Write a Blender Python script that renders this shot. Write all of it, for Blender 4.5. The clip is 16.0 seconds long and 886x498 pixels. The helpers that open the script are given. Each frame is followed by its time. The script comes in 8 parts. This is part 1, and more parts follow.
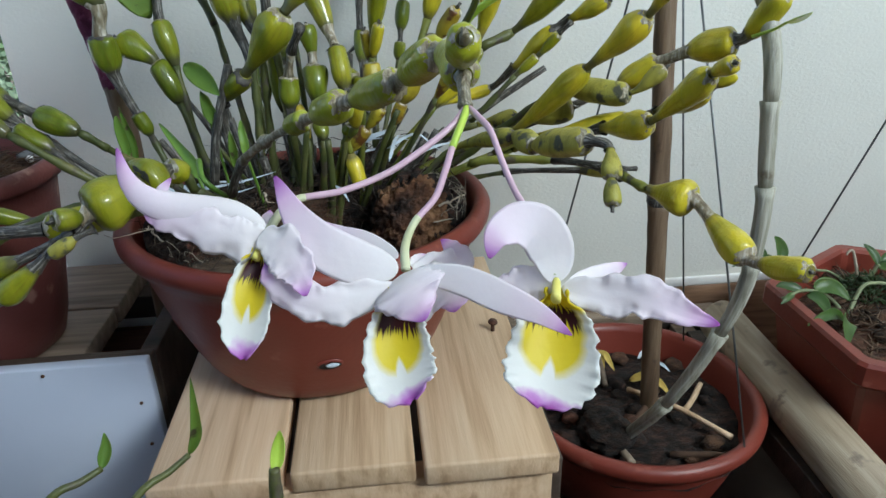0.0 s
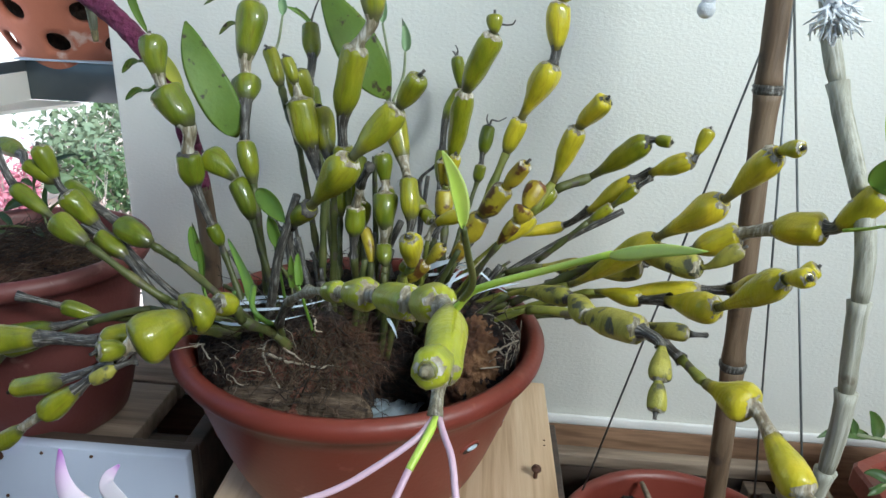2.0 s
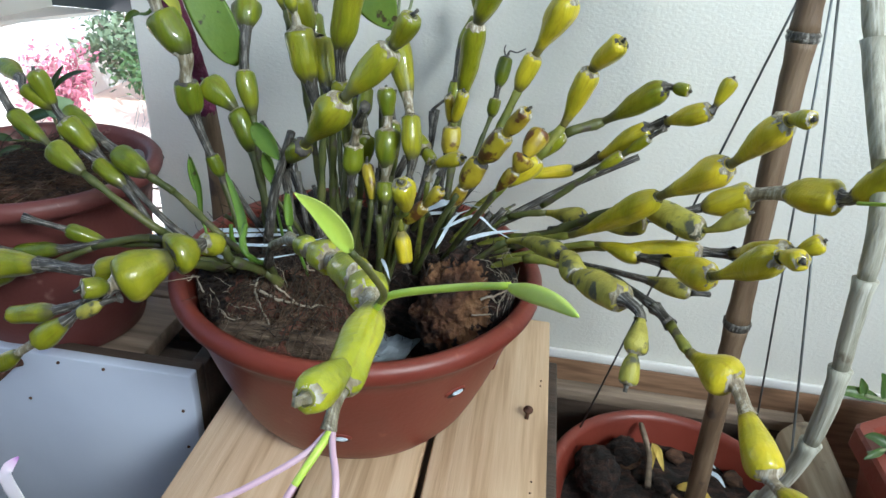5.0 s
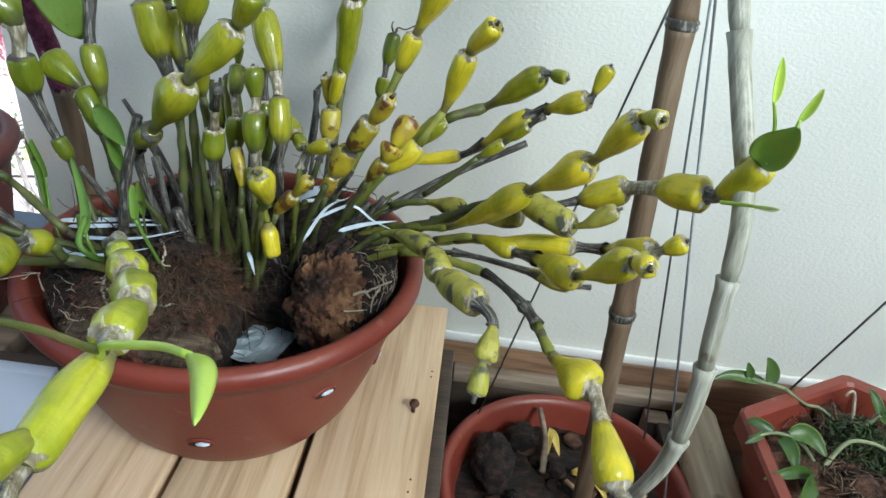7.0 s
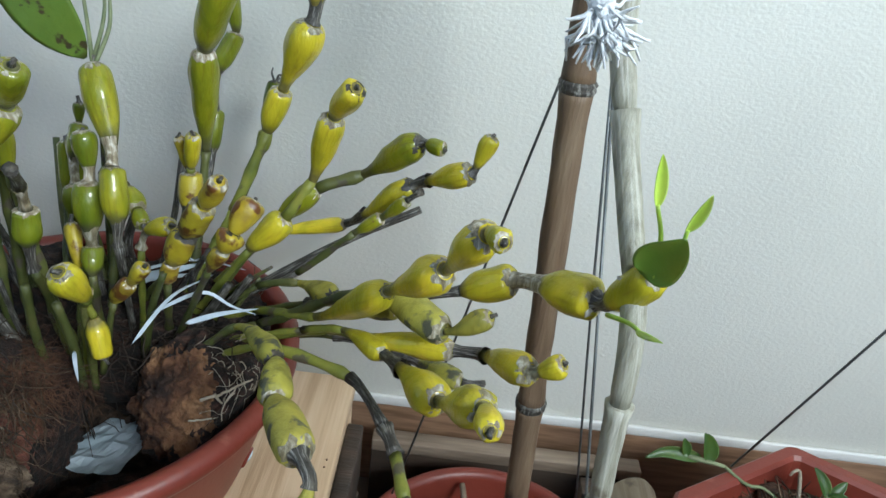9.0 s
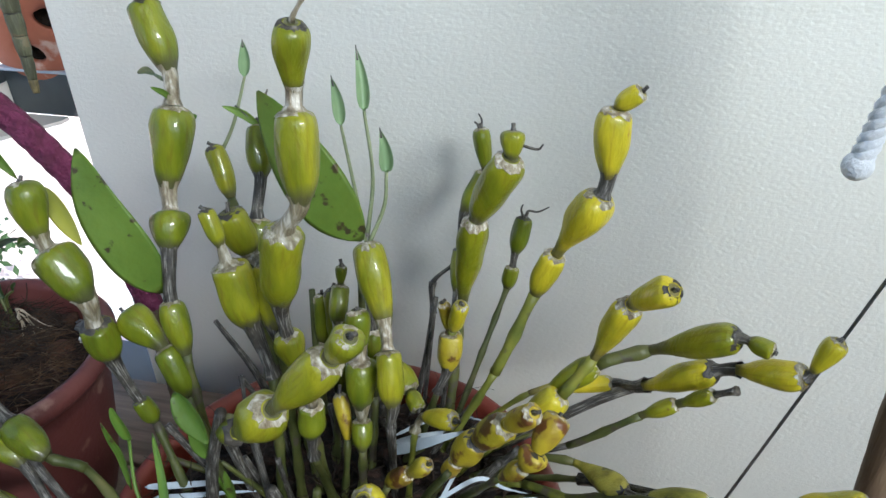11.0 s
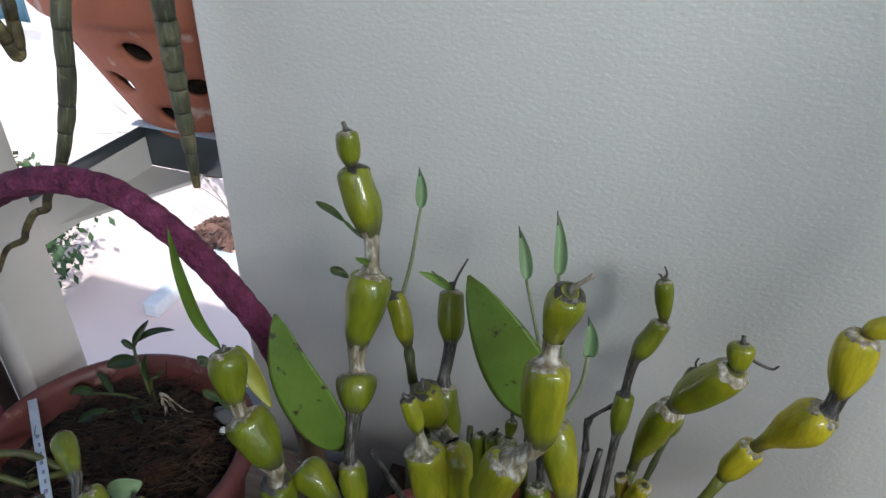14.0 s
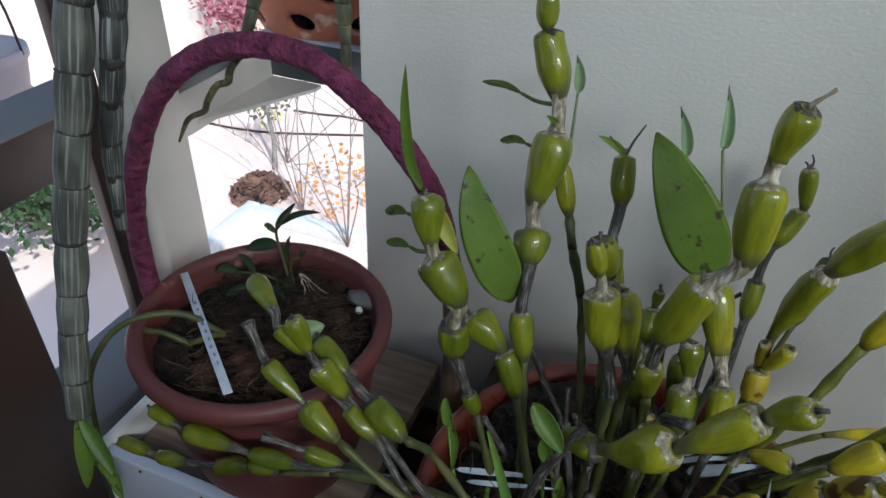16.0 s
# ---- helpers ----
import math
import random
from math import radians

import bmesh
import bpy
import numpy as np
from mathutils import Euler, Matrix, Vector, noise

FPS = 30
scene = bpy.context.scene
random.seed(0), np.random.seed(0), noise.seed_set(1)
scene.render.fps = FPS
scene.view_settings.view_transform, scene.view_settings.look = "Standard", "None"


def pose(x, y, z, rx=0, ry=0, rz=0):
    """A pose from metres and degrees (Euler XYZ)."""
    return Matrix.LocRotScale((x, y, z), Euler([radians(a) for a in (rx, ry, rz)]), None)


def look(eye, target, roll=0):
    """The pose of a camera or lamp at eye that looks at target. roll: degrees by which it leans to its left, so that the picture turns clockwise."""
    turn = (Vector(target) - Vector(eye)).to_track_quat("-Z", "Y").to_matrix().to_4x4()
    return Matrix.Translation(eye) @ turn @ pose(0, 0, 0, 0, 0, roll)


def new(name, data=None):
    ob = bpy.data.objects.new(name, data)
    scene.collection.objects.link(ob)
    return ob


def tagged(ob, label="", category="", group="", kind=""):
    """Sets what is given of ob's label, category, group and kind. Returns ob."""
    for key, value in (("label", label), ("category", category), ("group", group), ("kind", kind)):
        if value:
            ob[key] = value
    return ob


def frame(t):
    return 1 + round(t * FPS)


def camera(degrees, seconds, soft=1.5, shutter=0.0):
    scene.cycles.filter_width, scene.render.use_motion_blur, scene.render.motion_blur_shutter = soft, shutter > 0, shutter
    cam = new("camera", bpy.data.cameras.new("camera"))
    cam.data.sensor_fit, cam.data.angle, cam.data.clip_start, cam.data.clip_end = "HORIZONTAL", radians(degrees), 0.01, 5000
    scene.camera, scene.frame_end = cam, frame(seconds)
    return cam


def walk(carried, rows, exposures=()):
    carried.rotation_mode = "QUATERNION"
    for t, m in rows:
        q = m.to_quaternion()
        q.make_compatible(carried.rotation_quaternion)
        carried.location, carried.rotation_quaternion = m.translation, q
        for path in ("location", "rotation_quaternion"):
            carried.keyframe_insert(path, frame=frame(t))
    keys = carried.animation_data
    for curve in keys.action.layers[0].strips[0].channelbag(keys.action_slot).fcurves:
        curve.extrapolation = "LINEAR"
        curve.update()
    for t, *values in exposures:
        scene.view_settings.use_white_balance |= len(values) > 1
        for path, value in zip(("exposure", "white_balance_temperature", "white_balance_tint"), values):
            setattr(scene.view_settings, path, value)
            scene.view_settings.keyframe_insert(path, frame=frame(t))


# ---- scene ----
cam = camera(66.96, 16.0)
PATH = [
    (0, (0.6360, 0.4665, 1.3973), (0.7251, 1.3686, 0.9752), -1.42),
    (0.5, (0.6416, 0.4666, 1.4128), (0.6861, 1.3772, 1.0019), -1.21),
    (1, (0.6485, 0.4742, 1.4261), (0.6551, 1.3979, 1.0432), 1.52),
    (1.5, (0.6587, 0.4871, 1.4498), (0.6461, 1.4256, 1.1048), 1.38),
    (2, (0.6701, 0.5030, 1.4561), (0.6172, 1.4392, 1.1085), 2.56),
    (2.5, (0.6880, 0.5189, 1.4645), (0.6062, 1.4553, 1.1230), 3.39),
    (3, (0.6938, 0.5264, 1.4665), (0.5846, 1.4505, 1.1002), 3.47),
    (3.5, (0.7022, 0.5332, 1.4694), (0.5856, 1.4464, 1.0789), 3.49),
    (4, (0.7023, 0.5259, 1.4801), (0.5819, 1.4231, 1.0553), 3.53),
    (6.5, (0.7111, 0.5430, 1.4778), (0.6607, 1.4036, 0.9710), 6.37),
    (7, (0.7509, 0.5643, 1.4873), (0.7346, 1.4244, 0.9774), 6.92),
    (7.5, (0.7909, 0.5939, 1.4853), (0.8229, 1.4608, 0.9878), 8.02),
    (8, (0.8248, 0.6168, 1.4922), (0.8603, 1.4870, 1.0007), 8.65),
    (10.5, (0.7488, 0.7191, 1.5518), (0.6289, 1.5637, 1.0299), 1.63),
    (11, (0.7066, 0.7392, 1.5794), (0.5245, 1.5726, 1.0577), 0.06),
    (11.5, (0.6660, 0.7636, 1.5984), (0.4460, 1.6008, 1.0977), 0.24),
    (12, (0.6399, 0.7796, 1.6077), (0.4052, 1.6149, 1.1105), 0.36),
    (12.5, (0.6202, 0.7845, 1.6166), (0.3773, 1.6169, 1.1183), 0.80),
    (13, (0.6150, 0.7893, 1.6264), (0.3799, 1.6158, 1.1149), 1.33),
    (13.5, (0.6095, 0.7972, 1.6550), (0.3711, 1.6146, 1.1306), 1.33),
    (14, (0.6035, 0.7894, 1.6636), (0.3553, 1.5894, 1.1172), 1.70),
    (14.5, (0.5871, 0.7695, 1.6563), (0.3228, 1.5600, 1.1038), 1.95),
    (15, (0.5745, 0.7430, 1.6341), (0.3005, 1.5159, 1.0618), 2.20),
    (15.5, (0.5671, 0.7191, 1.6048), (0.2980, 1.4763, 1.0097), 2.97),
    (16, (0.5408, 0.6987, 1.6249), (0.2648, 1.4613, 1.0399), 2.85),
]
GRADE = ((0, 1.4, 5550, -1), (1.5, 1.6, 5650, -1), (2.5, 1.55, 5630, 1), (3.5, 1.56, 5540, 3), (6.5, 1.86, 5650, -3), (8, 1.48, 5460, -2), (10.5, 1.58, 5650, 3), (11.5, 1.4, 5680, 5), (13, 1.02, 5750, 7), (14.5, 0.75, 5750, 6), (16, 0.68, 5720, 3))
walk(cam, [(t, look(eye, target, roll)) for t, eye, target, roll in PATH], GRADE)

# ---------------------------------------------------------------- light
world = bpy.data.worlds.new("sky")
scene.world = world
world.use_nodes = True
wn = world.node_tree.nodes
sky = wn.new("ShaderNodeTexSky")
sky.sky_type = "NISHITA"
sky.sun_disc = False
sky.sun_elevation, sky.sun_rotation = radians(48), radians(129.8)
sky.air_density, sky.dust_density = 1.0, 2.0
world.node_tree.links.new(sky.outputs[0], wn["Background"].inputs[0])
wn["Background"].inputs[1].default_value = 0.12
sun_data = bpy.data.lights.new("sun", "SUN")
sun_data.energy, sun_data.angle, sun_data.color = 2.2, radians(0.6), (1.0, 0.97, 0.92)
sun = new("sun", sun_data)
sun.matrix_world = look((0.514, -0.428, 0.743), (0, 0, 0))
# added area lamp in the unseen front opening, for front light and wall shadows
glow_data = bpy.data.lights.new("added_front_light", "AREA")
glow_data.shape, glow_data.size, glow_data.energy, glow_data.color = "RECTANGLE", 0.80, 6.8, (1.0, 0.965, 0.895)
glow_data.size_y, glow_data.spread = 0.35, radians(110)
glow = new("added_front_light", glow_data)
glow.matrix_world = look((1.85, -0.28, 2.46), (1.00, 1.24, 1.85))


# ---------------------------------------------------------------- materials
def ramp(nt, stops):
    r = nt.nodes.new("ShaderNodeValToRGB")
    el = r.color_ramp.elements
    el[0].position, el[0].color = stops[0][0], (*stops[0][1], 1)
    el[1].position, el[1].color = stops[-1][0], (*stops[-1][1], 1)
    for p, c in stops[1:-1]:
        e = el.new(p)
        e.color = (*c, 1)
    return r


def material(name, stops, scale=30.0, rough=0.6, bump=0.2, bump_scale=200.0, stretch=(1, 1, 1), metal=0.0, detail=4.0,
             spots=None, spot_scale=60.0, spot_at=0.62, rand=0.0, spec=0.5, coat=0.0, through_light=0.0, bump_dist=0.002, streak=None, streak_most=0.65, foot=None, streak_scale=(24, 0.9, 1)):
    m = bpy.data.materials.new(name)
    m.use_nodes = True
    nt = m.node_tree
    b = nt.nodes["Principled BSDF"]
    lk = nt.links.new
    tc = nt.nodes.new("ShaderNodeTexCoord")
    mp = nt.nodes.new("ShaderNodeMapping")
    mp.inputs["Scale"].default_value = stretch
    lk(tc.outputs["Object"], mp.inputs[0])
    n1 = nt.nodes.new("ShaderNodeTexNoise")
    n1.inputs["Scale"].default_value, n1.inputs["Detail"].default_value = scale, detail
    lk(mp.outputs[0], n1.inputs[0])
    r = ramp(nt, stops)
    lk(n1.outputs[0], r.inputs[0])
    col = r.outputs[0]
    if spots:
        n3 = nt.nodes.new("ShaderNodeTexNoise")
        n3.inputs["Scale"].default_value, n3.inputs["Detail"].default_value = spot_scale, 6.0
        lk(tc.outputs["Object"], n3.inputs[0])
        rr = ramp(nt, [(spot_at, (0, 0, 0)), (spot_at + 0.06, (1, 1, 1))])
        lk(n3.outputs[0], rr.inputs[0])
        mx = nt.nodes.new("ShaderNodeMixRGB")
        lk(rr.outputs[0], mx.inputs[0])
        lk(col, mx.inputs[1])
        mx.inputs[2].default_value = (*spots, 1)
        col = mx.outputs[0]
    if streak:
        uvn = nt.nodes.new("ShaderNodeUVMap")
        uvn.uv_map = "skin"
        ms = nt.nodes.new("ShaderNodeMapping")
        ms.inputs["Scale"].default_value = streak_scale
        lk(uvn.outputs[0], ms.inputs[0])
        n4 = nt.nodes.new("ShaderNodeTexNoise")
        n4.inputs["Scale"].default_value, n4.inputs["Detail"].default_value = 1.0, 5.0
        lk(ms.outputs[0], n4.inputs[0])
        rs = ramp(nt, [(0.51, (0, 0, 0)), (0.68, (streak_most,) * 3)])
        lk(n4.outputs[0], rs.inputs[0])
        mx2 = nt.nodes.new("ShaderNodeMixRGB")
        lk(rs.outputs[0], mx2.inputs[0])
        lk(col, mx2.inputs[1])
        mx2.inputs[2].default_value = (*streak, 1)
        col = mx2.outputs[0]
    if foot:
        ug = nt.nodes.new("ShaderNodeUVMap")
        ug.uv_map = "grow"
        sg = nt.nodes.new("ShaderNodeSeparateXYZ")
        lk(ug.outputs[0], sg.inputs[0])
        who = nt.nodes.new("ShaderNodeObjectInfo")
        ng = nt.nodes.new("ShaderNodeTexNoise")
        ng.inputs["Scale"].default_value = 140
        lk(tc.outputs["Object"], ng.inputs[0])
        mk = nt.nodes.new("ShaderNodeMath")
        mk.operation = "MULTIPLY_ADD"
        lk(ng.outputs[0], mk.inputs[0])
        mk.inputs[1].default_value = -0.14
        lk(sg.outputs[1], mk.inputs[2])
        ms2 = nt.nodes.new("ShaderNodeMath")
        ms2.operation = "MULTIPLY_ADD"
        lk(who.outputs["Random"], ms2.inputs[0])
        ms2.inputs[1].default_value = -0.06
        lk(mk.outputs[0], ms2.inputs[2])
        rg = ramp(nt, [(0.0, (0.80, 0.80, 0.80)), (0.13, (0, 0, 0))])
        lk(ms2.outputs[0], rg.inputs[0])
        mx3 = nt.nodes.new("ShaderNodeMixRGB")
        lk(rg.outputs[0], mx3.inputs[0])
        lk(col, mx3.inputs[1])
        mx3.inputs[2].default_value = (*foot, 1)
        col = mx3.outputs[0]
    if rand:
        oi = nt.nodes.new("ShaderNodeObjectInfo")
        hv = nt.nodes.new("ShaderNodeHueSaturation")
        mr = nt.nodes.new("ShaderNodeMapRange")
        mr.inputs[3].default_value, mr.inputs[4].default_value = 1 - rand, 1 + rand
        lk(oi.outputs["Random"], mr.inputs[0])
        lk(mr.outputs[0], hv.inputs["Value"])
        mh = nt.nodes.new("ShaderNodeMapRange")
        mh.inputs[3].default_value, mh.inputs[4].default_value = 0.5 + rand * 0.05, 0.5 - rand * 0.05
        lk(oi.outputs["Random"], mh.inputs[0])
        lk(mh.outputs[0], hv.inputs["Hue"])
        lk(col, hv.inputs["Color"])
        col = hv.outputs[0]
    lk(col, b.inputs["Base Color"])
    b.inputs["Roughness"].default_value = rough
    b.inputs["Metallic"].default_value = metal
    b.inputs["Specular IOR Level"].default_value = spec
    b.inputs["Coat Weight"].default_value = coat
    b.inputs["Coat Roughness"].default_value = 0.07
    if through_light:
        b.inputs["Subsurface Weight"].default_value = through_light
        b.inputs["Subsurface Radius"].default_value = (0.004, 0.003, 0.0015)
        b.inputs["Subsurface Scale"].default_value = 1.0
    if bump:
        n2 = nt.nodes.new("ShaderNodeTexNoise")
        n2.inputs["Scale"].default_value, n2.inputs["Detail"].default_value = bump_scale, 5.0
        lk(mp.outputs[0], n2.inputs[0])
        bp = nt.nodes.new("ShaderNodeBump")
        bp.inputs["Strength"].default_value, bp.inputs["Distance"].default_value = bump, bump_dist
        lk(n2.outputs[0], bp.inputs["Height"])
        lk(bp.outputs[0], b.inputs["Normal"])
    return m


M_WALL = material("cream_wall_paint", [(0.3, (0.71, 0.70, 0.635)), (0.7, (0.77, 0.76, 0.695))], 3.0, 0.5, 0.38, 210.0, stretch=(1, 1, 1.6), bump_dist=0.002)
M_WHITE = material("white_paint", [(0.3, (0.74, 0.73, 0.70)), (0.7, (0.82, 0.81, 0.79))], 20, 0.5, 0.2, 200)
M_SKIRT = material("brown_skirting_tile", [(0.3, (0.16, 0.09, 0.05)), (0.55, (0.27, 0.16, 0.095)), (0.75, (0.34, 0.21, 0.13))], 26, 0.45, 0.15, 120, stretch=(0.6, 1, 6))
# grey kept dark so the added, mostly unseen walls bounce little light
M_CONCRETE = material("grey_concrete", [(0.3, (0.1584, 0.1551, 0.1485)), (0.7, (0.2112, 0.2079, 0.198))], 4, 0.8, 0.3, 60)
M_FLOOR = material("dark_floor_tile", [(0.3, (0.10, 0.075, 0.06)), (0.7, (0.17, 0.13, 0.10))], 18, 0.5, 0.2, 150)
M_PINE = material("pine_board", [(0.32, (0.40, 0.27, 0.155)), (0.5, (0.56, 0.40, 0.25)), (0.7, (0.63, 0.48, 0.32))], 34, 0.6, 0.25, 160, stretch=(3.2, 0.16, 1.6), rand=0.06, detail=3)
M_OLDWOOD = material("weathered_wood", [(0.3, (0.13, 0.095, 0.065)), (0.55, (0.24, 0.18, 0.13)), (0.75, (0.33, 0.26, 0.19))], 30, 0.7, 0.5, 140, stretch=(0.25, 3, 2), rand=0.1)
M_DARKWOOD = material("dark_wood", [(0.3, (0.03, 0.022, 0.016)), (0.7, (0.075, 0.05, 0.036))], 25, 0.6, 0.4, 140, stretch=(0.4, 3, 2))
M_TERRA = material("red_plastic_pot", [(0.3, (0.1571, 0.0275, 0.0165)), (0.6, (0.1904, 0.0363, 0.0219)), (0.8, (0.2237, 0.0525, 0.0328))], 9, 0.42, 0.12, 260, spots=(0.25, 0.075, 0.05), spot_scale=40, spot_at=0.66)
M_TERRA_DULL = material("dull_red_pot", [(0.3, (0.112, 0.032, 0.0288)), (0.7, (0.152, 0.0464, 0.04))], 9, 0.5, 0.2, 240, spots=(0.28, 0.15, 0.12), spot_scale=30, spot_at=0.63)
M_ORANGE = material("orange_clay", [(0.3, (0.40, 0.13, 0.07)), (0.7, (0.52, 0.19, 0.11))], 14, 0.75, 0.4, 200, spots=(0.62, 0.45, 0.37), spot_scale=22, spot_at=0.6)
M_SOIL = material("dark_soil", [(0.3, (0.0144, 0.0096, 0.0064)), (0.55, (0.044, 0.0264, 0.016)), (0.8, (0.096, 0.056, 0.0336))], 90, 0.95, 0.9, 240, bump_dist=0.006)
M_HUSK = material("coconut_husk", [(0.28, (0.024, 0.0105, 0.006)), (0.5, (0.075, 0.0338, 0.018)), (0.75, (0.165, 0.0825, 0.045))], 60, 0.95, 0.9, 300, stretch=(1, 2, 3), rand=0.25, bump_dist=0.004)
M_HUSKDARK = material("dark_brown_husk", [(0.34, (0.003, 0.0018, 0.0015)), (0.5, (0.0132, 0.0066, 0.0042)), (0.72, (0.06, 0.0276, 0.0162))], 70, 0.95, 0.9, 320, stretch=(1, 2, 3), rand=0.2, bump_dist=0.005)
M_CORE = material("rotted_husk_core", [(0.36, (0.0209, 0.0091, 0.0050)), (0.47, (0.0887, 0.0363, 0.0162)), (0.57, (0.2088, 0.1058, 0.0477)), (0.74, (0.3445, 0.2117, 0.1165))], 24, 0.95, 0.9, 260, bump_dist=0.006)
M_DARKFIBRE = material("dark_root_fibre", [(0.3, (0.0125, 0.0080, 0.0055)), (0.7, (0.0550, 0.0350, 0.0225))], 60, 0.9, 0.3, 300)
M_FIBRE = material("husk_fibre", [(0.3, (0.0390, 0.0186, 0.0101)), (0.7, (0.1014, 0.0558, 0.0324))], 60, 0.9, 0.3, 300, rand=0.3)
M_REDFIBRE = material("red_brown_fibre", [(0.3, (0.0300, 0.0120, 0.0060)), (0.7, (0.1260, 0.0570, 0.0288))], 60, 0.9, 0.3, 300, rand=0.3)
M_TANFIBRE = material("tan_fibre", [(0.3, (0.0660, 0.0406, 0.0220)), (0.7, (0.1620, 0.1102, 0.0660))], 60, 0.9, 0.3, 300, rand=0.3)
M_ROOT = material("pale_root", [(0.3, (0.2250, 0.1776, 0.1224)), (0.7, (0.4125, 0.3552, 0.2736))], 90, 0.8, 0.3, 300, rand=0.2)
GREENS = {
    "green": material("green_bulb_skin", [(0.28, (0.0857, 0.1173, 0.0058)), (0.5, (0.1414, 0.1740, 0.0077)), (0.75, (0.2174, 0.2348, 0.0106))], 50, 0.42, 0.30, 330, stretch=(1.6, 1.6, 0.5), rand=0.13, spots=(0.147, 0.109, 0.024), spot_scale=130, spot_at=0.70, spec=0.28, coat=0.46, streak=(0.11, 0.055, 0.010), streak_most=0.30, foot=(0.060, 0.056, 0.036)),
    "olive": material("olive_bulb_skin", [(0.28, (0.1281, 0.1533, 0.0058)), (0.5, (0.2130, 0.2246, 0.0077)), (0.75, (0.3067, 0.2972, 0.0116))], 50, 0.42, 0.30, 330, stretch=(1.6, 1.6, 0.5), rand=0.12, spots=(0.173, 0.119, 0.024), spot_scale=130, spot_at=0.70, spec=0.28, coat=0.46, streak=(0.11, 0.055, 0.010), streak_most=0.30, foot=(0.060, 0.056, 0.036)),
    "yellow": material("yellow_bulb_skin", [(0.28, (0.3520, 0.3233, 0.0126)), (0.5, (0.5160, 0.4346, 0.0162)), (0.75, (0.6453, 0.5053, 0.0216))], 50, 0.42, 0.30, 330, stretch=(1.6, 1.6, 0.5), rand=0.1, spots=(0.367, 0.227, 0.03), spot_scale=150, spot_at=0.70, spec=0.28, coat=0.46, streak=(0.216, 0.121, 0.015), streak_most=0.30, foot=(0.085, 0.075, 0.045)),
    "lime": material("lime_bulb_skin", [(0.28, (0.205, 0.245, 0.010)), (0.5, (0.315, 0.345, 0.014)), (0.75, (0.43, 0.43, 0.019))], 50, 0.42, 0.30, 330, stretch=(1.6, 1.6, 0.5), rand=0.1, spots=(0.30, 0.22, 0.03), spot_scale=150, spot_at=0.70, spec=0.28, coat=0.46, streak=(0.18, 0.12, 0.015), streak_most=0.30, foot=(0.085, 0.075, 0.045)),
    "mottled": material("mottled_bulb_skin", [(0.3, (0.173, 0.109, 0.016)), (0.5, (0.363, 0.283, 0.016)), (0.75, (0.449, 0.365, 0.024))], 60, 0.4, 0.2, 400, rand=0.12, spots=(0.112, 0.0456, 0.0112), spot_scale=75, spot_at=0.53),
    "grey": material("greyed_bulb_skin", [(0.3, (0.1977, 0.1802, 0.0246)), (0.5, (0.3285, 0.3013, 0.0448)), (0.75, (0.4336, 0.3858, 0.0538))], 60, 0.55, 0.3, 400, stretch=(2, 2, 0.5), rand=0.1, spots=(0.0778, 0.0775, 0.048), spot_scale=70, spot_at=0.56),
}
M_STEM = material("green_stem", [(0.3, (0.0450, 0.0578, 0.0135)), (0.55, (0.0825, 0.0918, 0.0225)), (0.8, (0.1275, 0.1156, 0.0375))], 60, 0.5, 0.2, 400, spots=(0.07, 0.06, 0.04), spot_scale=70, spot_at=0.58, rand=0.12)
M_YSTEM = material("yellow_green_stem", [(0.3, (0.10, 0.12, 0.016)), (0.55, (0.18, 0.19, 0.026)), (0.8, (0.27, 0.25, 0.04))], 60, 0.5, 0.2, 400, spots=(0.08, 0.07, 0.04), spot_scale=70, spot_at=0.6, rand=0.12)
M_DRY = material("dark_dry_sheath", [(0.3, (0.022, 0.019, 0.017)), (0.55, (0.052, 0.046, 0.038)), (0.8, (0.13, 0.115, 0.09))], 150, 0.5, 0.5, 500, rand=0.2, spots=(0.17, 0.15, 0.12), spot_scale=200, spot_at=0.64, streak=(0.40, 0.385, 0.35), streak_most=0.75, streak_scale=(30, 1.2, 1))
M_PAPER = material("pale_papery_sheath", [(0.3, (0.12, 0.092, 0.05)), (0.5, (0.27, 0.235, 0.155)), (0.70, (0.60, 0.575, 0.50))], 130, 0.30, 0.5, 500, stretch=(2.5, 2.5, 0.4), rand=0.2, streak=(0.07, 0.05, 0.03))
M_PALEGREEN = material("pale_green_root", [(0.3, (0.1400, 0.1680, 0.0780)), (0.7, (0.2520, 0.2800, 0.1560))], 60, 0.6, 0.2, 300)
M_LEAF = material("green_leaf", [(0.3, (0.0633, 0.1176, 0.0154)), (0.6, (0.0920, 0.1624, 0.0242)), (0.8, (0.1207, 0.1960, 0.0352))], 30, 0.45, 0.15, 300, rand=0.12, spec=0.3, spots=(0.030, 0.026, 0.013), spot_scale=110, spot_at=0.605, through_light=0.15)
M_PALELEAF = material("pale_grey_green_leaf", [(0.3, (0.17, 0.26, 0.13)), (0.7, (0.26, 0.36, 0.19))], 40, 0.45, 0.12, 300)
M_NEWLEAF = material("fresh_yellow_green_leaf", [(0.3, (0.28, 0.45, 0.04)), (0.7, (0.45, 0.60, 0.09))], 30, 0.4, 0.12, 300, rand=0.1, through_light=0.25)
M_MIDLEAF = material("young_green_leaf", [(0.3, (0.10, 0.20, 0.022)), (0.7, (0.16, 0.28, 0.04))], 30, 0.42, 0.12, 300, rand=0.15, through_light=0.15)
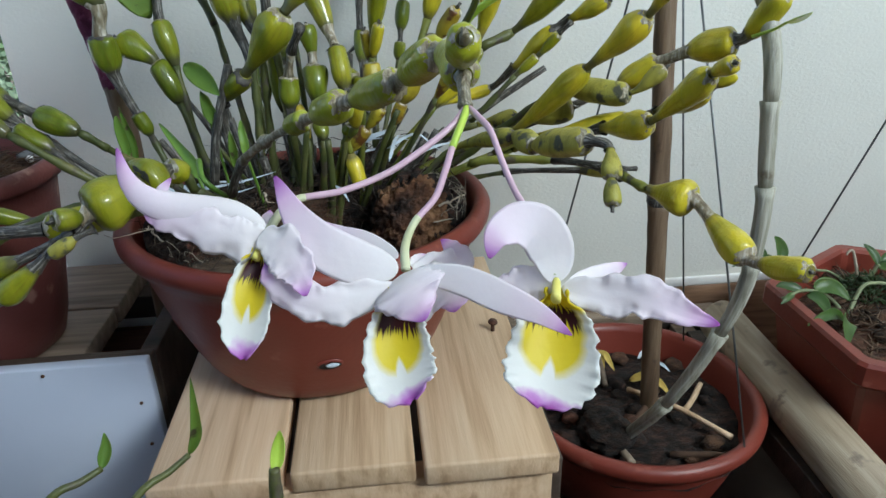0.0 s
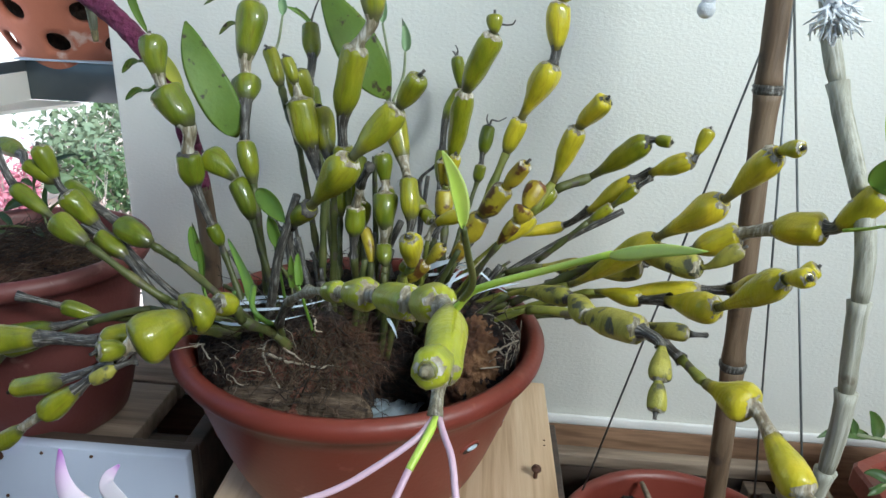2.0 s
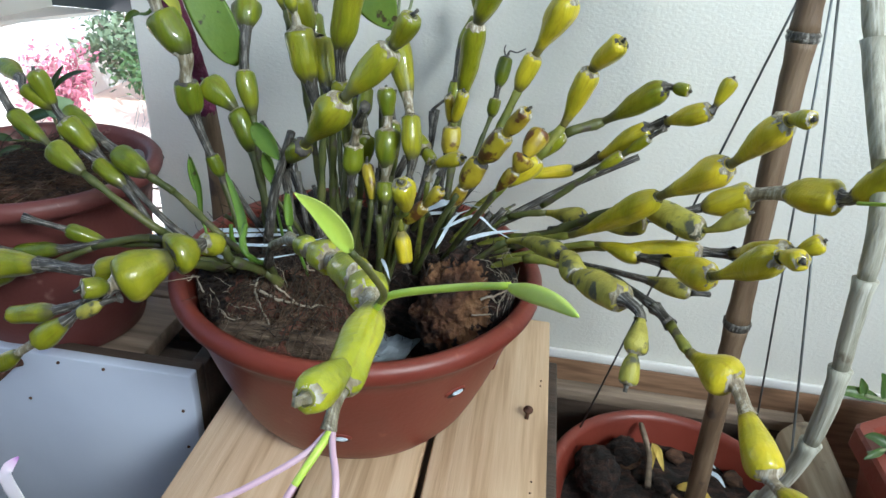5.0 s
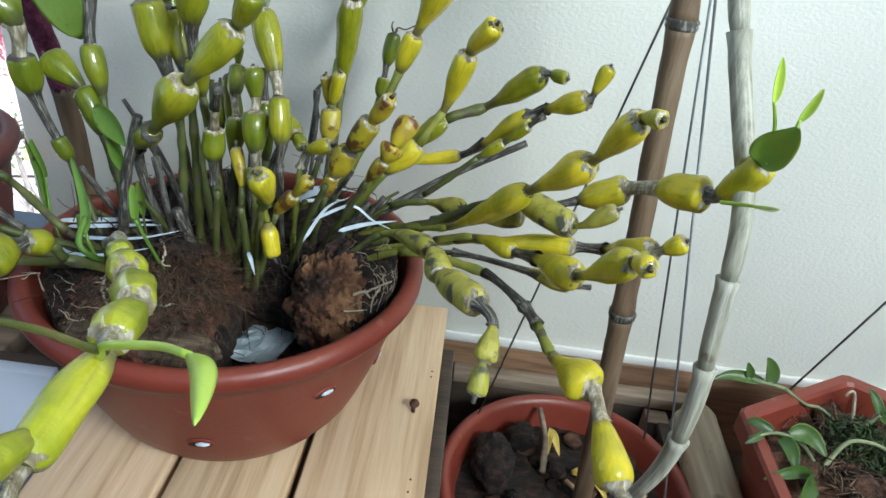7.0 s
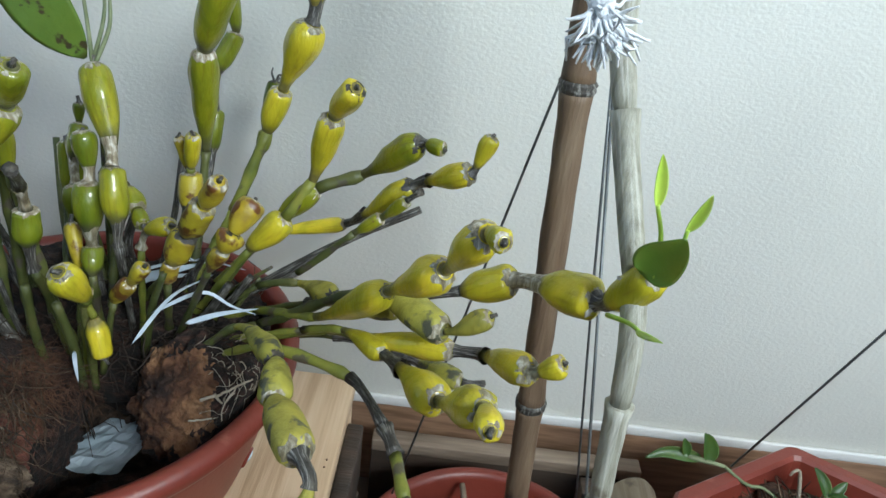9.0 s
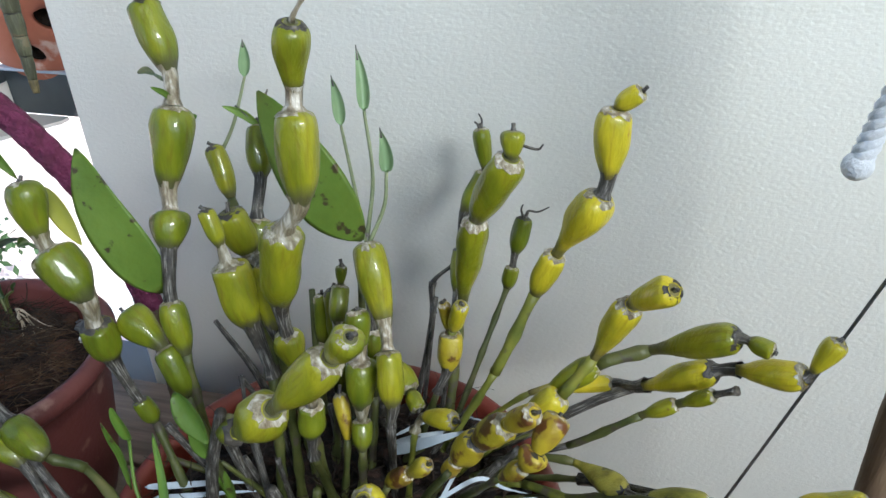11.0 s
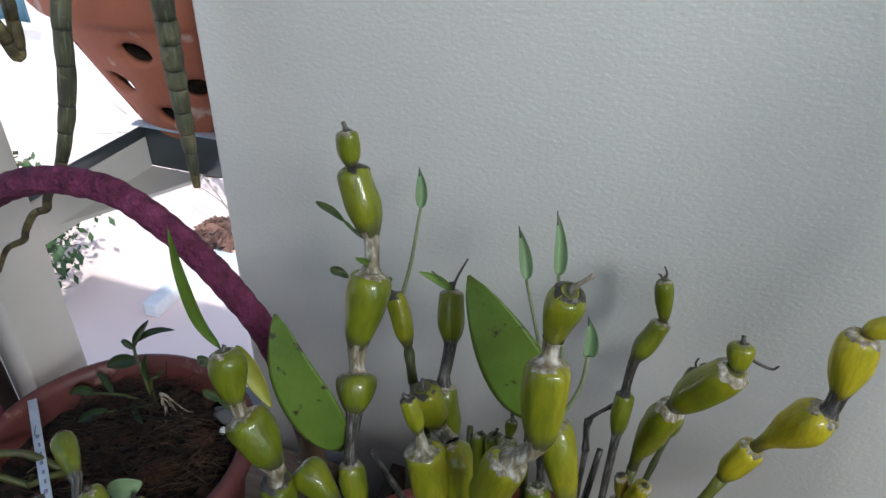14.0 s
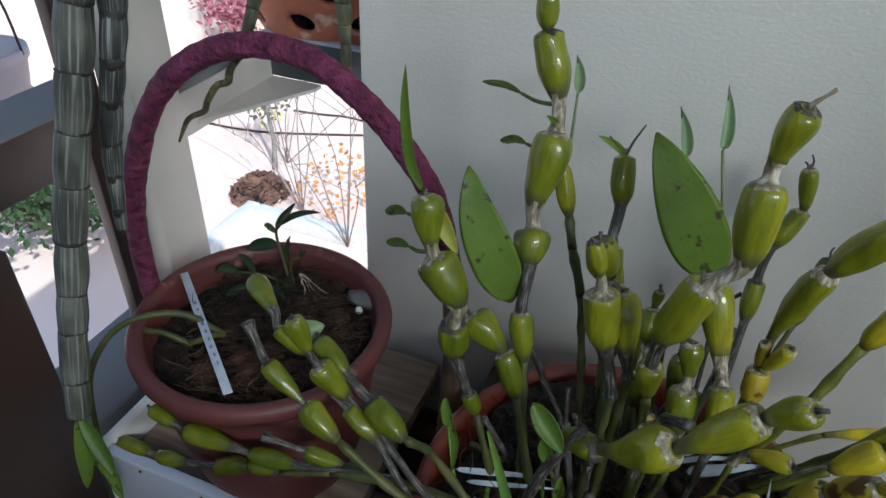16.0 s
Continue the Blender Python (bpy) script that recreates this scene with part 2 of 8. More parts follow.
M_BAMBOO = material("brown_bamboo", [(0.3, (0.0831, 0.0517, 0.0281)), (0.5, (0.1439, 0.0942, 0.0562)), (0.75, (0.2111, 0.1520, 0.0955))], 40, 0.6, 0.35, 200, stretch=(3, 3, 0.3), spots=(0.06, 0.04, 0.03), spot_scale=26, spot_at=0.62)
M_GREYCANE = material("grey_dry_cane", [(0.3, (0.20, 0.19, 0.14)), (0.5, (0.33, 0.32, 0.255)), (0.75, (0.45, 0.44, 0.36))], 60, 0.55, 0.35, 260, stretch=(4, 4, 0.35), spots=(0.16, 0.14, 0.10), spot_scale=45, spot_at=0.68, streak=(0.60, 0.585, 0.52), streak_most=0.6, streak_scale=(17, 0.25, 1))
M_PURPLE = material("purple_wrapping", [(0.3, (0.085, 0.010, 0.036)), (0.55, (0.15, 0.022, 0.070)), (0.8, (0.24, 0.05, 0.13))], 80, 0.8, 1.0, 130, bump_dist=0.010)
M_WIRE = material("dull_steel_wire", [(0.3, (0.10, 0.11, 0.11)), (0.7, (0.20, 0.21, 0.21))], 60, 0.45, 0.1, 300, metal=0.6)
M_STEEL = material("dark_steel_trough", [(0.3, (0.07, 0.085, 0.095)), (0.7, (0.14, 0.16, 0.17))], 8, 0.32, 0.1, 100, metal=0.5)
M_RUST = material("rusty_nail", [(0.3, (0.05, 0.022, 0.014)), (0.7, (0.13, 0.06, 0.035))], 300, 0.7, 0.4, 600, metal=0.4)
# white sheet; the bluish shade reflected in it is mixed into the colour
M_LAMINATE = material("white_laminate_in_blue_shade", [(0.3, (0.50, 0.55, 0.68)), (0.7, (0.58, 0.63, 0.75))], 6, 0.16, 0.05, 100)
M_HOLE = material("shaded_hole", [(0.3, (0.02, 0.012, 0.01)), (0.7, (0.04, 0.025, 0.02))], 60, 0.9, 0.2, 200)
M_PLASTIC = material("clear_white_plastic", [(0.3, (0.4080, 0.4752, 0.5520)), (0.7, (0.5780, 0.6424, 0.7176))], 60, 0.3, 0.3, 200)


# ---------------------------------------------------------------- mesh tools
def finish(bm, smooth):
    bmesh.ops.recalc_face_normals(bm, faces=bm.faces)
    if smooth:
        for f in bm.faces:
            f.smooth = True


def part(name, bm, mat, parent=None, label="", smooth=True):
    """One mesh object under a thing or part; mat may be a list of slots."""
    finish(bm, smooth)
    me = bpy.data.meshes.new(name)
    bm.to_mesh(me)
    bm.free()
    for m in (mat if isinstance(mat, list) else [mat]):
        me.materials.append(m)
    ob = new(name, me)
    if parent:
        ob.parent = parent
        base = parent
        while base.parent:
            base = base.parent
        ob.matrix_parent_inverse = base.matrix_basis.inverted() if parent is base else Matrix()
    if label:
        ob["label"] = label
    return ob


def thing(name, at, label, category, group="", kind=""):
    e = new(name)
    e.empty_display_size = 0.02
    e.location = at
    return tagged(e, label, category, group, kind)


def box(bm, lo, hi, bevel=0.0, m=None):
    r = bmesh.ops.create_cube(bm, size=1)
    v = r["verts"]
    c = [(a + b) / 2 for a, b in zip(lo, hi)]
    s = [b - a for a, b in zip(lo, hi)]
    bmesh.ops.scale(bm, vec=s, verts=v)
    bmesh.ops.translate(bm, vec=c, verts=v)
    if bevel:
        ed = list({e for q in v for e in q.link_edges})
        o = bmesh.ops.bevel(bm, geom=ed, offset=bevel, segments=2, affect="EDGES", profile=0.5)
        v = list({q for f in o["faces"] for q in f.verts} | {q for q in v if q.is_valid})
    if m is not None:
        bmesh.ops.transform(bm, matrix=m, verts=v)
    return v


def spline(pts, n):
    """Catmull-Rom through pts, n steps a span."""
    P = [Vector(p) for p in pts]
    P = [P[0] * 2 - P[1]] + P + [P[-1] * 2 - P[-2]]
    out = []
    for i in range(1, len(P) - 2):
        a, b, c, d = P[i - 1:i + 3]
        for k in range(n):
            t = k / n
            out.append(0.5 * ((2 * b) + (c - a) * t + (2 * a - 5 * b + 4 * c - d) * t * t + (3 * b - a - 3 * c + d) * t ** 3))
    out.append(P[-2])
    return out


def tube(bm, path, radii, seg=10, lobes=0.0, nlobe=6, cap=True, slot=0, wob=0.0, phase=0.0, flat=1.0):
    """A swept round surface along a path, one radius a point."""
    path = [Vector(p) for p in path]
    rings = []
    uv = bm.loops.layers.uv.get("skin") or bm.loops.layers.uv.new("skin")
    grow = bm.loops.layers.uv.get("grow") or bm.loops.layers.uv.new("grow")
    last = len(path) - 1
    seed = path[0].x * 37 + path[0].z * 53
    run = [0.0]
    for p, q in zip(path, path[1:]):
        run.append(run[-1] + (q - p).length * 60)
    t0 = (path[1] - path[0]).normalized()
    ref = Vector((0.3, 0.9, 0.2))
    u = (ref - t0 * ref.dot(t0)).normalized()
    for i, p in enumerate(path):
        t = (path[min(i + 1, len(path) - 1)] - path[max(i - 1, 0)]).normalized()
        u = (u - t * u.dot(t)).normalized()
        w = t.cross(u)
        ring = []
        for k in range(seg):
            a = 2 * math.pi * k / seg
            r = radii[i] * (1 + lobes * math.cos(nlobe * a + phase))
            if wob:
                r *= 1 + wob * noise.noise(p * 55 + Vector((math.cos(a), math.sin(a), phase)))
            ring.append(bm.verts.new(p + u * (r * math.cos(a)) + w * (r * flat * math.sin(a))))
        rings.append(ring)
    for i, (a, b) in enumerate(zip(rings, rings[1:])):
        for k in range(seg):
            f = bm.faces.new((a[k], a[(k + 1) % seg], b[(k + 1) % seg], b[k]))
            f.material_index = slot
            for l, q in zip(f.loops, ((k, i), (k + 1, i), (k + 1, i + 1), (k, i + 1))):
                l[uv].uv = (q[0] / seg + seed, run[q[1]] + seed)
                l[grow].uv = (q[0] / seg, q[1] / last)
    if cap:
        bm.faces.new(list(reversed(rings[0]))).material_index = slot
        bm.faces.new(rings[-1]).material_index = slot
    return rings


def lathe(bm, prof, at, seg=64, wob=0.0):
    """Turns (radius, height) pairs about the upright axis through at."""
    rings = []
    for r, z in prof:
        ring = []
        for k in range(seg):
            a = 2 * math.pi * k / seg
            q = r * (1 + wob * noise.noise(Vector((math.cos(a) * 1.3, math.sin(a) * 1.3, z * 8))))
            ring.append(bm.verts.new((at[0] + q * math.cos(a), at[1] + q * math.sin(a), at[2] + z)))
        rings.append(ring)
    for a, b in zip(rings, rings[1:]):
        for k in range(seg):
            bm.faces.new((a[k], a[(k + 1) % seg], b[(k + 1) % seg], b[k]))
    return rings


# ---------------------------------------------------------------- structure
WY = 1.243            # the wall's face
WX = 0.251            # the wall's free edge
FLOOR = 0.83

bm = bmesh.new()
box(bm, (WX, WY, 0.4), (4.6, WY + 0.10, 2.849), 0.004)
wall = tagged(part("wall_north", bm, M_WALL), "cream painted rough plaster wall behind the plants", "wall", kind="structure")
bm = bmesh.new()
box(bm, (WX + 0.004, WY - 0.006, 0.9560), (4.6, WY - 0.001, 0.9695), 0.002)
tagged(part("trim", bm, M_WHITE), "white grout line along the top of the skirting", "trim", kind="structure")
bm = bmesh.new()
box(bm, (WX + 0.002, WY - 0.005, FLOOR), (4.6, WY - 0.001, 0.9555), 0.001)
tagged(part("baseboard", bm, M_SKIRT), "brown wood-look skirting tile at the foot of the wall", "skirting", kind="structure")
bm = bmesh.new()
box(bm, (0.016, -0.299, FLOOR - 0.15), (4.599, WY - 0.0005, FLOOR), 0.0)
tagged(part("floor", bm, M_FLOOR), "dark brown tiled balcony floor", "floor", kind="structure")
# ceiling is out of view; white so its bounce lifts the wall's top
bm = bmesh.new()
box(bm, (-0.3, -0.42, 2.85), (4.8, WY + 0.3, 3.0), 0.0)
tagged(part("ceiling", bm, M_WHITE), "unseen white ceiling added to bounce light onto the wall", "ceiling", kind="structure")
# added walls, mostly out of view: their openings set the light, low pieces block gaps
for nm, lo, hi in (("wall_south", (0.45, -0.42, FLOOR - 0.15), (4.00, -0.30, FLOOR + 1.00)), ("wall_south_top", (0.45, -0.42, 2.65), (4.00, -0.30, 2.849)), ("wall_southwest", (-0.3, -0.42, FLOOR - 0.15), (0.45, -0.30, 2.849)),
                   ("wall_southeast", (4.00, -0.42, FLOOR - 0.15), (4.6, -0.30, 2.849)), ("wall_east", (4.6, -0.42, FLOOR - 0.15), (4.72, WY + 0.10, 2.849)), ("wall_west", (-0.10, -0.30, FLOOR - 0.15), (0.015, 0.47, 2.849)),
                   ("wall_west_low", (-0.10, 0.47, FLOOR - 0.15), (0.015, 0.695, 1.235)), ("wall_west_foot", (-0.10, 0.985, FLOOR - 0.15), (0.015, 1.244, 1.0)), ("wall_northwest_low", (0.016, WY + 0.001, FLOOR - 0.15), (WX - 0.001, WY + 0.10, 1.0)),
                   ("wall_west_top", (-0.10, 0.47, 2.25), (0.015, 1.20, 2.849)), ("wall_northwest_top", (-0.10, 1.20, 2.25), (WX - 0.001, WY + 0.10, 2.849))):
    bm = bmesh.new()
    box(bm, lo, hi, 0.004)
    tagged(part(nm, bm, M_CONCRETE), "plain grey balcony wall, mostly unseen, added to shape the light", "wall", kind="structure")

bm = bmesh.new()
box(bm, (-0.10, -0.42, -1.6), (4.72, WY + 0.10, FLOOR - 0.1505), 0.0)
tagged(part("wall_base", bm, M_WHITE), "plain white storey below the balcony", "wall", kind="structure")

# ---------------------------------------------------------------- pine crate
SLAT_Z = 1.060
crate = thing("pine_crate", (0.6, 1.0, FLOOR), "upturned crate of pale planed pine slats under the orchid pot", "crate")
for x0, x1, dy in ((0.462, 0.5545, 0.0), (0.5605, 0.6490, 0.002), (0.6550, 0.7530, -0.003)):
    bm = bmesh.new()
    box(bm, (x0, 0.832 + dy, SLAT_Z - 0.019), (x1, 1.165 + dy, SLAT_Z), 0.0025)
    part("slat", bm, M_PINE, crate)
for y0 in (0.838, 1.138):
    bm = bmesh.new()
    box(bm, (0.464, y0, SLAT_Z - 0.112), (0.751, y0 + 0.020, SLAT_Z - 0.0195), 0.002)
    part("end_board", bm, M_PINE, crate)
for x0, y0 in ((0.466, 0.859), (0.716, 0.859), (0.466, 1.104), (0.716, 1.104)):
    bm = bmesh.new()
    box(bm, (x0, y0, FLOOR), (x0 + 0.034, y0 + 0.034, SLAT_Z - 0.0195), 0.002)
    part("corner_post", bm, M_PINE, crate)
for z0 in (0.86, 0.955):
    bm = bmesh.new()
    box(bm, (0.7505, 0.862, z0), (0.766, 1.135, z0 + 0.07), 0.002)
    part("side_board", bm, M_DARKWOOD, crate)
nail_at = Vector((0.7337, 0.9985, SLAT_Z))
bm = bmesh.new()
tube(bm, [nail_at - Vector((0, 0, 0.004)), nail_at + Vector((0, 0.001, 0.003)), nail_at + Vector((0.0004, 0.002, 0.0085))], [0.0019] * 3, 10)
bmesh.ops.create_cone(bm, cap_ends=True, segments=14, radius1=0.0046, radius2=0.0042, depth=0.0016, matrix=pose(0.7341, 1.0006, SLAT_Z + 0.0088, 12, 4, 0))
part("nail", bm, M_RUST, crate, "rusty nail standing proud of the board")
for x, y in ((0.7405, 0.925), (0.7400, 0.913), (0.7455, 1.055), (0.7450, 1.047)):
    bm = bmesh.new()
    bmesh.ops.create_cone(bm, cap_ends=True, segments=8, radius1=0.0010, radius2=0.0008, depth=0.0006, matrix=pose(x, y, SLAT_Z + 0.0002))
    part("staple", bm, M_RUST, crate)


# ---------------------------------------------------------------- pots
def round_pot(name, at, R, h, rb, mat, label, lip=0.018, seg=72, squash=1.0):
    """A bowl pot with a rolled lip; at: the middle of its foot."""
    pot = thing(name, at, label, "flower pot")
    bm = bmesh.new()
    t = 0.005
    prof = [(0.0, 0.0015), (rb - 0.006, 0.0015), (rb, 0.006)]
    for k in range(1, 9):
        q = k / 8
        prof.append((rb + (R - 0.010 - rb) * (q ** 0.72), 0.006 + (h - lip - 0.006) * q))
    prof += [(R - 0.003, h - lip + 0.001), (R, h - lip + 0.006), (R + 0.0005, h - 0.006), (R - 0.003, h - 0.001), (R - 0.007, h), (R - 0.012, h - 0.002),
             (R - 0.014, h - 0.008)]
    for k in range(7, 0, -1):
        q = k / 8
        prof.append((rb - t + (R - 0.012 - rb) * (q ** 0.72), 0.010 + (h - lip - 0.010) * q))
    prof.append((0.0, 0.010))
    lathe(bm, prof, at, seg, 0.006)
    bmesh.ops.remove_doubles(bm, verts=bm.verts, dist=0.0002)
    part("bowl", bm, mat, pot)
    return pot


def soil_bed(at, R, lift, mat, parent, seed=0.0):
    """Uneven growing mix filling a pot; at: the middle of its surface."""
    bm = bmesh.new()
    rings = []
    n = 26
    for i in range(n + 1):
        ring = []
        for k in range(64):
            a = 2 * math.pi * k / 64
            r = R * i / n
            x, y = at[0] + r * math.cos(a), at[1] + r * math.sin(a)
            p = Vector((x * 38 + seed, y * 38, seed))
            z = lift * (1 - (i / n) ** 2) + 0.006 * noise.noise(p) + 0.004 * noise.noise(p * 2.7) + 0.002 * noise.noise(p * 7)
            ring.append(bm.verts.new((x, y, at[2] + z)))
        rings.append(ring)
    for a, b in zip(rings, rings[1:]):
        for k in range(64):
            bm.faces.new((a[k], a[(k + 1) % 64], b[(k + 1) % 64], b[k]))
    bmesh.ops.remove_doubles(bm, verts=bm.verts, dist=0.0001)
    return part("potting_mix", bm, mat, parent, "dark potting mix of bark and soil")


main_pot = round_pot("orchid_pot", (0.577, 1.006, SLAT_Z + 0.001), 0.152, 0.141, 0.096, M_TERRA, "wide red plastic bowl pot holding the orchid clump")
soil_bed((0.577, 1.006, 1.106), 0.115, 0.006, M_SOIL, main_pot, 3.0)
left_pot = round_pot("side_pot", (0.248, 1.055, 1.0505), 0.112, 0.1825, 0.074, M_TERRA_DULL, "dull red bowl pot with a seedling and a purple hoop")
soil_bed((0.248, 1.055, 1.204), 0.100, 0.008, M_HUSKDARK, left_pot, 9.0)
low_pot = round_pot("low_pot", (0.895, 1.033, FLOOR + 0.002), 0.132, 0.125, 0.085, M_TERRA, "red bowl pot of dark soil standing low beside the crate")
soil_bed((0.895, 1.033, 0.922), 0.118, 0.006, M_HUSKDARK, low_pot, 17.0)


# ---------------------------------------------------------------- the orchid clump
orchid = thing("knobbly_orchid", (0.568, 1.028, 1.175), "large dendrobium clump with beaded yellow-green canes and white flowers", "orchid")
BULB = [(0, .40), (.08, .51), (.20, .69), (.33, .84), (.47, .945), (.61, .995), (.75, 1.0), (.84, .965), (.90, .90), (.945, .79), (.98, .60), (1, .42)]
CLUB = [(0, .32), (.12, .35), (.24, .46), (.38, .68), (.52, .89), (.66, 1.0), (.77, 1.03), (.85, .97), (.91, .87), (.95, .74), (.98, .58), (1, .42)]
ALLSEG = {"b": BULB, "c": CLUB}


def sheath(at, r, prof, ph):
    """The jagged papery collar left on the shoulder of a swelling."""
    bm = bmesh.new()
    d = (at(1.0) - at(0.93)).normalized()
    u = d.orthogonal().normalized()
    w = d.cross(u)
    seg, rows = 22, []

    def girth(t):
        for (t1, r1), (t2, r2) in zip(prof, prof[1:]):
            if t1 <= t <= t2:
                return r1 + (r2 - r1) * (t - t1) / (t2 - t1)
        return prof[-1][1]

    low = [0.962 - 0.10 * max(0.0, noise.noise(Vector((k * 1.37, ph, 2.0))) + 0.25) for k in range(seg)]
    for j in range(5):
        row = []
        for k in range(seg):
            t = low[k] + (1.006 - low[k]) * j / 4
            a = 6.28319 * k / seg
            q = r * girth(min(t, 1.0)) * (1.03 if j else 1.012) + (0.0004 if j == 4 else 0.0)
            row.append(bm.verts.new(at(min(t, 1.0)) + d * max(0.0, t - 1.0) * 0.03 + (u * math.cos(a) + w * math.sin(a)) * q))
        rows.append(row)
    for a, b in zip(rows, rows[1:]):
        for k in range(seg):
            bm.faces.new((a[k], a[(k + 1) % seg], b[(k + 1) % seg], b[k]))
    return bm


def cane(tone, *nodes):
    """A jointed cane. First node: its foot. Later ones: x, y, z, widest radius, kind of the joint below: b and c swellings, s stem, d dark and w pale dry sheath."""
    P = [Vector(n[:3]) for n in nodes]
    ob = None
    for i in range(1, len(nodes)):
        a, b = P[i - 1], P[i]
        r, k = nodes[i][3], nodes[i][4]
        la = P[max(i - 2, 0)]
        lb = P[min(i + 1, len(P) - 1)]
        ln = (b - a).length
        ta, tb = (b - la).normalized() * ln, (lb - a).normalized() * ln

        def at(t):
            h1, h2, h3, h4 = 2 * t**3 - 3 * t**2 + 1, -2 * t**3 + 3 * t**2, t**3 - 2 * t**2 + t, t**3 - t**2
            return a * h1 + b * h2 + (ta * h3 + tb * h4) * 0.75

        ph = random.random() * 6
        bm = bmesh.new()
        if k in ALLSEG:
            r *= 0.93
            prof = ALLSEG[k]
            fine = []
            for (t1, r1), (t2, r2) in zip(prof, prof[1:]):
                fine += [(t1, r1), ((t1 + t2) / 2, (r1 + r2) / 2 * 1.008)]
            fine.append(prof[-1])
            sk = random.uniform(-0.10, 0.10)
            tube(bm, [at(t) for t, _ in fine], [max(r * q, 0.0022) * (1 + sk * math.sin(6.3 * t)) for t, q in fine], 18, 0.034, 5 + i % 3, wob=0.15, phase=ph, flat=random.uniform(0.92, 1.05))
            piece = ("swelling", bm, GREENS[tone])
            torn = sheath(at, r, prof, ph)
        else:
            torn = None
            n = max(4, int(ln / 0.009))
            ts = [j / n for j in range(n + 1)]
            pk, nk = (nodes[i - 1][4] if i > 1 else "s"), (nodes[i + 1][4] if i + 1 < len(nodes) else "s")
            if k == "s":
                rad = [r * 0.64 * (1 + (0.30 if j % 3 == 0 and j else 0.0)) * (1.1 - 0.2 * t) for j, t in enumerate(ts)]
            else:
                r0 = nodes[i - 1][3] * 0.93 * 0.45 if pk in ALLSEG else r * 0.8
                r1 = nodes[i + 1][3] * 0.93 * 0.41 if nk in ALLSEG else r * 0.8
                if i + 1 == len(nodes):
                    r0 = min(r0, r * 1.25)
                rad = [(r0 * (1 - t) + r1 * t) * (1 - 0.30 * math.sin(math.pi * t)) for t in ts]
            way = [at(t) for t in ts]
            if k != "s" and nk in ALLSEG and ln > 0.005:
                up, thin = nodes[i + 1][3] * 0.93, 0.36 * (nodes[i + 1][3] + (nodes[i - 1][3] if pk in ALLSEG else r)) / 2
                rad = [thin + (r0 * 1.12 - thin) * max(0.0, 1 - t / 0.30) ** 2 + (up * 0.45 - thin) * max(0.0, (t - 0.30) / 0.70) ** 1.5 for t in ts]
                step = (P[i + 1] - b) * 0.055
                way += [b + step, b + step * 2]
                rad += [up * 0.50, up * 0.575]
            tube(bm, way, rad, 14, 0.06 if k != "s" else 0.0, 5, wob=0.14, phase=ph, cap=k == "s" or nk not in ALLSEG)
            piece = ("stem" if k == "s" else "dry_sheath", bm, {"s": M_YSTEM if tone == "yellow" else M_STEM, "d": M_DRY, "w": M_PAPER}[k])
        if ob is None:
            ob = part("cane", bm, piece[2], orchid)
        else:
            part(*piece, ob)
        if torn:
            part("sheath_ring", torn, M_PAPER if random.random() < 0.8 else M_DRY, ob)
    if nodes[-1][4] in ALLSEG:
        e, d = P[-1], (P[-1] - P[-2]).normalized()
        d = (d + Vector((random.gauss(0, .35), random.gauss(0, .35), random.gauss(0, .25)))).normalized()
        ln = random.uniform(0.0015, 0.0055)
        bm = bmesh.new()
        tube(bm, [e - d * 0.001, e + d * ln * 0.5, e + d * ln], [0.0020, 0.0011, 0.0012], 7, wob=0.4, phase=ln * 900)
        part("dry_tip", bm, M_PAPER if tone == "lime" else M_DRY, ob)
    return ob


# tall canes at the back and left
cane("green", (0.505, 0.99, 1.175), (0.487, 1.013, 1.312, .0042, "s"), (0.479, 1.021, 1.345, .0085, "b"), (0.478, 1.032, 1.374, .0058, "d"), (0.474, 1.047, 1.391, .0115, "b"),
     (0.471, 1.054, 1.403, .0045, "w"), (0.476, 1.068, 1.449, .0125, "b"), (0.473, 1.076, 1.466, .0058, "w"), (0.459, 1.085, 1.503, .0110, "b"), (0.456, 1.087, 1.522, .0070, "b"))
cane("green", (0.50, 0.975, 1.175), (0.462, 1.000, 1.262, .0042, "s"), (0.455, 1.000, 1.280, .0065, "b"), (0.444, 1.001, 1.310, .0050, "d"), (0.441, 1.000, 1.338, .0115, "b"),
     (0.445, 0.996, 1.358, .0058, "w"), (0.426, 1.001, 1.386, .0135, "b"), (0.424, 1.001, 1.392, .0055, "w"), (0.416, 1.008, 1.423, .0100, "b"))
cane("olive", (0.54, 1.0, 1.175), (0.545, 1.008, 1.310, .0045, "s"), (0.535, 1.013, 1.341, .0060, "d"), (0.525, 1.0155, 1.3815, .0129, "b"), (0.523, 1.0165, 1.391, .0040, "w"), (0.515, 1.020, 1.411, .0056, "b"))
cane("olive", (0.55, 1.01, 1.175), (0.552, 1.013, 1.325, .0045, "s"), (0.548, 1.0155, 1.338, .0050, "d"), (0.536, 1.034, 1.370, .0108, "b"), (0.5255, 1.041, 1.3715, .0040, "w"), (0.5165, 1.0395, 1.400, .0108, "b"))
cane("olive", (0.54, 1.04, 1.175), (0.510, 1.065, 1.335, .0042, "s"), (0.497, 1.078, 1.362, .0048, "s"), (0.489, 1.090, 1.380, .0046, "s"), (0.476, 1.101, 1.411, .0074, "b"))
cane("green", (0.555, 1.03, 1.175), (0.53, 1.05, 1.35, .0042, "s"), (0.522, 1.060, 1.385, .0100, "b"), (0.522, 1.072, 1.406, .0056, "d"), (0.517, 1.088, 1.433, .0088, "b"))
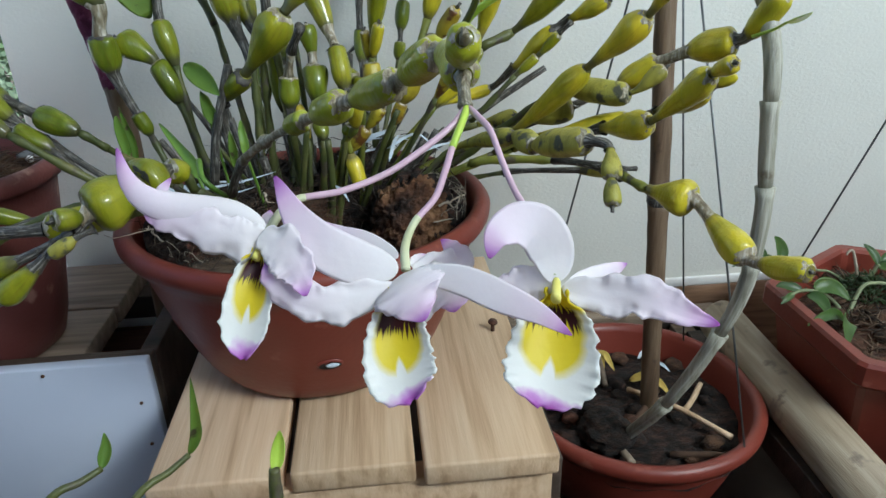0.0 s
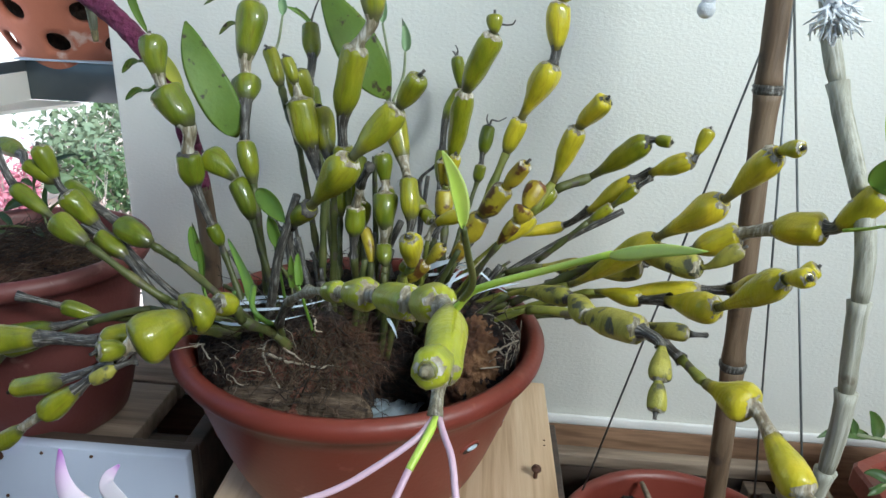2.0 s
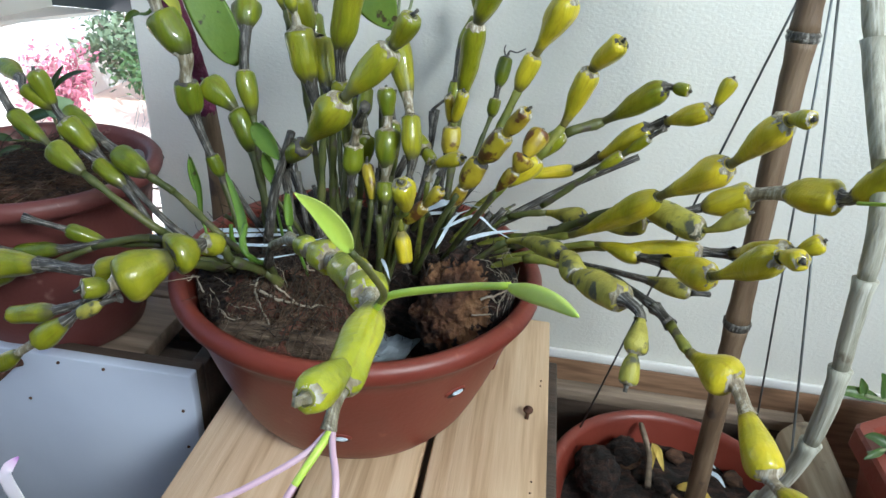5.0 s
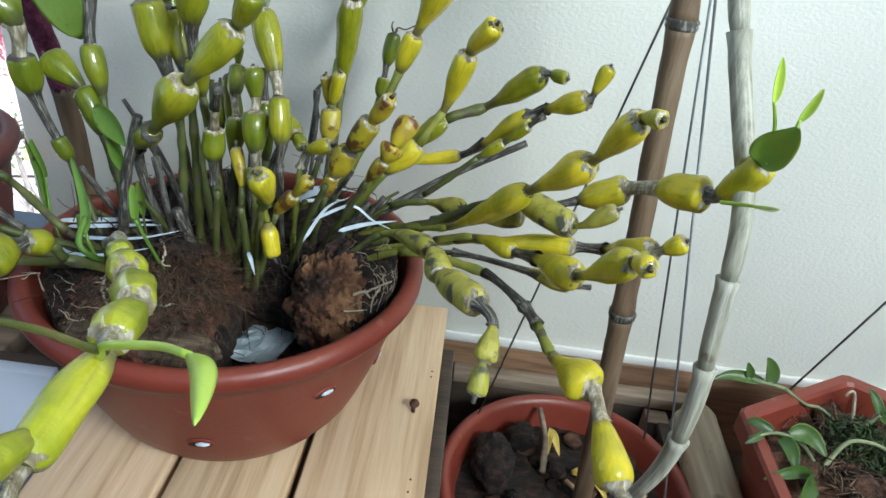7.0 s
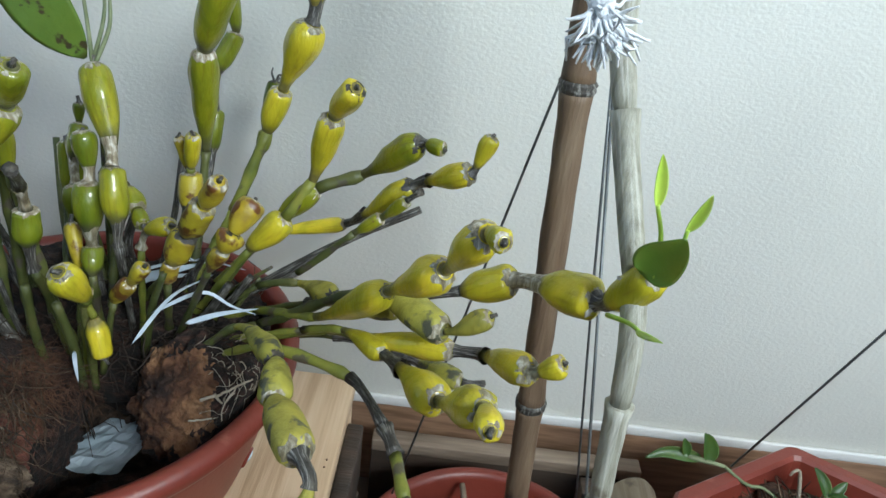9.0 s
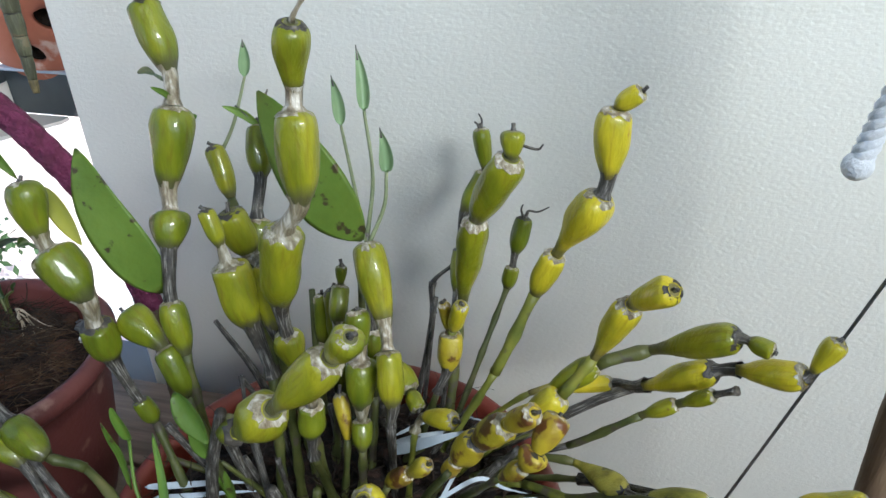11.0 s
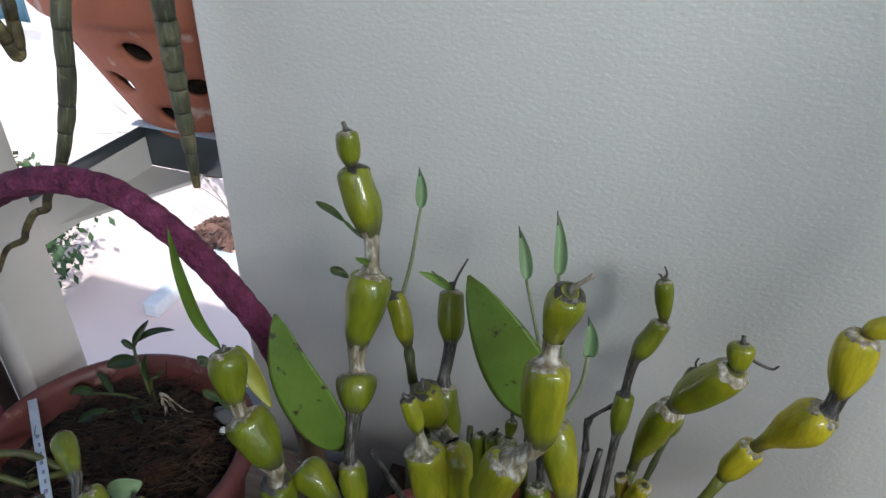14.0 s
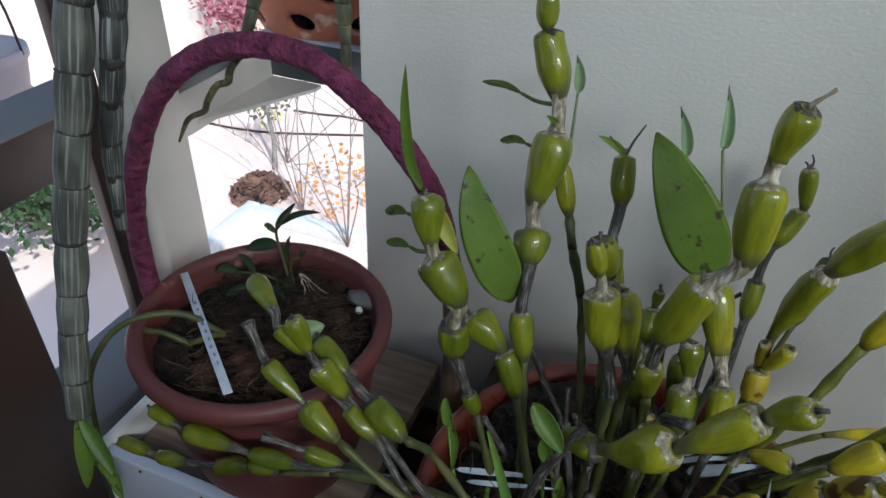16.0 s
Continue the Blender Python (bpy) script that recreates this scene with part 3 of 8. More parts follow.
cane("olive", (0.575, 1.01, 1.175), (0.565, 1.002, 1.325, .0042, "s"), (0.562, 1.002, 1.350, .0085, "b"), (0.563, 0.998, 1.372, .0056, "d"), (0.576, 0.989, 1.424, .0118, "b"),
     (0.587, 0.986, 1.440, .0062, "w"), (0.586, 0.994, 1.481, .0106, "b"), (0.586, 0.996, 1.489, .0058, "w"), (0.590, 0.992, 1.518, .0084, "b"), (0.597, 0.990, 1.528, .0013, "w"))
cane("olive", (0.61, 1.03, 1.175), (0.612, 1.022, 1.27, .0042, "d"), (0.614, 1.022, 1.286, .0042, "d"), (0.608, 1.035, 1.3185, .0100, "b"), (0.604, 1.045, 1.328, .0046, "w"), (0.588, 1.067, 1.373, .0105, "b"))
cane("green", (0.625, 1.09, 1.175), (0.628, 1.15, 1.285, .0035, "d"), (0.628, 1.163, 1.317, .0080, "b"), (0.629, 1.167, 1.345, .0056, "d"), (0.642, 1.178, 1.375, .0090, "b"), (0.637, 1.182, 1.406, .0070, "b"))
cane("green", (0.61, 1.10, 1.175), (0.609, 1.150, 1.262, .0030, "d"), (0.607, 1.158, 1.286, .0040, "d"), (0.622, 1.165, 1.300, .0026, "d"))
cane("olive", (0.635, 1.06, 1.175), (0.640, 1.107, 1.305, .0050, "s"), (0.651, 1.089, 1.384, .0112, "c"), (0.671, 1.073, 1.433, .0120, "b"), (0.671, 1.077, 1.447, .0066, "b"))
cane("yellow", (0.62, 1.05, 1.180), (0.668, 1.078, 1.275, .0042, "s"), (0.689, 1.094, 1.331, .0055, "s"), (0.700, 1.095, 1.362, .0098, "b"), (0.722, 1.083, 1.411, .0120, "c"),
     (0.724, 1.085, 1.421, .0060, "d"), (0.724, 1.088, 1.459, .0108, "b"), (0.735, 1.086, 1.470, .0066, "b"))
cane("green", (0.63, 1.09, 1.175), (0.664, 1.163, 1.285, .0035, "s"), (0.667, 1.167, 1.303, .0066, "b"), (0.668, 1.170, 1.313, .0036, "d"), (0.673, 1.177, 1.341, .0075, "b"))
cane("green", (0.52, 0.985, 1.175), (0.487, 1.005, 1.285, .0045, "s"), (0.473, 1.012, 1.315, .0095, "b"), (0.447, 1.018, 1.333, .0100, "b"))

# the thick cane that leans over the front
cane("olive", (0.53, 1.0, 1.175), (0.522, 0.985, 1.285, .0045, "d"), (0.547, 0.962, 1.312, .0095, "c"), (0.581, 0.943, 1.354, .0125, "c"), (0.612, 0.945, 1.389, .0118, "c"), (0.626, 0.935, 1.411, .0075, "b"))

# short ones in the middle
cane("green", (0.56, 1.04, 1.175), (0.562, 1.062, 1.252, .0045, "s"), (0.565, 1.064, 1.288, .0085, "b"), (0.560, 1.075, 1.299, .0040, "w"), (0.559, 1.090, 1.322, .0072, "b"), (0.560, 1.0925, 1.336, .0040, "b"))
cane("green", (0.585, 1.03, 1.175), (0.593, 1.020, 1.246, .0045, "s"), (0.590, 1.030, 1.262, .0078, "b"), (0.5915, 1.028, 1.274, .0050, "w"), (0.589, 1.040, 1.304, .0112, "b"), (0.589, 1.042, 1.311, .0046, "w"), (0.585, 1.049, 1.335, .0080, "b"))
cane("green", (0.575, 1.02, 1.175), (0.571, 0.996, 1.262, .0040, "s"), (0.572, 0.995, 1.279, .0050, "d"), (0.573, 0.998, 1.303, .0092, "b"), (0.578, 0.990, 1.322, .0052, "w"), (0.588, 0.972, 1.342, .0052, "d"))
cane("green", (0.545, 1.05, 1.175), (0.539, 1.095, 1.262, .0040, "s"), (0.537, 1.106, 1.300, .0070, "b"))
cane("yellow", (0.59, 1.0, 1.175), (0.612, 0.975, 1.255, .0036, "s"), (0.622, 0.962, 1.271, .0042, "s"), (0.621, 0.945, 1.299, .0090, "b"))
cane("olive", (0.60, 0.99, 1.175), (0.614, 0.972, 1.262, .0035, "s"), (0.618, 0.970, 1.270, .0056, "b"))
cane("yellow", (0.614, 0.974, 1.260), (0.616, 0.976, 1.246, .0034, "s"), (0.622, 0.969, 1.222, .0074, "b"))
cane("mottled", (0.575, 1.02, 1.18), (0.580, 1.027, 1.246, .0034, "s"), (0.572, 1.040, 1.272, .0056, "b"))
cane("mottled", (0.60, 1.0, 1.18), (0.615, 1.002, 1.240, .0034, "s"), (0.630, 0.997, 1.260, .0062, "b"), (0.643, 0.992, 1.277, .0056, "b"))
cane("olive", (0.609, 1.040, 1.306), (0.6095, 1.046, 1.300, .0046, "s"), (0.622, 1.032, 1.292, .0085, "b"), (0.630, 1.022, 1.287, .0060, "b"))
cane("yellow", (0.62, 1.02, 1.18), (0.628, 1.020, 1.272, .0030, "s"), (0.634, 1.018, 1.286, .0044, "w"), (0.655, 1.007, 1.2985, .0068, "b"))
cane("mottled", (0.63, 1.04, 1.180), (0.652, 1.0, 1.262, .0036, "s"), (0.659, 0.995, 1.280, .0060, "b"), (0.671, 0.991, 1.304, .0092, "b"), (0.687, 0.980, 1.330, .0095, "b"), (0.700, 0.970, 1.351, .0068, "b"))
cane("mottled", (0.635, 1.03, 1.180), (0.685, 0.985, 1.285, .0034, "s"), (0.697, 0.977, 1.305, .0056, "b"), (0.703, 0.979, 1.316, .0075, "b"), (0.712, 0.990, 1.332, .0082, "b"))
cane("mottled", (0.61, 1.06, 1.180), (0.630, 1.072, 1.255, .0040, "s"), (0.636, 1.077, 1.272, .0044, "d"), (0.636, 1.0865, 1.297, .0092, "b"), (0.632, 1.081, 1.325, .0052, "b"))
cane("yellow", (0.636, 1.0865, 1.296), (0.638, 1.083, 1.302, .0040, "s"), (0.6457, 1.073, 1.3314, .0060, "b"))
cane("green", (0.55, 0.98, 1.175), (0.522, 1.01, 1.27, .004, "d"), (0.518, 1.018, 1.295, .0022, "d"))
cane("green", (0.59, 1.03, 1.175), (0.589, 1.06, 1.255, .0045, "s"), (0.585, 1.075, 1.30, .0085, "b"), (0.583, 1.08, 1.325, .006, "d"))
cane("green", (0.585, 1.05, 1.175), (0.555, 1.09, 1.255, .0045, "s"), (0.548, 1.10, 1.31, .0085, "b"))

# the fan that reaches out to the right
cane("yellow", (0.635, 1.05, 1.185), (0.690, 1.046, 1.265, .0036, "s"), (0.713, 1.050, 1.290, .0098, "b"), (0.729, 1.058, 1.316, .0055, "s"), (0.744, 1.047, 1.365, .0105, "c"), (0.760, 1.027, 1.391, .0085, "b"))
cane("olive", (0.64, 1.06, 1.185), (0.70, 1.060, 1.275, .0036, "s"), (0.732, 1.061, 1.309, .0090, "c"), (0.761, 1.066, 1.321, .0060, "s"), (0.798, 1.037, 1.360, .0100, "c"), (0.802, 1.034, 1.361, .0040, "d"), (0.813, 1.027, 1.361, .0056, "b"))
cane("yellow", (0.63, 1.08, 1.185), (0.692, 1.088, 1.252, .0030, "s"), (0.747, 1.093, 1.268, .0066, "c"), (0.760, 1.072, 1.286, .0046, "d"), (0.796, 1.052, 1.324, .0096, "c"), (0.803, 1.048, 1.330, .0040, "d"), (0.831, 1.026, 1.349, .0094, "c"), (0.833, 1.026, 1.353, .0034, "d"), (0.840, 1.027, 1.373, .0062, "b"))
cane("olive", (0.64, 1.07, 1.185), (0.721, 1.051, 1.247, .0028, "d"), (0.760, 1.046, 1.287, .0036, "s"), (0.778, 1.043, 1.303, .0058, "c"), (0.794, 1.034, 1.322, .0050, "c"), (0.802, 1.028, 1.332, .0036, "d"))
cane("yellow", (0.635, 1.05, 1.185), (0.696, 1.035, 1.222, .0034, "s"), (0.745, 1.003, 1.247, .0042, "s"), (0.793, 0.952, 1.308, .0092, "c"), (0.821, 0.917, 1.347, .0102, "c"), (0.835, 0.888, 1.384, .0094, "c"), (0.840, 0.872, 1.390, .0052, "b"))
cane("grey", (0.64, 1.05, 1.185), (0.695, 1.045, 1.236, .0032, "s"), (0.726, 1.037, 1.248, .0040, "s"), (0.755, 1.010, 1.259, .0082, "c"), (0.764, 1.006, 1.260, .0036, "d"), (0.798, 0.998, 1.270, .0118, "b"))
cane("grey", (0.64, 1.04, 1.185), (0.70, 1.03, 1.215, .0034, "s"), (0.786, 0.985, 1.286, .0048, "s"), (0.826, 0.949, 1.289, .0108, "b"), (0.848, 0.941, 1.308, .0066, "c"))
cane("olive", (0.64, 1.06, 1.185), (0.73, 1.040, 1.230, .0034, "s"), (0.800, 1.005, 1.268, .0050, "d"), (0.8345, 0.995, 1.286, .0046, "d"))
cane("yellow", (0.8345, 0.995, 1.286), (0.862, 0.985, 1.304, .0116, "b"), (0.876, 0.968, 1.314, .0052, "w"), (0.899, 0.942, 1.325, .0128, "b"), (0.903, 0.936, 1.328, .0045, "d"), (0.915, 0.918, 1.358, .0098, "b"))
cane("yellow", (0.64, 1.03, 1.185), (0.752, 1.010, 1.232, .0036, "s"), (0.775, 0.985, 1.250, .0042, "s"), (0.833, 0.961, 1.267, .0084, "c"), (0.848, 0.957, 1.270, .0050, "d"), (0.869, 0.914, 1.297, .0094, "c"), (0.872, 0.911, 1.300, .0040, "w"), (0.882, 0.907, 1.310, .0064, "b"))
cane("yellow", (0.64, 1.03, 1.185), (0.735, 1.010, 1.230, .0034, "s"), (0.764, 0.993, 1.247, .0040, "s"), (0.793, 0.966, 1.254, .0072, "c"), (0.803, 0.945, 1.264, .0046, "d"), (0.826, 0.907, 1.278, .0108, "c"), (0.843, 0.862, 1.318, .0094, "c"), (0.844, 0.840, 1.328, .0060, "b"))
cane("grey", (0.64, 1.05, 1.180), (0.75, 1.045, 1.200, .0034, "s"), (0.812, 1.020, 1.207, .0048, "d"), (0.843, 0.996, 1.214, .0076, "b"), (0.858, 1.000, 1.212, .0030, "d"))
cane("yellow", (0.65, 1.0, 1.190), (0.712, 0.990, 1.228, .0038, "s"), (0.774, 0.963, 1.236, .0052, "s"), (0.800, 0.920, 1.242, .0048, "d"), (0.808, 0.903, 1.241, .0062, "d"), (0.816, 0.876, 1.240, .0048, "s"),
     (0.837, 0.851, 1.240, .0120, "c"), (0.8405, 0.836, 1.235, .0060, "w"), (0.848, 0.799, 1.2225, .0104, "b"), (0.8505, 0.791, 1.2230, .0050, "w"), (0.860, 0.760, 1.2325, .0080, "b"))
cane("grey", (0.65, 1.0, 1.190), (0.697, 0.992, 1.240, .0040, "s"), (0.737, 0.937, 1.264, .0075, "c"), (0.745, 0.906, 1.266, .0090, "b"), (0.768, 0.861, 1.280, .0108, "b"), (0.776, 0.847, 1.280, .0045, "d"), (0.7735, 0.831, 1.265, .0070, "c"), (0.7712, 0.8200, 1.2525, .0062, "b"))

# the ones that lean left over the neighbouring pot
cane("green", (0.503, 0.968, 1.205), (0.490, 0.940, 1.240, .0040, "s"), (0.445, 0.956, 1.265, .0040, "s"), (0.431, 0.948, 1.280, .0042, "s"), (0.403, 0.958, 1.291, .0100, "b"), (0.383, 0.965, 1.300, .0078, "d"), (0.356, 0.975, 1.313, .0080, "b"))
cane("green", (0.503, 0.968, 1.205), (0.46, 0.938, 1.238, .0038, "s"), (0.405, 0.955, 1.274, .0042, "d"), (0.387, 0.957, 1.288, .0045, "d"), (0.367, 0.955, 1.313, .0088, "b"), (0.362, 0.955, 1.321, .0052, "d"), (0.352, 0.955, 1.347, .0068, "b"))
cane("green", (0.362, 0.955, 1.321), (0.340, 0.956, 1.333, .0064, "b"), (0.334, 0.963, 1.337, .0036, "d"), (0.303, 0.985, 1.340, .0076, "b"))
cane("green", (0.503, 0.968, 1.205), (0.45, 0.928, 1.245, .0042, "s"), (0.396, 0.926, 1.286, .0042, "s"), (0.371, 0.932, 1.301, .0086, "b"), (0.342, 0.937, 1.322, .0070, "c"), (0.329, 0.942, 1.346, .0056, "d"))
cane("green", (0.503, 0.968, 1.205), (0.46, 0.93, 1.228, .0040, "s"), (0.411, 0.948, 1.268, .0040, "d"), (0.388, 0.953, 1.283, .0074, "b"), (0.377, 0.955, 1.290, .0034, "d"))
cane("green", (0.503, 0.968, 1.205), (0.43, 0.955, 1.218, .0038, "s"), (0.379, 0.958, 1.212, .0046, "s"), (0.352, 0.951, 1.223, .0066, "b"), (0.322, 0.945, 1.232, .0052, "d"))
cane("green", (0.503, 0.968, 1.205), (0.424, 0.950, 1.226, .0040, "s"), (0.373, 0.950, 1.210, .0042, "s"), (0.328, 0.950, 1.187, .0042, "s"), (0.299, 0.950, 1.179, .0058, "b"), (0.267, 0.950, 1.161, .0088, "b"),
     (0.237, 0.950, 1.150, .0050, "d"), (0.203, 0.950, 1.141, .0074, "b"), (0.198, 0.950, 1.140, .0030, "d"), (0.162, 0.950, 1.141, .0070, "b"))
cane("green", (0.503, 0.968, 1.205), (0.42, 0.955, 1.222, .0040, "s"), (0.345, 0.950, 1.205, .0046, "d"), (0.303, 0.950, 1.196, .0076, "b"), (0.290, 0.950, 1.196, .0040, "d"), (0.243, 0.950, 1.194, .0088, "b"), (0.235, 0.950, 1.195, .0030, "d"),
     (0.209, 0.952, 1.201, .0062, "b"))
cane("olive", (0.545, 0.945, 1.190), (0.530, 0.915, 1.232, .0052, "s"), (0.5172, 0.8928, 1.2515, .0050, "s"), (0.5151, 0.8871, 1.2645, .0045, "s"), (0.5087, 0.8751, 1.2716, .0085, "b"), (0.5067, 0.8705, 1.2717, .0060, "d"), (0.4979, 0.8547, 1.2707, .0138, "b"),
     (0.4737, 0.8347, 1.2619, .0152, "b"), (0.4684, 0.8306, 1.2590, .0055, "w"))
cane("olive", (0.4711, 0.8306, 1.2609), (0.461, 0.8197, 1.264, .0074, "b"))
cane("grey", (0.4757, 0.8323, 1.2531), (0.4656, 0.8283, 1.2495, .0044, "d"), (0.4523, 0.8244, 1.2416, .0048, "b"))
cane("olive", (0.4737, 0.8340, 1.2600), (0.4654, 0.832, 1.2529, .0048, "d"), (0.4317, 0.8319, 1.2371, .0058, "d"), (0.3955, 0.8343, 1.2255, .0072, "b"))
cane("olive", (0.4544, 0.831, 1.2461), (0.4429, 0.827, 1.2353, .0050, "d"), (0.4192, 0.8247, 1.2164, .0084, "b"), (0.4054, 0.8232, 1.2066, .0045, "w"), (0.385, 0.826, 1.190, .0060, "b"))
cane("olive", (0.497, 0.950, 1.208), (0.472, 0.905, 1.235, .0048, "s"), (0.425, 0.88, 1.236, .0105, "b"), (0.385, 0.884, 1.233, .0058, "d"), (0.335, 0.885, 1.226, .0110, "b"))

# the flowering cane that comes forward
cane("lime", (0.528, 0.945, 1.205), (0.537, 0.908, 1.243, .0042, "s"), (0.552, 0.884, 1.272, .0046, "d"), (0.570, 0.865, 1.289, .0044, "w"), (0.589, 0.832, 1.305, .0050, "w"), (0.600, 0.815, 1.313, .0068, "b"), (0.606, 0.806, 1.317, .0045, "w"), (0.622, 0.782, 1.328, .0084, "b"),
     (0.627, 0.775, 1.331, .0056, "w"), (0.646, 0.742, 1.344, .0088, "b"), (0.649, 0.735, 1.348, .0052, "w"), (0.659, 0.705, 1.361, .0078, "b"), (0.662, 0.698, 1.363, .0050, "w"), (0.662, 0.660, 1.361, .0068, "b"), (0.6615, 0.652, 1.354, .0028, "w"))
cane("lime", (0.662, 0.667, 1.364), (0.660, 0.641, 1.374, .0052, "b"))


# ---------------------------------------------------------------- leaves and shoots
def blade(name, pts, hw, facing, mat, parent, fold=0.25, shape=0.8, n=5, label="", wave=0.0, thick=0.0005, point=0.75):
    """A leaf or petal: a centre line, its half width, and the way its face looks."""
    P = spline(pts, n)
    N = len(P) - 1
    F0 = Vector(facing).normalized()
    bm = bmesh.new()
    uv = bm.loops.layers.uv.new("along")
    rows = []
    m = 6
    seed = random.random() * 50
    for i, p in enumerate(P):
        t = i / N
        tan = (P[min(i + 1, N)] - P[max(i - 1, 0)]).normalized()
        side = tan.cross(F0).normalized()
        up = side.cross(tan).normalized()
        w = hw * max(0.04, (math.sin(math.pi * min(1, t ** shape) * 0.985 + 0.03)) ** point)
        row = []
        for k in range(-m, m + 1):
            q = k / m
            ww = w * (1 + wave * 0.5 * noise.noise(Vector((t * 9 + seed, q * 0.3, 0))) * abs(q))
            lift = fold * w * (q * q - 0.3) + wave * w * 0.5 * noise.noise(Vector((t * 7, q * 1.5 + seed, 3))) * abs(q)
            if wave:
                ruffle = math.sin(t * 46 + (k > 0) * 2.1 + seed) + 0.7 * math.sin(t * 27 + seed * 2) + 0.8 * math.sin(t * 88 + (k > 0) * 1.3 + seed * 3)
                ww *= 1 + 0.024 * wave * ruffle * abs(q) ** 2
                lift += 0.08 * wave * w * ruffle * abs(q) ** 3
            row.append(bm.verts.new(p + side * (ww * q) + up * lift))
        rows.append(row)
    back = []
    for i, row in enumerate(rows):
        back.append([bm.verts.new(v.co - F0 * thick) if 0 < j < 2 * m and 0 < i < N else v for j, v in enumerate(row)])
    for i in range(N):
        for k in range(2 * m):
            for sheet, flip in ((rows, False), (back, True)):
                vs = [sheet[i][k], sheet[i][k + 1], sheet[i + 1][k + 1], sheet[i + 1][k]]
                if len(set(vs)) < 4:
                    continue
                try:
                    f = bm.faces.new(vs[::-1] if flip else vs)
                except ValueError:
                    continue
                for l in f.loops:
                    for ii in (i, i + 1):
                        for kk in (k, k + 1):
                            if l.vert is sheet[ii][kk]:
                                l[uv].uv = (ii / N, kk / (2 * m))
    return part(name, bm, mat, parent, label)


def leafy(pts, hw, facing, mat=None, name="leaf", parent=None, **kw):
    return blade(name, pts, hw, facing, mat or M_LEAF, parent or orchid, **kw)


def stalk(pts, r, mat, parent, name="stalk", end=0.7):
    P = spline(pts, 5)
    bm = bmesh.new()
    tube(bm, P, [r * (1 - (1 - end) * i / (len(P) - 1)) for i in range(len(P))], 8)
    return part(name, bm, mat, parent)


# the two broad old leaves and the long narrow one
leafy([(0.471, 1.026, 1.346), (0.461, 1.022, 1.372), (0.445, 1.024, 1.404), (0.433, 1.034, 1.433)], 0.0150, (0.35, -0.9, 0.2), fold=0.06, label="broad green leaf with small blemishes")
leafy([(0.588, 1.060, 1.378), (0.574, 1.052, 1.402), (0.555, 1.054, 1.432), (0.5325, 1.064, 1.463)], 0.0178, (0.10, -0.9, 0.32), fold=0.06, shape=0.95, label="broad green leaf with small blemishes")
leafy([(0.415, 1.008, 1.424), (0.408, 1.004, 1.445), (0.406, 1.001, 1.475), (0.407, 0.999, 1.502)], 0.0032, (0.5, -0.8, 0.1), fold=0.5)
for base, tip, w in (((0.474, 1.078, 1.462), (0.405, 1.138, 1.443), 0.0042), ((0.474, 1.066, 1.440), (0.433, 1.099, 1.420), 0.0048), ((0.420, 1.004, 1.412), (0.382, 1.025, 1.392), 0.0055), ((0.424, 1.0, 1.390), (0.385, 1.02, 1.372), 0.0050), ((0.484, 1.076, 1.44), (0.470, 1.06, 1.462), 0.003)):
    a, b = Vector(base), Vector(tip)
    mid = a.lerp(b, 0.45)
    stalk([a, a.lerp(b, 0.25) + Vector((0, 0, -0.002)), mid], 0.0016, M_LEAF, orchid)
    leafy([mid, a.lerp(b, 0.65) + Vector((0, 0, 0.002)), a.lerp(b, 0.85) + Vector((0, 0, 0.001)), b], w * 0.6, (0.2, -0.8, 0.5), fold=0.9, name="young_leaf")
for pts in ([(0.480, 1.098, 1.404), (0.476, 1.13, 1.415), (0.470, 1.165, 1.436), (0.463, 1.182, 1.455)], [(0.588, 1.067, 1.373), (0.57, 1.10, 1.395), (0.553, 1.13, 1.420), (0.543, 1.146, 1.444)],
            [(0.588, 1.067, 1.373), (0.583, 1.10, 1.40), (0.573, 1.12, 1.435), (0.567, 1.130, 1.468)], [(0.590, 1.066, 1.373), (0.598, 1.074, 1.395), (0.599, 1.078, 1.415), (0.596, 1.080, 1.438)]):
    stalk(pts[:3], 0.0015, M_PALEGREEN, orchid)
    a, b = Vector(pts[2]), Vector(pts[3])
    leafy([a, a.lerp(b, 0.35) + Vector((0.001, 0, 0)), a.lerp(b, 0.7) + Vector((0.0012, 0, 0)), b + (b - a) * 0.08], 0.0042, (0.3, -0.9, 0.1), M_PALELEAF, fold=1.2, name="bud_leaf", shape=0.62)
    stalk([b - (b - a) * 0.12, b + (b - a) * 0.02, b + (b - a) * 0.14], 0.0008, M_DRY, orchid, "bud_tip", 0.4)
# leaf and shoots at the end of the longest right-hand cane
leafy([(0.9075, 0.914, 1.359), (0.911, 0.909, 1.369), (0.914, 0.904, 1.378), (0.916, 0.901, 1.386)], 0.0105, (-0.30, -0.85, 0.30), M_MIDLEAF, fold=0.3, n=6, shape=0.62, label="small rounded green leaf")
for base, tip in (((0.911, 0.915, 1.360), (0.900, 0.911, 1.417)), ((0.912, 0.912, 1.360), (0.920, 0.900, 1.407)), ((0.900, 0.923, 1.330), (0.911, 0.878, 1.350))):
    a, b = Vector(base), Vector(tip)
    stalk([a, a.lerp(b, 0.3) + Vector((0.003, 0, 0)), a.lerp(b, 0.6)], 0.0013, M_NEWLEAF, orchid)
    leafy([a.lerp(b, 0.58), a.lerp(b, 0.72), a.lerp(b, 0.87), b], 0.0030, (0.2, -0.9, 0.3), M_NEWLEAF, "bud_leaf", fold=0.8)
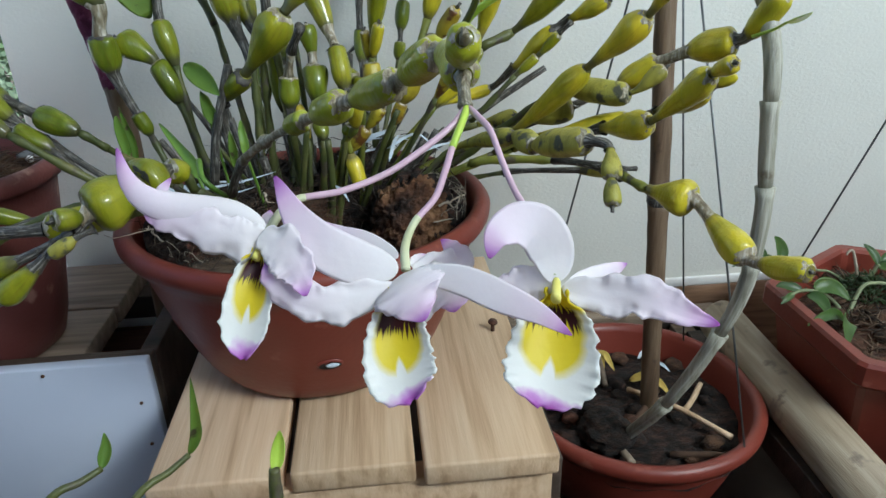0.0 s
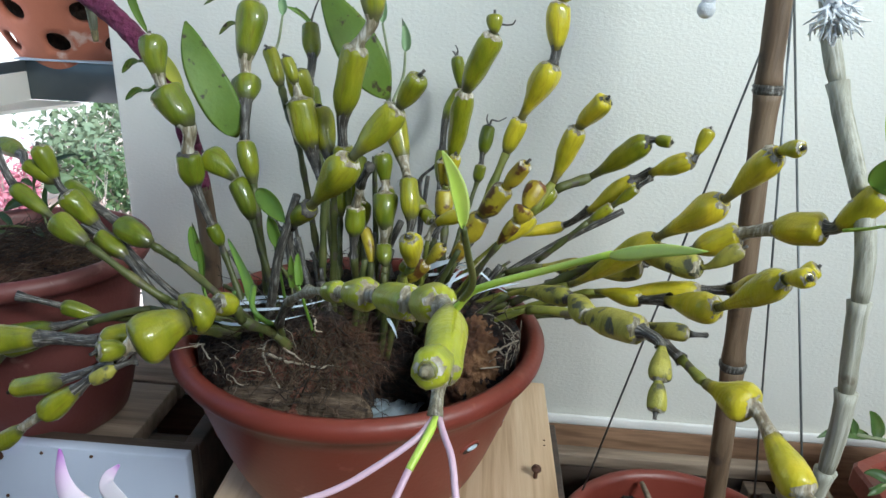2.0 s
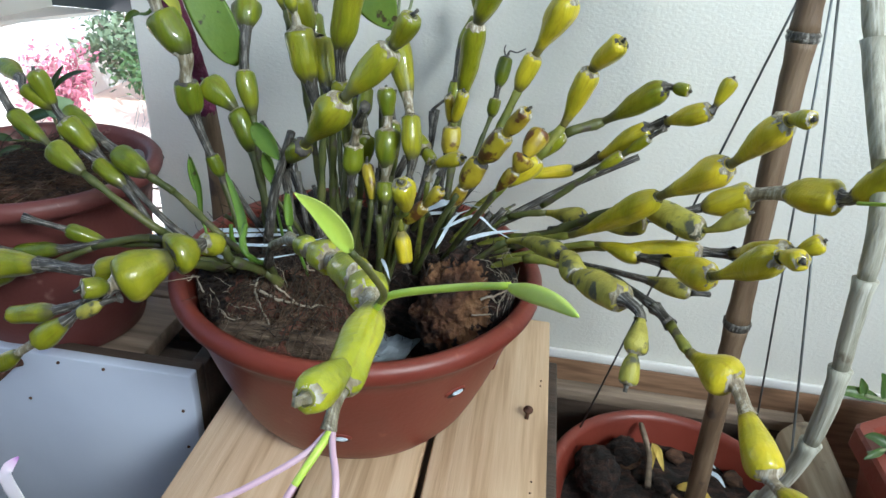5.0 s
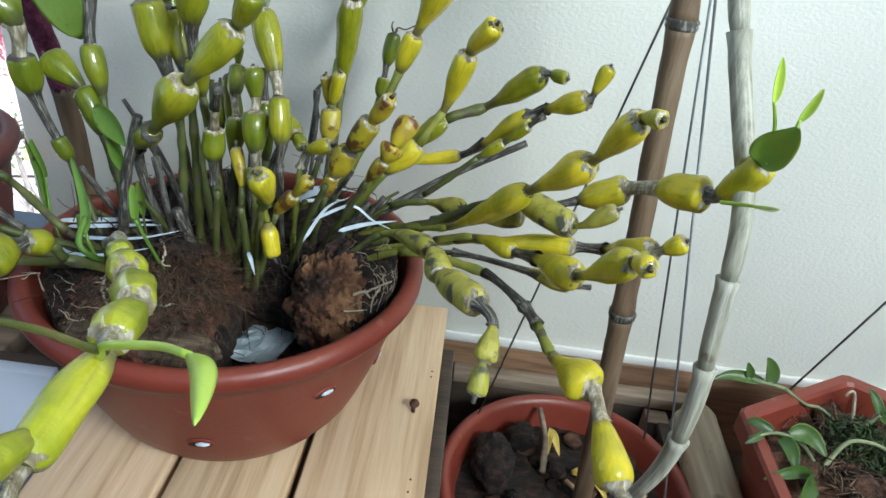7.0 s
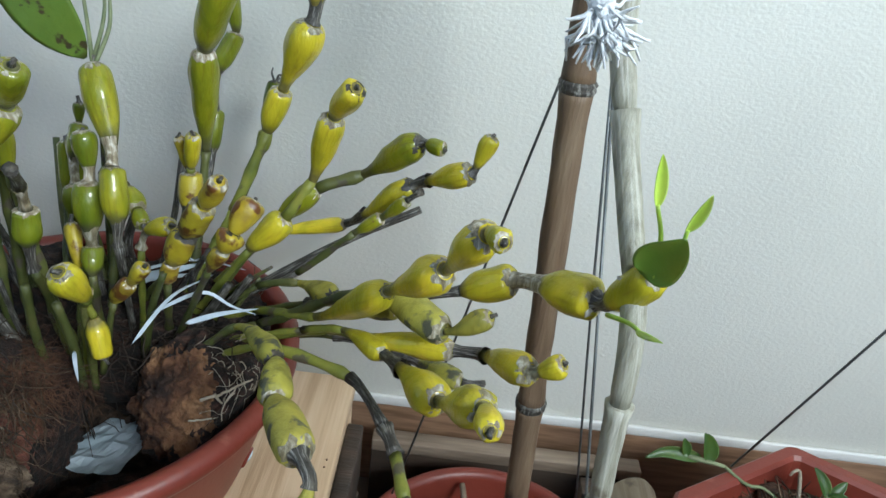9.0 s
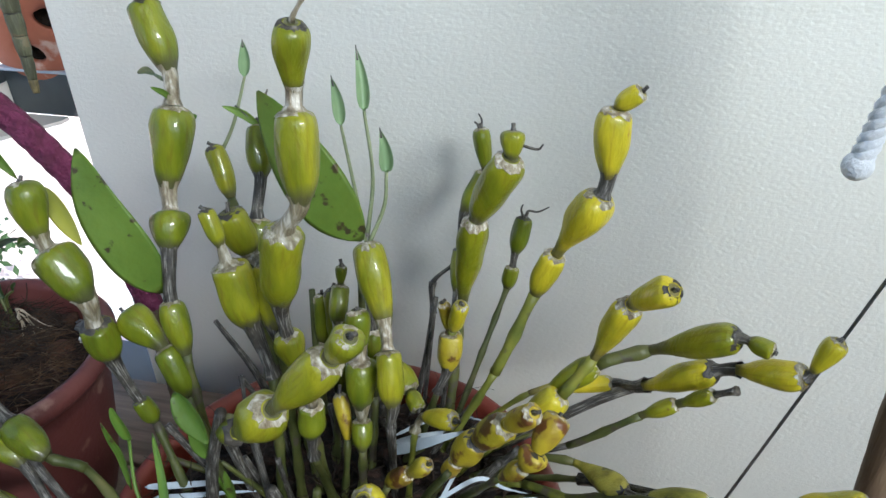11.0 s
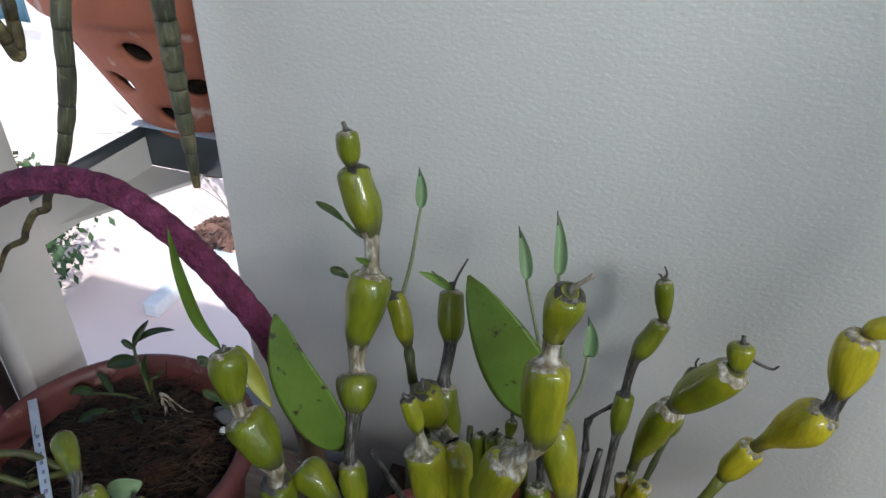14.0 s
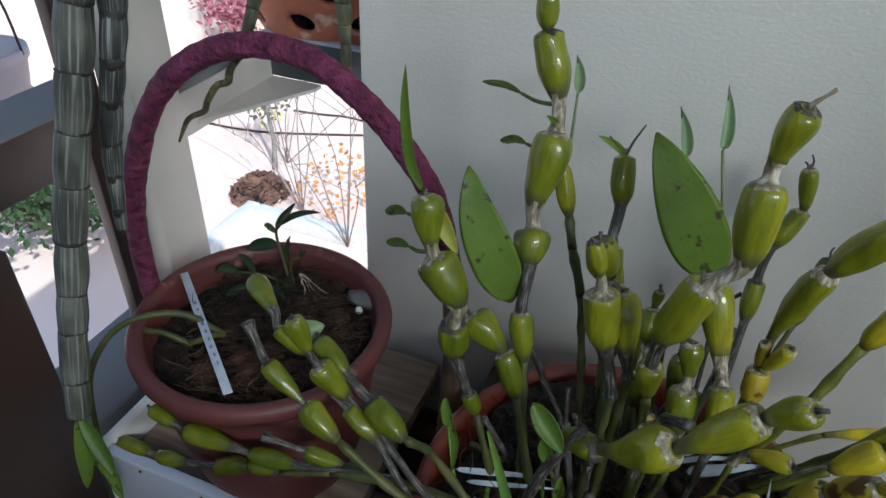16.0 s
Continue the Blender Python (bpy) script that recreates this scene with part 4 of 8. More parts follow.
# fresh shoot on the flowering cane
stalk([(0.664, 0.692, 1.366), (0.6705, 0.6845, 1.3768), (0.690, 0.6735, 1.3890), (0.7030, 0.6610, 1.3990)], 0.0013, M_NEWLEAF, orchid)
stalk([(0.664, 0.694, 1.366), (0.6690, 0.6800, 1.3800), (0.6675, 0.6690, 1.3930), (0.6661, 0.6577, 1.4043)], 0.0012, M_STEM, orchid)
leafy([(0.7020, 0.6620, 1.3985), (0.7075, 0.6545, 1.4030), (0.7120, 0.6450, 1.4072), (0.7164, 0.6330, 1.4110)], 0.0027, (-0.1, -0.5, 0.9), M_NEWLEAF, "young_leaf", fold=-0.9, n=6)
leafy([(0.6661, 0.6577, 1.4043), (0.6650, 0.6510, 1.4125), (0.6632, 0.6440, 1.4205), (0.6615, 0.6356, 1.4279)], 0.0024, (0.3, -0.8, 0.5), M_NEWLEAF, "young_leaf", fold=0.7, n=6)
# keiki and grassy blades at the foot of the canes
for pts, w, mt in (([(0.457, 0.97, 1.232), (0.458, 0.97, 1.263), (0.456, 0.969, 1.277), (0.454, 0.968, 1.292)], .0026, M_LEAF),
                   ([(0.503, 0.975, 1.319), (0.512, 0.970, 1.312), (0.520, 0.966, 1.305), (0.527, 0.962, 1.298)], .0072, M_LEAF), ([(0.518, 0.97, 1.275), (0.517, 0.969, 1.284), (0.515, 0.968, 1.292), (0.513, 0.967, 1.301)], .0045, M_LEAF),
                   ([(0.528, 0.97, 1.241), (0.529, 0.969, 1.252), (0.529, 0.968, 1.262), (0.529, 0.967, 1.271)], .0032, M_LEAF)):
    leafy(pts, w, (0.1, -0.9, 0.35), mt, "young_leaf", fold=0.6)
stalk([(0.51, 0.97, 1.196), (0.492, 0.965, 1.213), (0.485, 0.963, 1.226), (0.485, 0.962, 1.240)], 0.0026, M_MIDLEAF, orchid, "young_shoot", 0.6)
stalk([(0.528, 0.972, 1.2), (0.528, 0.971, 1.22), (0.528, 0.970, 1.243)], 0.0011, M_STEM, orchid)
# broken dry stubs and old bare stems among the canes
for pts, r, mt in (([(0.503, 0.975, 1.19), (0.517, 0.972, 1.263), (0.527, 0.970, 1.295), (0.535, 0.968, 1.318)], .0040, M_DRY), ([(0.56, 0.99, 1.19), (0.552, 0.985, 1.22), (0.548, 0.98, 1.245)], .0042, M_DRY),
                   ([(0.645, 1.04, 1.19), (0.668, 1.03, 1.225), (0.680, 1.03, 1.245)], .0034, M_DRY), ([(0.652, 1.05, 1.19), (0.676, 1.045, 1.222), (0.690, 1.045, 1.243)], .0032, M_DRY), ([(0.65, 1.07, 1.19), (0.74, 1.10, 1.245), (0.80, 1.10, 1.283)], .0040, M_DRY),
                   ([(0.58, 1.06, 1.18), (0.575, 1.08, 1.25), (0.57, 1.10, 1.32)], .0030, M_STEM), ([(0.55, 1.07, 1.18), (0.535, 1.09, 1.24), (0.528, 1.11, 1.30)], .0030, M_STEM), ([(0.60, 1.07, 1.18), (0.612, 1.10, 1.24), (0.618, 1.12, 1.30)], .0028, M_DRY),
                   ([(0.62, 1.02, 1.18), (0.64, 1.0, 1.24), (0.655, 0.99, 1.275)], .0028, M_STEM), ([(0.57, 0.99, 1.18), (0.578, 0.975, 1.23), (0.586, 0.965, 1.272)], .0030, M_STEM), ([(0.595, 0.985, 1.18), (0.60, 0.975, 1.225), (0.600, 0.968, 1.26)], .0032, M_STEM)):
    stalk(pts, r, mt, orchid, "old_stem", 0.8)


# ---------------------------------------------------------------- flowers
def tinted(name, build):
    m = bpy.data.materials.new(name)
    m.use_nodes = True
    nt = m.node_tree
    b = nt.nodes["Principled BSDF"]
    uvn = nt.nodes.new("ShaderNodeUVMap")
    uvn.uv_map = "along"
    sep = nt.nodes.new("ShaderNodeSeparateXYZ")
    nt.links.new(uvn.outputs[0], sep.inputs[0])
    nt.links.new(build(nt, sep), b.inputs["Base Color"])
    b.inputs["Roughness"].default_value = 0.5
    tc = nt.nodes.new("ShaderNodeTexCoord")
    wv = nt.nodes.new("ShaderNodeTexNoise")
    wv.inputs["Scale"].default_value = 500
    nt.links.new(tc.outputs["Object"], wv.inputs[0])
    bp = nt.nodes.new("ShaderNodeBump")
    bp.inputs["Strength"].default_value, bp.inputs["Distance"].default_value = 0.12, 0.001
    nt.links.new(wv.outputs[0], bp.inputs["Height"])
    nt.links.new(bp.outputs[0], b.inputs["Normal"])
    tl = nt.nodes.new("ShaderNodeBsdfTranslucent")
    nt.links.new(b.inputs["Base Color"].links[0].from_socket, tl.inputs["Color"])
    mixer = nt.nodes.new("ShaderNodeMixShader")
    mixer.inputs[0].default_value = 0.42
    nt.links.new(b.outputs[0], mixer.inputs[1])
    nt.links.new(tl.outputs[0], mixer.inputs[2])
    nt.links.new(mixer.outputs[0], nt.nodes["Material Output"].inputs["Surface"])
    return m


def calc(nt, op, a, b=None):
    n = nt.nodes.new("ShaderNodeMath")
    n.operation = op
    for k, v in enumerate((a, b)):
        if v is None:
            continue
        if isinstance(v, (int, float)):
            n.inputs[k].default_value = v
        else:
            nt.links.new(v, n.inputs[k])
    return n.outputs[0]


def blend(nt, fac, a, b):
    n = nt.nodes.new("ShaderNodeMixRGB")
    nt.links.new(fac, n.inputs[0])
    for k, v in ((1, a), (2, b)):
        if isinstance(v, tuple):
            n.inputs[k].default_value = (*v, 1)
        else:
            nt.links.new(v, n.inputs[k])
    return n.outputs[0]


def petal_colour(nt, sep):
    tc = nt.nodes.new("ShaderNodeTexCoord")
    nz = nt.nodes.new("ShaderNodeTexNoise")
    nz.inputs["Scale"].default_value = 120
    nt.links.new(tc.outputs["Object"], nz.inputs[0])
    t = calc(nt, "ADD", sep.outputs[0], calc(nt, "MULTIPLY", calc(nt, "SUBTRACT", nz.outputs[0], 0.5), 0.10))
    r = ramp(nt, [(0.0, (0.95, 0.93, 0.94)), (0.45, (0.94, 0.89, 0.935)), (0.74, (0.91, 0.81, 0.91)), (0.87, (0.84, 0.64, 0.86)), (0.95, (0.60, 0.30, 0.70)), (1.0, (0.44, 0.13, 0.55))])
    nt.links.new(t, r.inputs[0])
    return r.outputs[0]


def lip_colour(nt, sep):
    u, v = sep.outputs[0], calc(nt, "ABSOLUTE", calc(nt, "MULTIPLY", calc(nt, "SUBTRACT", sep.outputs[1], 0.5), 2.0))
    tc = nt.nodes.new("ShaderNodeTexCoord")
    nz = nt.nodes.new("ShaderNodeTexNoise")
    nz.inputs["Scale"].default_value = 260
    nt.links.new(tc.outputs["Object"], nz.inputs[0])
    jit = calc(nt, "MULTIPLY", calc(nt, "SUBTRACT", nz.outputs[0], 0.5), 0.22)
    # purple tip over white
    r = ramp(nt, [(0.80, (0.92, 0.93, 0.91)), (0.91, (0.66, 0.36, 0.74)), (1.0, (0.47, 0.13, 0.56))])
    nt.links.new(calc(nt, "ADD", u, jit), r.inputs[0])
    # yellow field
    du = calc(nt, "DIVIDE", calc(nt, "MAXIMUM", calc(nt, "SUBTRACT", u, 0.30), 0.0), 0.38)
    dv = calc(nt, "DIVIDE", v, 0.84)
    d2 = calc(nt, "ADD", calc(nt, "ADD", calc(nt, "MULTIPLY", du, du), calc(nt, "MULTIPLY", dv, dv)), jit)
    fork = calc(nt, "MULTIPLY", calc(nt, "MAXIMUM", calc(nt, "SUBTRACT", 0.16, v), 0.0), calc(nt, "MULTIPLY", calc(nt, "MAXIMUM", calc(nt, "SUBTRACT", u, 0.36), 0.0), 26.0))
    d2 = calc(nt, "ADD", d2, fork)
    ry = ramp(nt, [(0.62, (1, 1, 1)), (1.0, (0, 0, 0))])
    nt.links.new(d2, ry.inputs[0])
    claw = ramp(nt, [(0.0, (1, 1, 1)), (0.07, (0, 0, 0))])
    nt.links.new(u, claw.inputs[0])
    c = blend(nt, calc(nt, "MAXIMUM", ry.outputs[0], claw.outputs[0]), r.outputs[0], (0.84, 0.71, 0.022))
    # maroon throat with frayed lower edge
    fray = nt.nodes.new("ShaderNodeTexNoise")
    fray.noise_dimensions = "1D"
    fray.inputs["Scale"].default_value = 22
    nt.links.new(sep.outputs[1], fray.inputs["W"])
    e = calc(nt, "ADD", u, calc(nt, "MULTIPLY", calc(nt, "SUBTRACT", fray.outputs[0], 0.5), 0.30))
    rm = ramp(nt, [(0.0, (0, 0, 0)), (0.03, (1, 1, 1)), (0.23, (1, 1, 1)), (0.27, (0, 0, 0))])
    nt.links.new(e, rm.inputs[0])
    rv = ramp(nt, [(0.66, (1, 1, 1)), (0.80, (0, 0, 0))])
    nt.links.new(v, rv.inputs[0])
    return blend(nt, calc(nt, "MULTIPLY", rm.outputs[0], rv.outputs[0]), c, (0.055, 0.006, 0.012))


M_PETAL = tinted("white_lilac_petal", petal_colour)
M_LIP = tinted("yellow_white_lip", lip_colour)
M_COLUMN = material("yellow_green_column", [(0.3, (0.6650, 0.6080, 0.0960)), (0.7, (0.7410, 0.7030, 0.2080))], 200, 0.45, 0.1, 400)
M_PEDICEL = material("lilac_pedicel", [(0.3, (0.513, 0.3366, 0.43)), (0.7, (0.608, 0.4386, 0.52))], 60, 0.45, 0.1, 400)
FACE = (-0.09, -0.90, 0.42)


def flower(pts, r):
    bm = bmesh.new()
    a, b = Vector(pts[0]), Vector(pts[1])
    P = spline([a, a.lerp(b, 0.35), a.lerp(b, 0.72)], 4)
    tube(bm, P, [r * (0.50 + 0.14 * i / len(P)) for i in range(len(P))], 14, flat=0.7)
    return part("flower", bm, M_COLUMN, orchid, "white lilac-tipped orchid flower with a yellow lip")


def petal(parent, pts, hw, frill):
    return blade("petal", pts, hw * 1.12, FACE, M_PETAL, parent, fold=random.uniform(-0.45, 0.10), shape=0.68, n=16, wave=frill, point=0.74)


M_OVARY = material("pale_green_ovary", [(0.3, (0.50, 0.52, 0.30)), (0.7, (0.60, 0.62, 0.42))], 90, 0.45, 0.1, 400)


def pedicel(parent, pts, r, green=0.0):
    P = spline(pts, 6)
    k = int(len(P) * 0.68)
    g = int(len(P) * green)
    o = stalk(P[g:k + 1], r * 0.72, M_PEDICEL, orchid, "pedicel", 0.95)
    if g:
        stalk(P[:g + 1], r * 0.95, M_NEWLEAF, o, "green_neck", 0.85)
    stalk(P[k:], r * 0.78, M_OVARY, o, "ovary", 1.15)
    return o


def lip(parent, pts, hw):
    """The lip: an oval scoop with a frilled edge, its throat rolled up round the column."""
    hw *= 0.92
    first, second = Vector(pts[0]), Vector(pts[1])
    P = spline([first + (first - second) * 0.75 + Vector((0, 0, 0.0012))] + [Vector(p) for p in pts], 8)
    N = len(P) - 1
    F0 = Vector(FACE)
    bm = bmesh.new()
    uv = bm.loops.layers.uv.new("along")
    m = 12
    rows = []
    along = []
    for i, p in enumerate(P):
        t = (i / N - 0.20) / 0.80
        along.append(t)
        tan = (P[min(i + 1, N)] - P[max(i - 1, 0)]).normalized()
        side = F0.cross(tan).normalized()
        g = max(0.0, t)
        full = hw * (0.62 + 0.42 * math.sin(min(1, g * 1.7) * math.pi / 2)) * (1 - max(0, (g - 0.62) / 0.38) ** 2.2 * 0.9)
        open_up = min(1.0, max(0.0, (t + 0.10) / 0.16))
        w = full * (0.40 + 0.60 * open_up * open_up * (3 - 2 * open_up))
        row = []
        for k in range(-m, m + 1):
            q = k / m
            fr = 1 + (0.10 * noise.noise(Vector((i * 0.9, (k > 0) * 7.0, hw * 900))) + 0.035 * math.sin(i * 1.45 + (k > 0) * 2)) * abs(q) ** 3
            scoop = -0.62 * hw * (1 - q * q) * (1 - g * 0.75) * (0.55 + 0.45 * open_up) + 0.07 * hw * math.sin(i * 1.9 + k * 0.4) * abs(q) ** 6
            row.append(bm.verts.new(p + side * (w * q * fr) + F0 * scoop))
        rows.append(row)
    for i in range(N):
        for k in range(2 * m):
            f = bm.faces.new((rows[i][k], rows[i][k + 1], rows[i + 1][k + 1], rows[i + 1][k]))
            for l, (ii, kk) in zip(f.loops, ((i, k), (i, k + 1), (i + 1, k + 1), (i + 1, k))):
                l[uv].uv = (along[ii], kk / (2 * m))
    ob = part("lip", bm, M_LIP, parent, "white frilled lip with yellow and maroon throat")
    so = ob.modifiers.new("thickness", "SOLIDIFY")
    so.thickness = 0.0005
    return ob


f3 = flower([(0.6767, 0.6047, 1.3223), (0.6748, 0.5978, 1.3190)], 0.0028)
petal(f3, [(0.6762, 0.6037, 1.3224), (0.6759, 0.6066, 1.3285), (0.6725, 0.6066, 1.3349), (0.6668, 0.6050, 1.3375), (0.6618, 0.6026, 1.3360), (0.6597, 0.6007, 1.3314)], 0.0053, 0.05)
petal(f3, [(0.6777, 0.6030, 1.3212), (0.6869, 0.5995, 1.3205), (0.6949, 0.5957, 1.3211), (0.7022, 0.5917, 1.3189), (0.7103, 0.5887, 1.3166)], 0.0046, 0.8)
petal(f3, [(0.6799, 0.6059, 1.3207), (0.6874, 0.6094, 1.3204), (0.6938, 0.6121, 1.3205), (0.6977, 0.6141, 1.3207)], 0.0021, 0.1)
petal(f3, [(0.6754, 0.6033, 1.3215), (0.6697, 0.6069, 1.3208), (0.6645, 0.6086, 1.3185), (0.6591, 0.6094, 1.3145)], 0.0044, 0.8)
lip(f3, [(0.6755, 0.5995, 1.3180), (0.6745, 0.5959, 1.3148), (0.6729, 0.5910, 1.3089), (0.6711, 0.5877, 1.3037), (0.6696, 0.5853, 1.3006)], 0.0112)
pedicel(f3, [(0.6626, 0.6518, 1.3536), (0.6642, 0.6468, 1.3526), (0.6668, 0.6407, 1.3498), (0.6686, 0.6333, 1.3437), (0.6705, 0.6261, 1.3382), (0.6722, 0.6200, 1.3350), (0.6749, 0.6124, 1.3289), (0.6764, 0.6052, 1.3232)], 0.0013)
f2 = flower([(0.6417, 0.6084, 1.3227), (0.6408, 0.6011, 1.3189)], 0.0033)
petal(f2, [(0.6393, 0.6090, 1.3259), (0.6302, 0.6089, 1.3285), (0.6222, 0.6105, 1.3327), (0.6163, 0.6150, 1.3385), (0.6116, 0.6215, 1.3468)], 0.0050, 0.05)
petal(f2, [(0.6390, 0.6066, 1.3231), (0.6283, 0.6046, 1.3213), (0.6205, 0.6041, 1.3210), (0.6141, 0.6054, 1.3224), (0.6099, 0.6086, 1.3259), (0.6086, 0.6124, 1.3290)], 0.0042, 0.75)
petal(f2, [(0.6432, 0.6066, 1.3263), (0.6538, 0.6009, 1.3260), (0.6626, 0.5956, 1.3235), (0.6695, 0.5917, 1.3213), (0.6757, 0.5873, 1.3180)], 0.0033, 0.05)
petal(f2, [(0.6396, 0.6130, 1.3274), (0.6322, 0.6189, 1.3291), (0.6260, 0.6233, 1.3300), (0.6190, 0.6274, 1.3325)], 0.0024, 0.1)
petal(f2, [(0.6427, 0.6103, 1.3247), (0.6490, 0.6120, 1.3249), (0.6548, 0.6137, 1.3249), (0.6530, 0.6161, 1.3273), (0.6505, 0.6182, 1.3290)], 0.0032, 0.5)
petal(f2, [(0.6431, 0.6075, 1.3234), (0.6475, 0.6071, 1.3211), (0.6513, 0.6066, 1.3186), (0.6523, 0.6051, 1.3156)], 0.0062, 0.8)
petal(f2, [(0.6398, 0.6085, 1.3248), (0.6405, 0.6030, 1.3250), (0.6418, 0.5985, 1.3234), (0.6440, 0.5952, 1.3196)], 0.0080, 0.35)
petal(f2, [(0.6425, 0.6117, 1.3253), (0.6449, 0.6139, 1.3258), (0.6469, 0.6151, 1.3264)], 0.0017, 0.2)
lip(f2, [(0.6385, 0.6025, 1.3189), (0.6379, 0.5985, 1.3150), (0.6378, 0.5949, 1.3097), (0.6387, 0.5917, 1.3053), (0.6405, 0.5900, 1.3020)], 0.0084)
pedicel(f2, [(0.6620, 0.6519, 1.3536), (0.6600, 0.6466, 1.3513), (0.6563, 0.6400, 1.3459), (0.6535, 0.6337, 1.3413), (0.6502, 0.6274, 1.3367), (0.6445, 0.6217, 1.3328), (0.6415, 0.6158, 1.3290), (0.6411, 0.6097, 1.3254)], 0.0013, 0.30)
f1 = flower([(0.6069, 0.6180, 1.3313), (0.6053, 0.6123, 1.3281)], 0.0020)
petal(f1, [(0.6083, 0.6186, 1.3351), (0.6000, 0.6198, 1.3384), (0.5909, 0.6203, 1.3399), (0.5821, 0.6211, 1.3422), (0.5770, 0.6239, 1.3469), (0.5751, 0.6273, 1.3540)], 0.0036, 0.05)
petal(f1, [(0.6087, 0.6170, 1.3343), (0.6019, 0.6165, 1.3341), (0.5927, 0.6184, 1.3362), (0.5848, 0.6201, 1.3381), (0.5796, 0.6216, 1.3402)], 0.0048, 0.8)
petal(f1, [(0.6075, 0.6162, 1.3347), (0.6127, 0.6110, 1.3318), (0.6163, 0.6067, 1.3281), (0.6179, 0.6025, 1.3242)], 0.0049, 0.6)
petal(f1, [(0.5927, 0.6257, 1.3377), (0.5833, 0.6315, 1.3385), (0.5807, 0.6345, 1.3397), (0.5830, 0.6369, 1.3428)], 0.0022, 0.1)
petal(f1, [(0.6078, 0.6212, 1.3336), (0.6081, 0.6240, 1.3349), (0.6087, 0.6259, 1.3366)], 0.0019, 0.3)
lip(f1, [(0.6057, 0.6132, 1.3279), (0.6040, 0.6087, 1.3226), (0.6024, 0.6046, 1.3159), (0.6020, 0.6007, 1.3098)], 0.0058)
pedicel(f1, [(0.6613, 0.6519, 1.3534), (0.6572, 0.6468, 1.3503), (0.6484, 0.6415, 1.3454), (0.6384, 0.6364, 1.3410), (0.6264, 0.6324, 1.3382), (0.6158, 0.6293, 1.3379), (0.6118, 0.6251, 1.3367), (0.6078, 0.6195, 1.3323)], 0.0013)

# ---------------------------------------------------------------- stakes and wires
stake = thing("bamboo_stake", (0.905, 1.025, 0.925), "brown bamboo stake standing in the low pot", "stake")
pts = spline([(0.912, 1.026, 0.915), (0.8995, 1.038, 1.166), (0.8855, 1.050, 1.402), (0.874, 1.058, 1.62), (0.865, 1.064, 1.80)], 24)
cuts = [0] + [min(range(len(pts)), key=lambda i: abs(pts[i].z - z)) for z in (1.166, 1.402, 1.63)] + [len(pts) - 1]
for i0, i1 in zip(cuts, cuts[1:]):
    run = pts[i0:i1 + 1]
    bm = bmesh.new()
    tube(bm, run, [0.0094 + 0.0014 * max(0, 1 - j / 2) + 0.0014 * max(0, 1 - (len(run) - 1 - j) / 2) for j in range(len(run))], 14, wob=0.08)
    part("internode", bm, M_BAMBOO, stake)
for i0 in cuts[1:-1]:
    bm = bmesh.new()
    tube(bm, [pts[i0] + Vector((0, 0, h)) for h in (-0.004, -0.0015, 0.0, 0.002, 0.004)], [0.0104, 0.0118, 0.0108, 0.0120, 0.0104], 14, wob=0.10)
    part("node_ring", bm, M_DRY, stake)

graycane = thing("leafless_cane", (0.90, 0.99, 0.93), "bleached leafless old orchid cane rooted in the low pot", "dried cane")
pts = spline([(0.865, 0.985, 0.925), (0.885, 0.93, 1.02), (0.912, 0.905, 1.12), (0.918, 0.90, 1.19), (0.915, 0.907, 1.262), (0.912, 0.92, 1.33), (0.896, 0.96, 1.409), (0.885, 0.98, 1.47), (0.880, 1.0, 1.60)], 8)
for i0 in range(0, len(pts) - 1, 7):
    run = pts[i0:i0 + 8]
    bm = bmesh.new()
    tube(bm, run, [0.0056 + 0.0008 * j / (len(run) - 1) + (0.0010 if j == len(run) - 1 else 0) - (0.0006 if j == 0 else 0) for j in range(len(run))], 14, wob=0.10)
    part("joint", bm, M_GREYCANE, graycane)


def wire(pts, label="thin grey wire of a pot hanger", r=0.0011):
    w = thing("hanger_wire", pts[0], label, "wire", "pot hanger wires")
    bm = bmesh.new()
    tube(bm, [Vector(p) for p in pts], [r] * len(pts), 6)
    part("strand", bm, M_WIRE, w)
    return w


APEX = (0.897, 1.075, 1.49)
wire([(0.801, 1.115, 0.953), (0.849, 1.095, 1.22), APEX, (0.885, 1.05, 1.75), (0.88, 1.04, 2.85)])
wire([(0.986, 1.112, 0.953), (0.94, 1.09, 1.22), (0.8975, 1.0755, 1.489)])
wire([(0.962, 0.925, 0.952), (0.935, 0.985, 1.17), (0.8965, 1.0745, 1.488)])
HEXAPEX = (1.20, 1.03, 1.50)
wire([(1.116, 1.118, 1.046), (1.155, 1.075, 1.25), HEXAPEX, (1.2, 1.03, 2.85)])
wire([(1.30, 0.93, 1.046), (1.25, 0.98, 1.27), (1.2005, 1.0295, 1.498)])
wire([(1.10, 0.90, 1.046), (1.15, 0.965, 1.27), (1.1995, 1.0295, 1.499)])

# white ropes, one with a frayed end
M_ROPE = material("white_cotton_rope", [(0.3, (0.70, 0.72, 0.74)), (0.7, (0.82, 0.84, 0.86))], 200, 0.9, 0.5, 600)


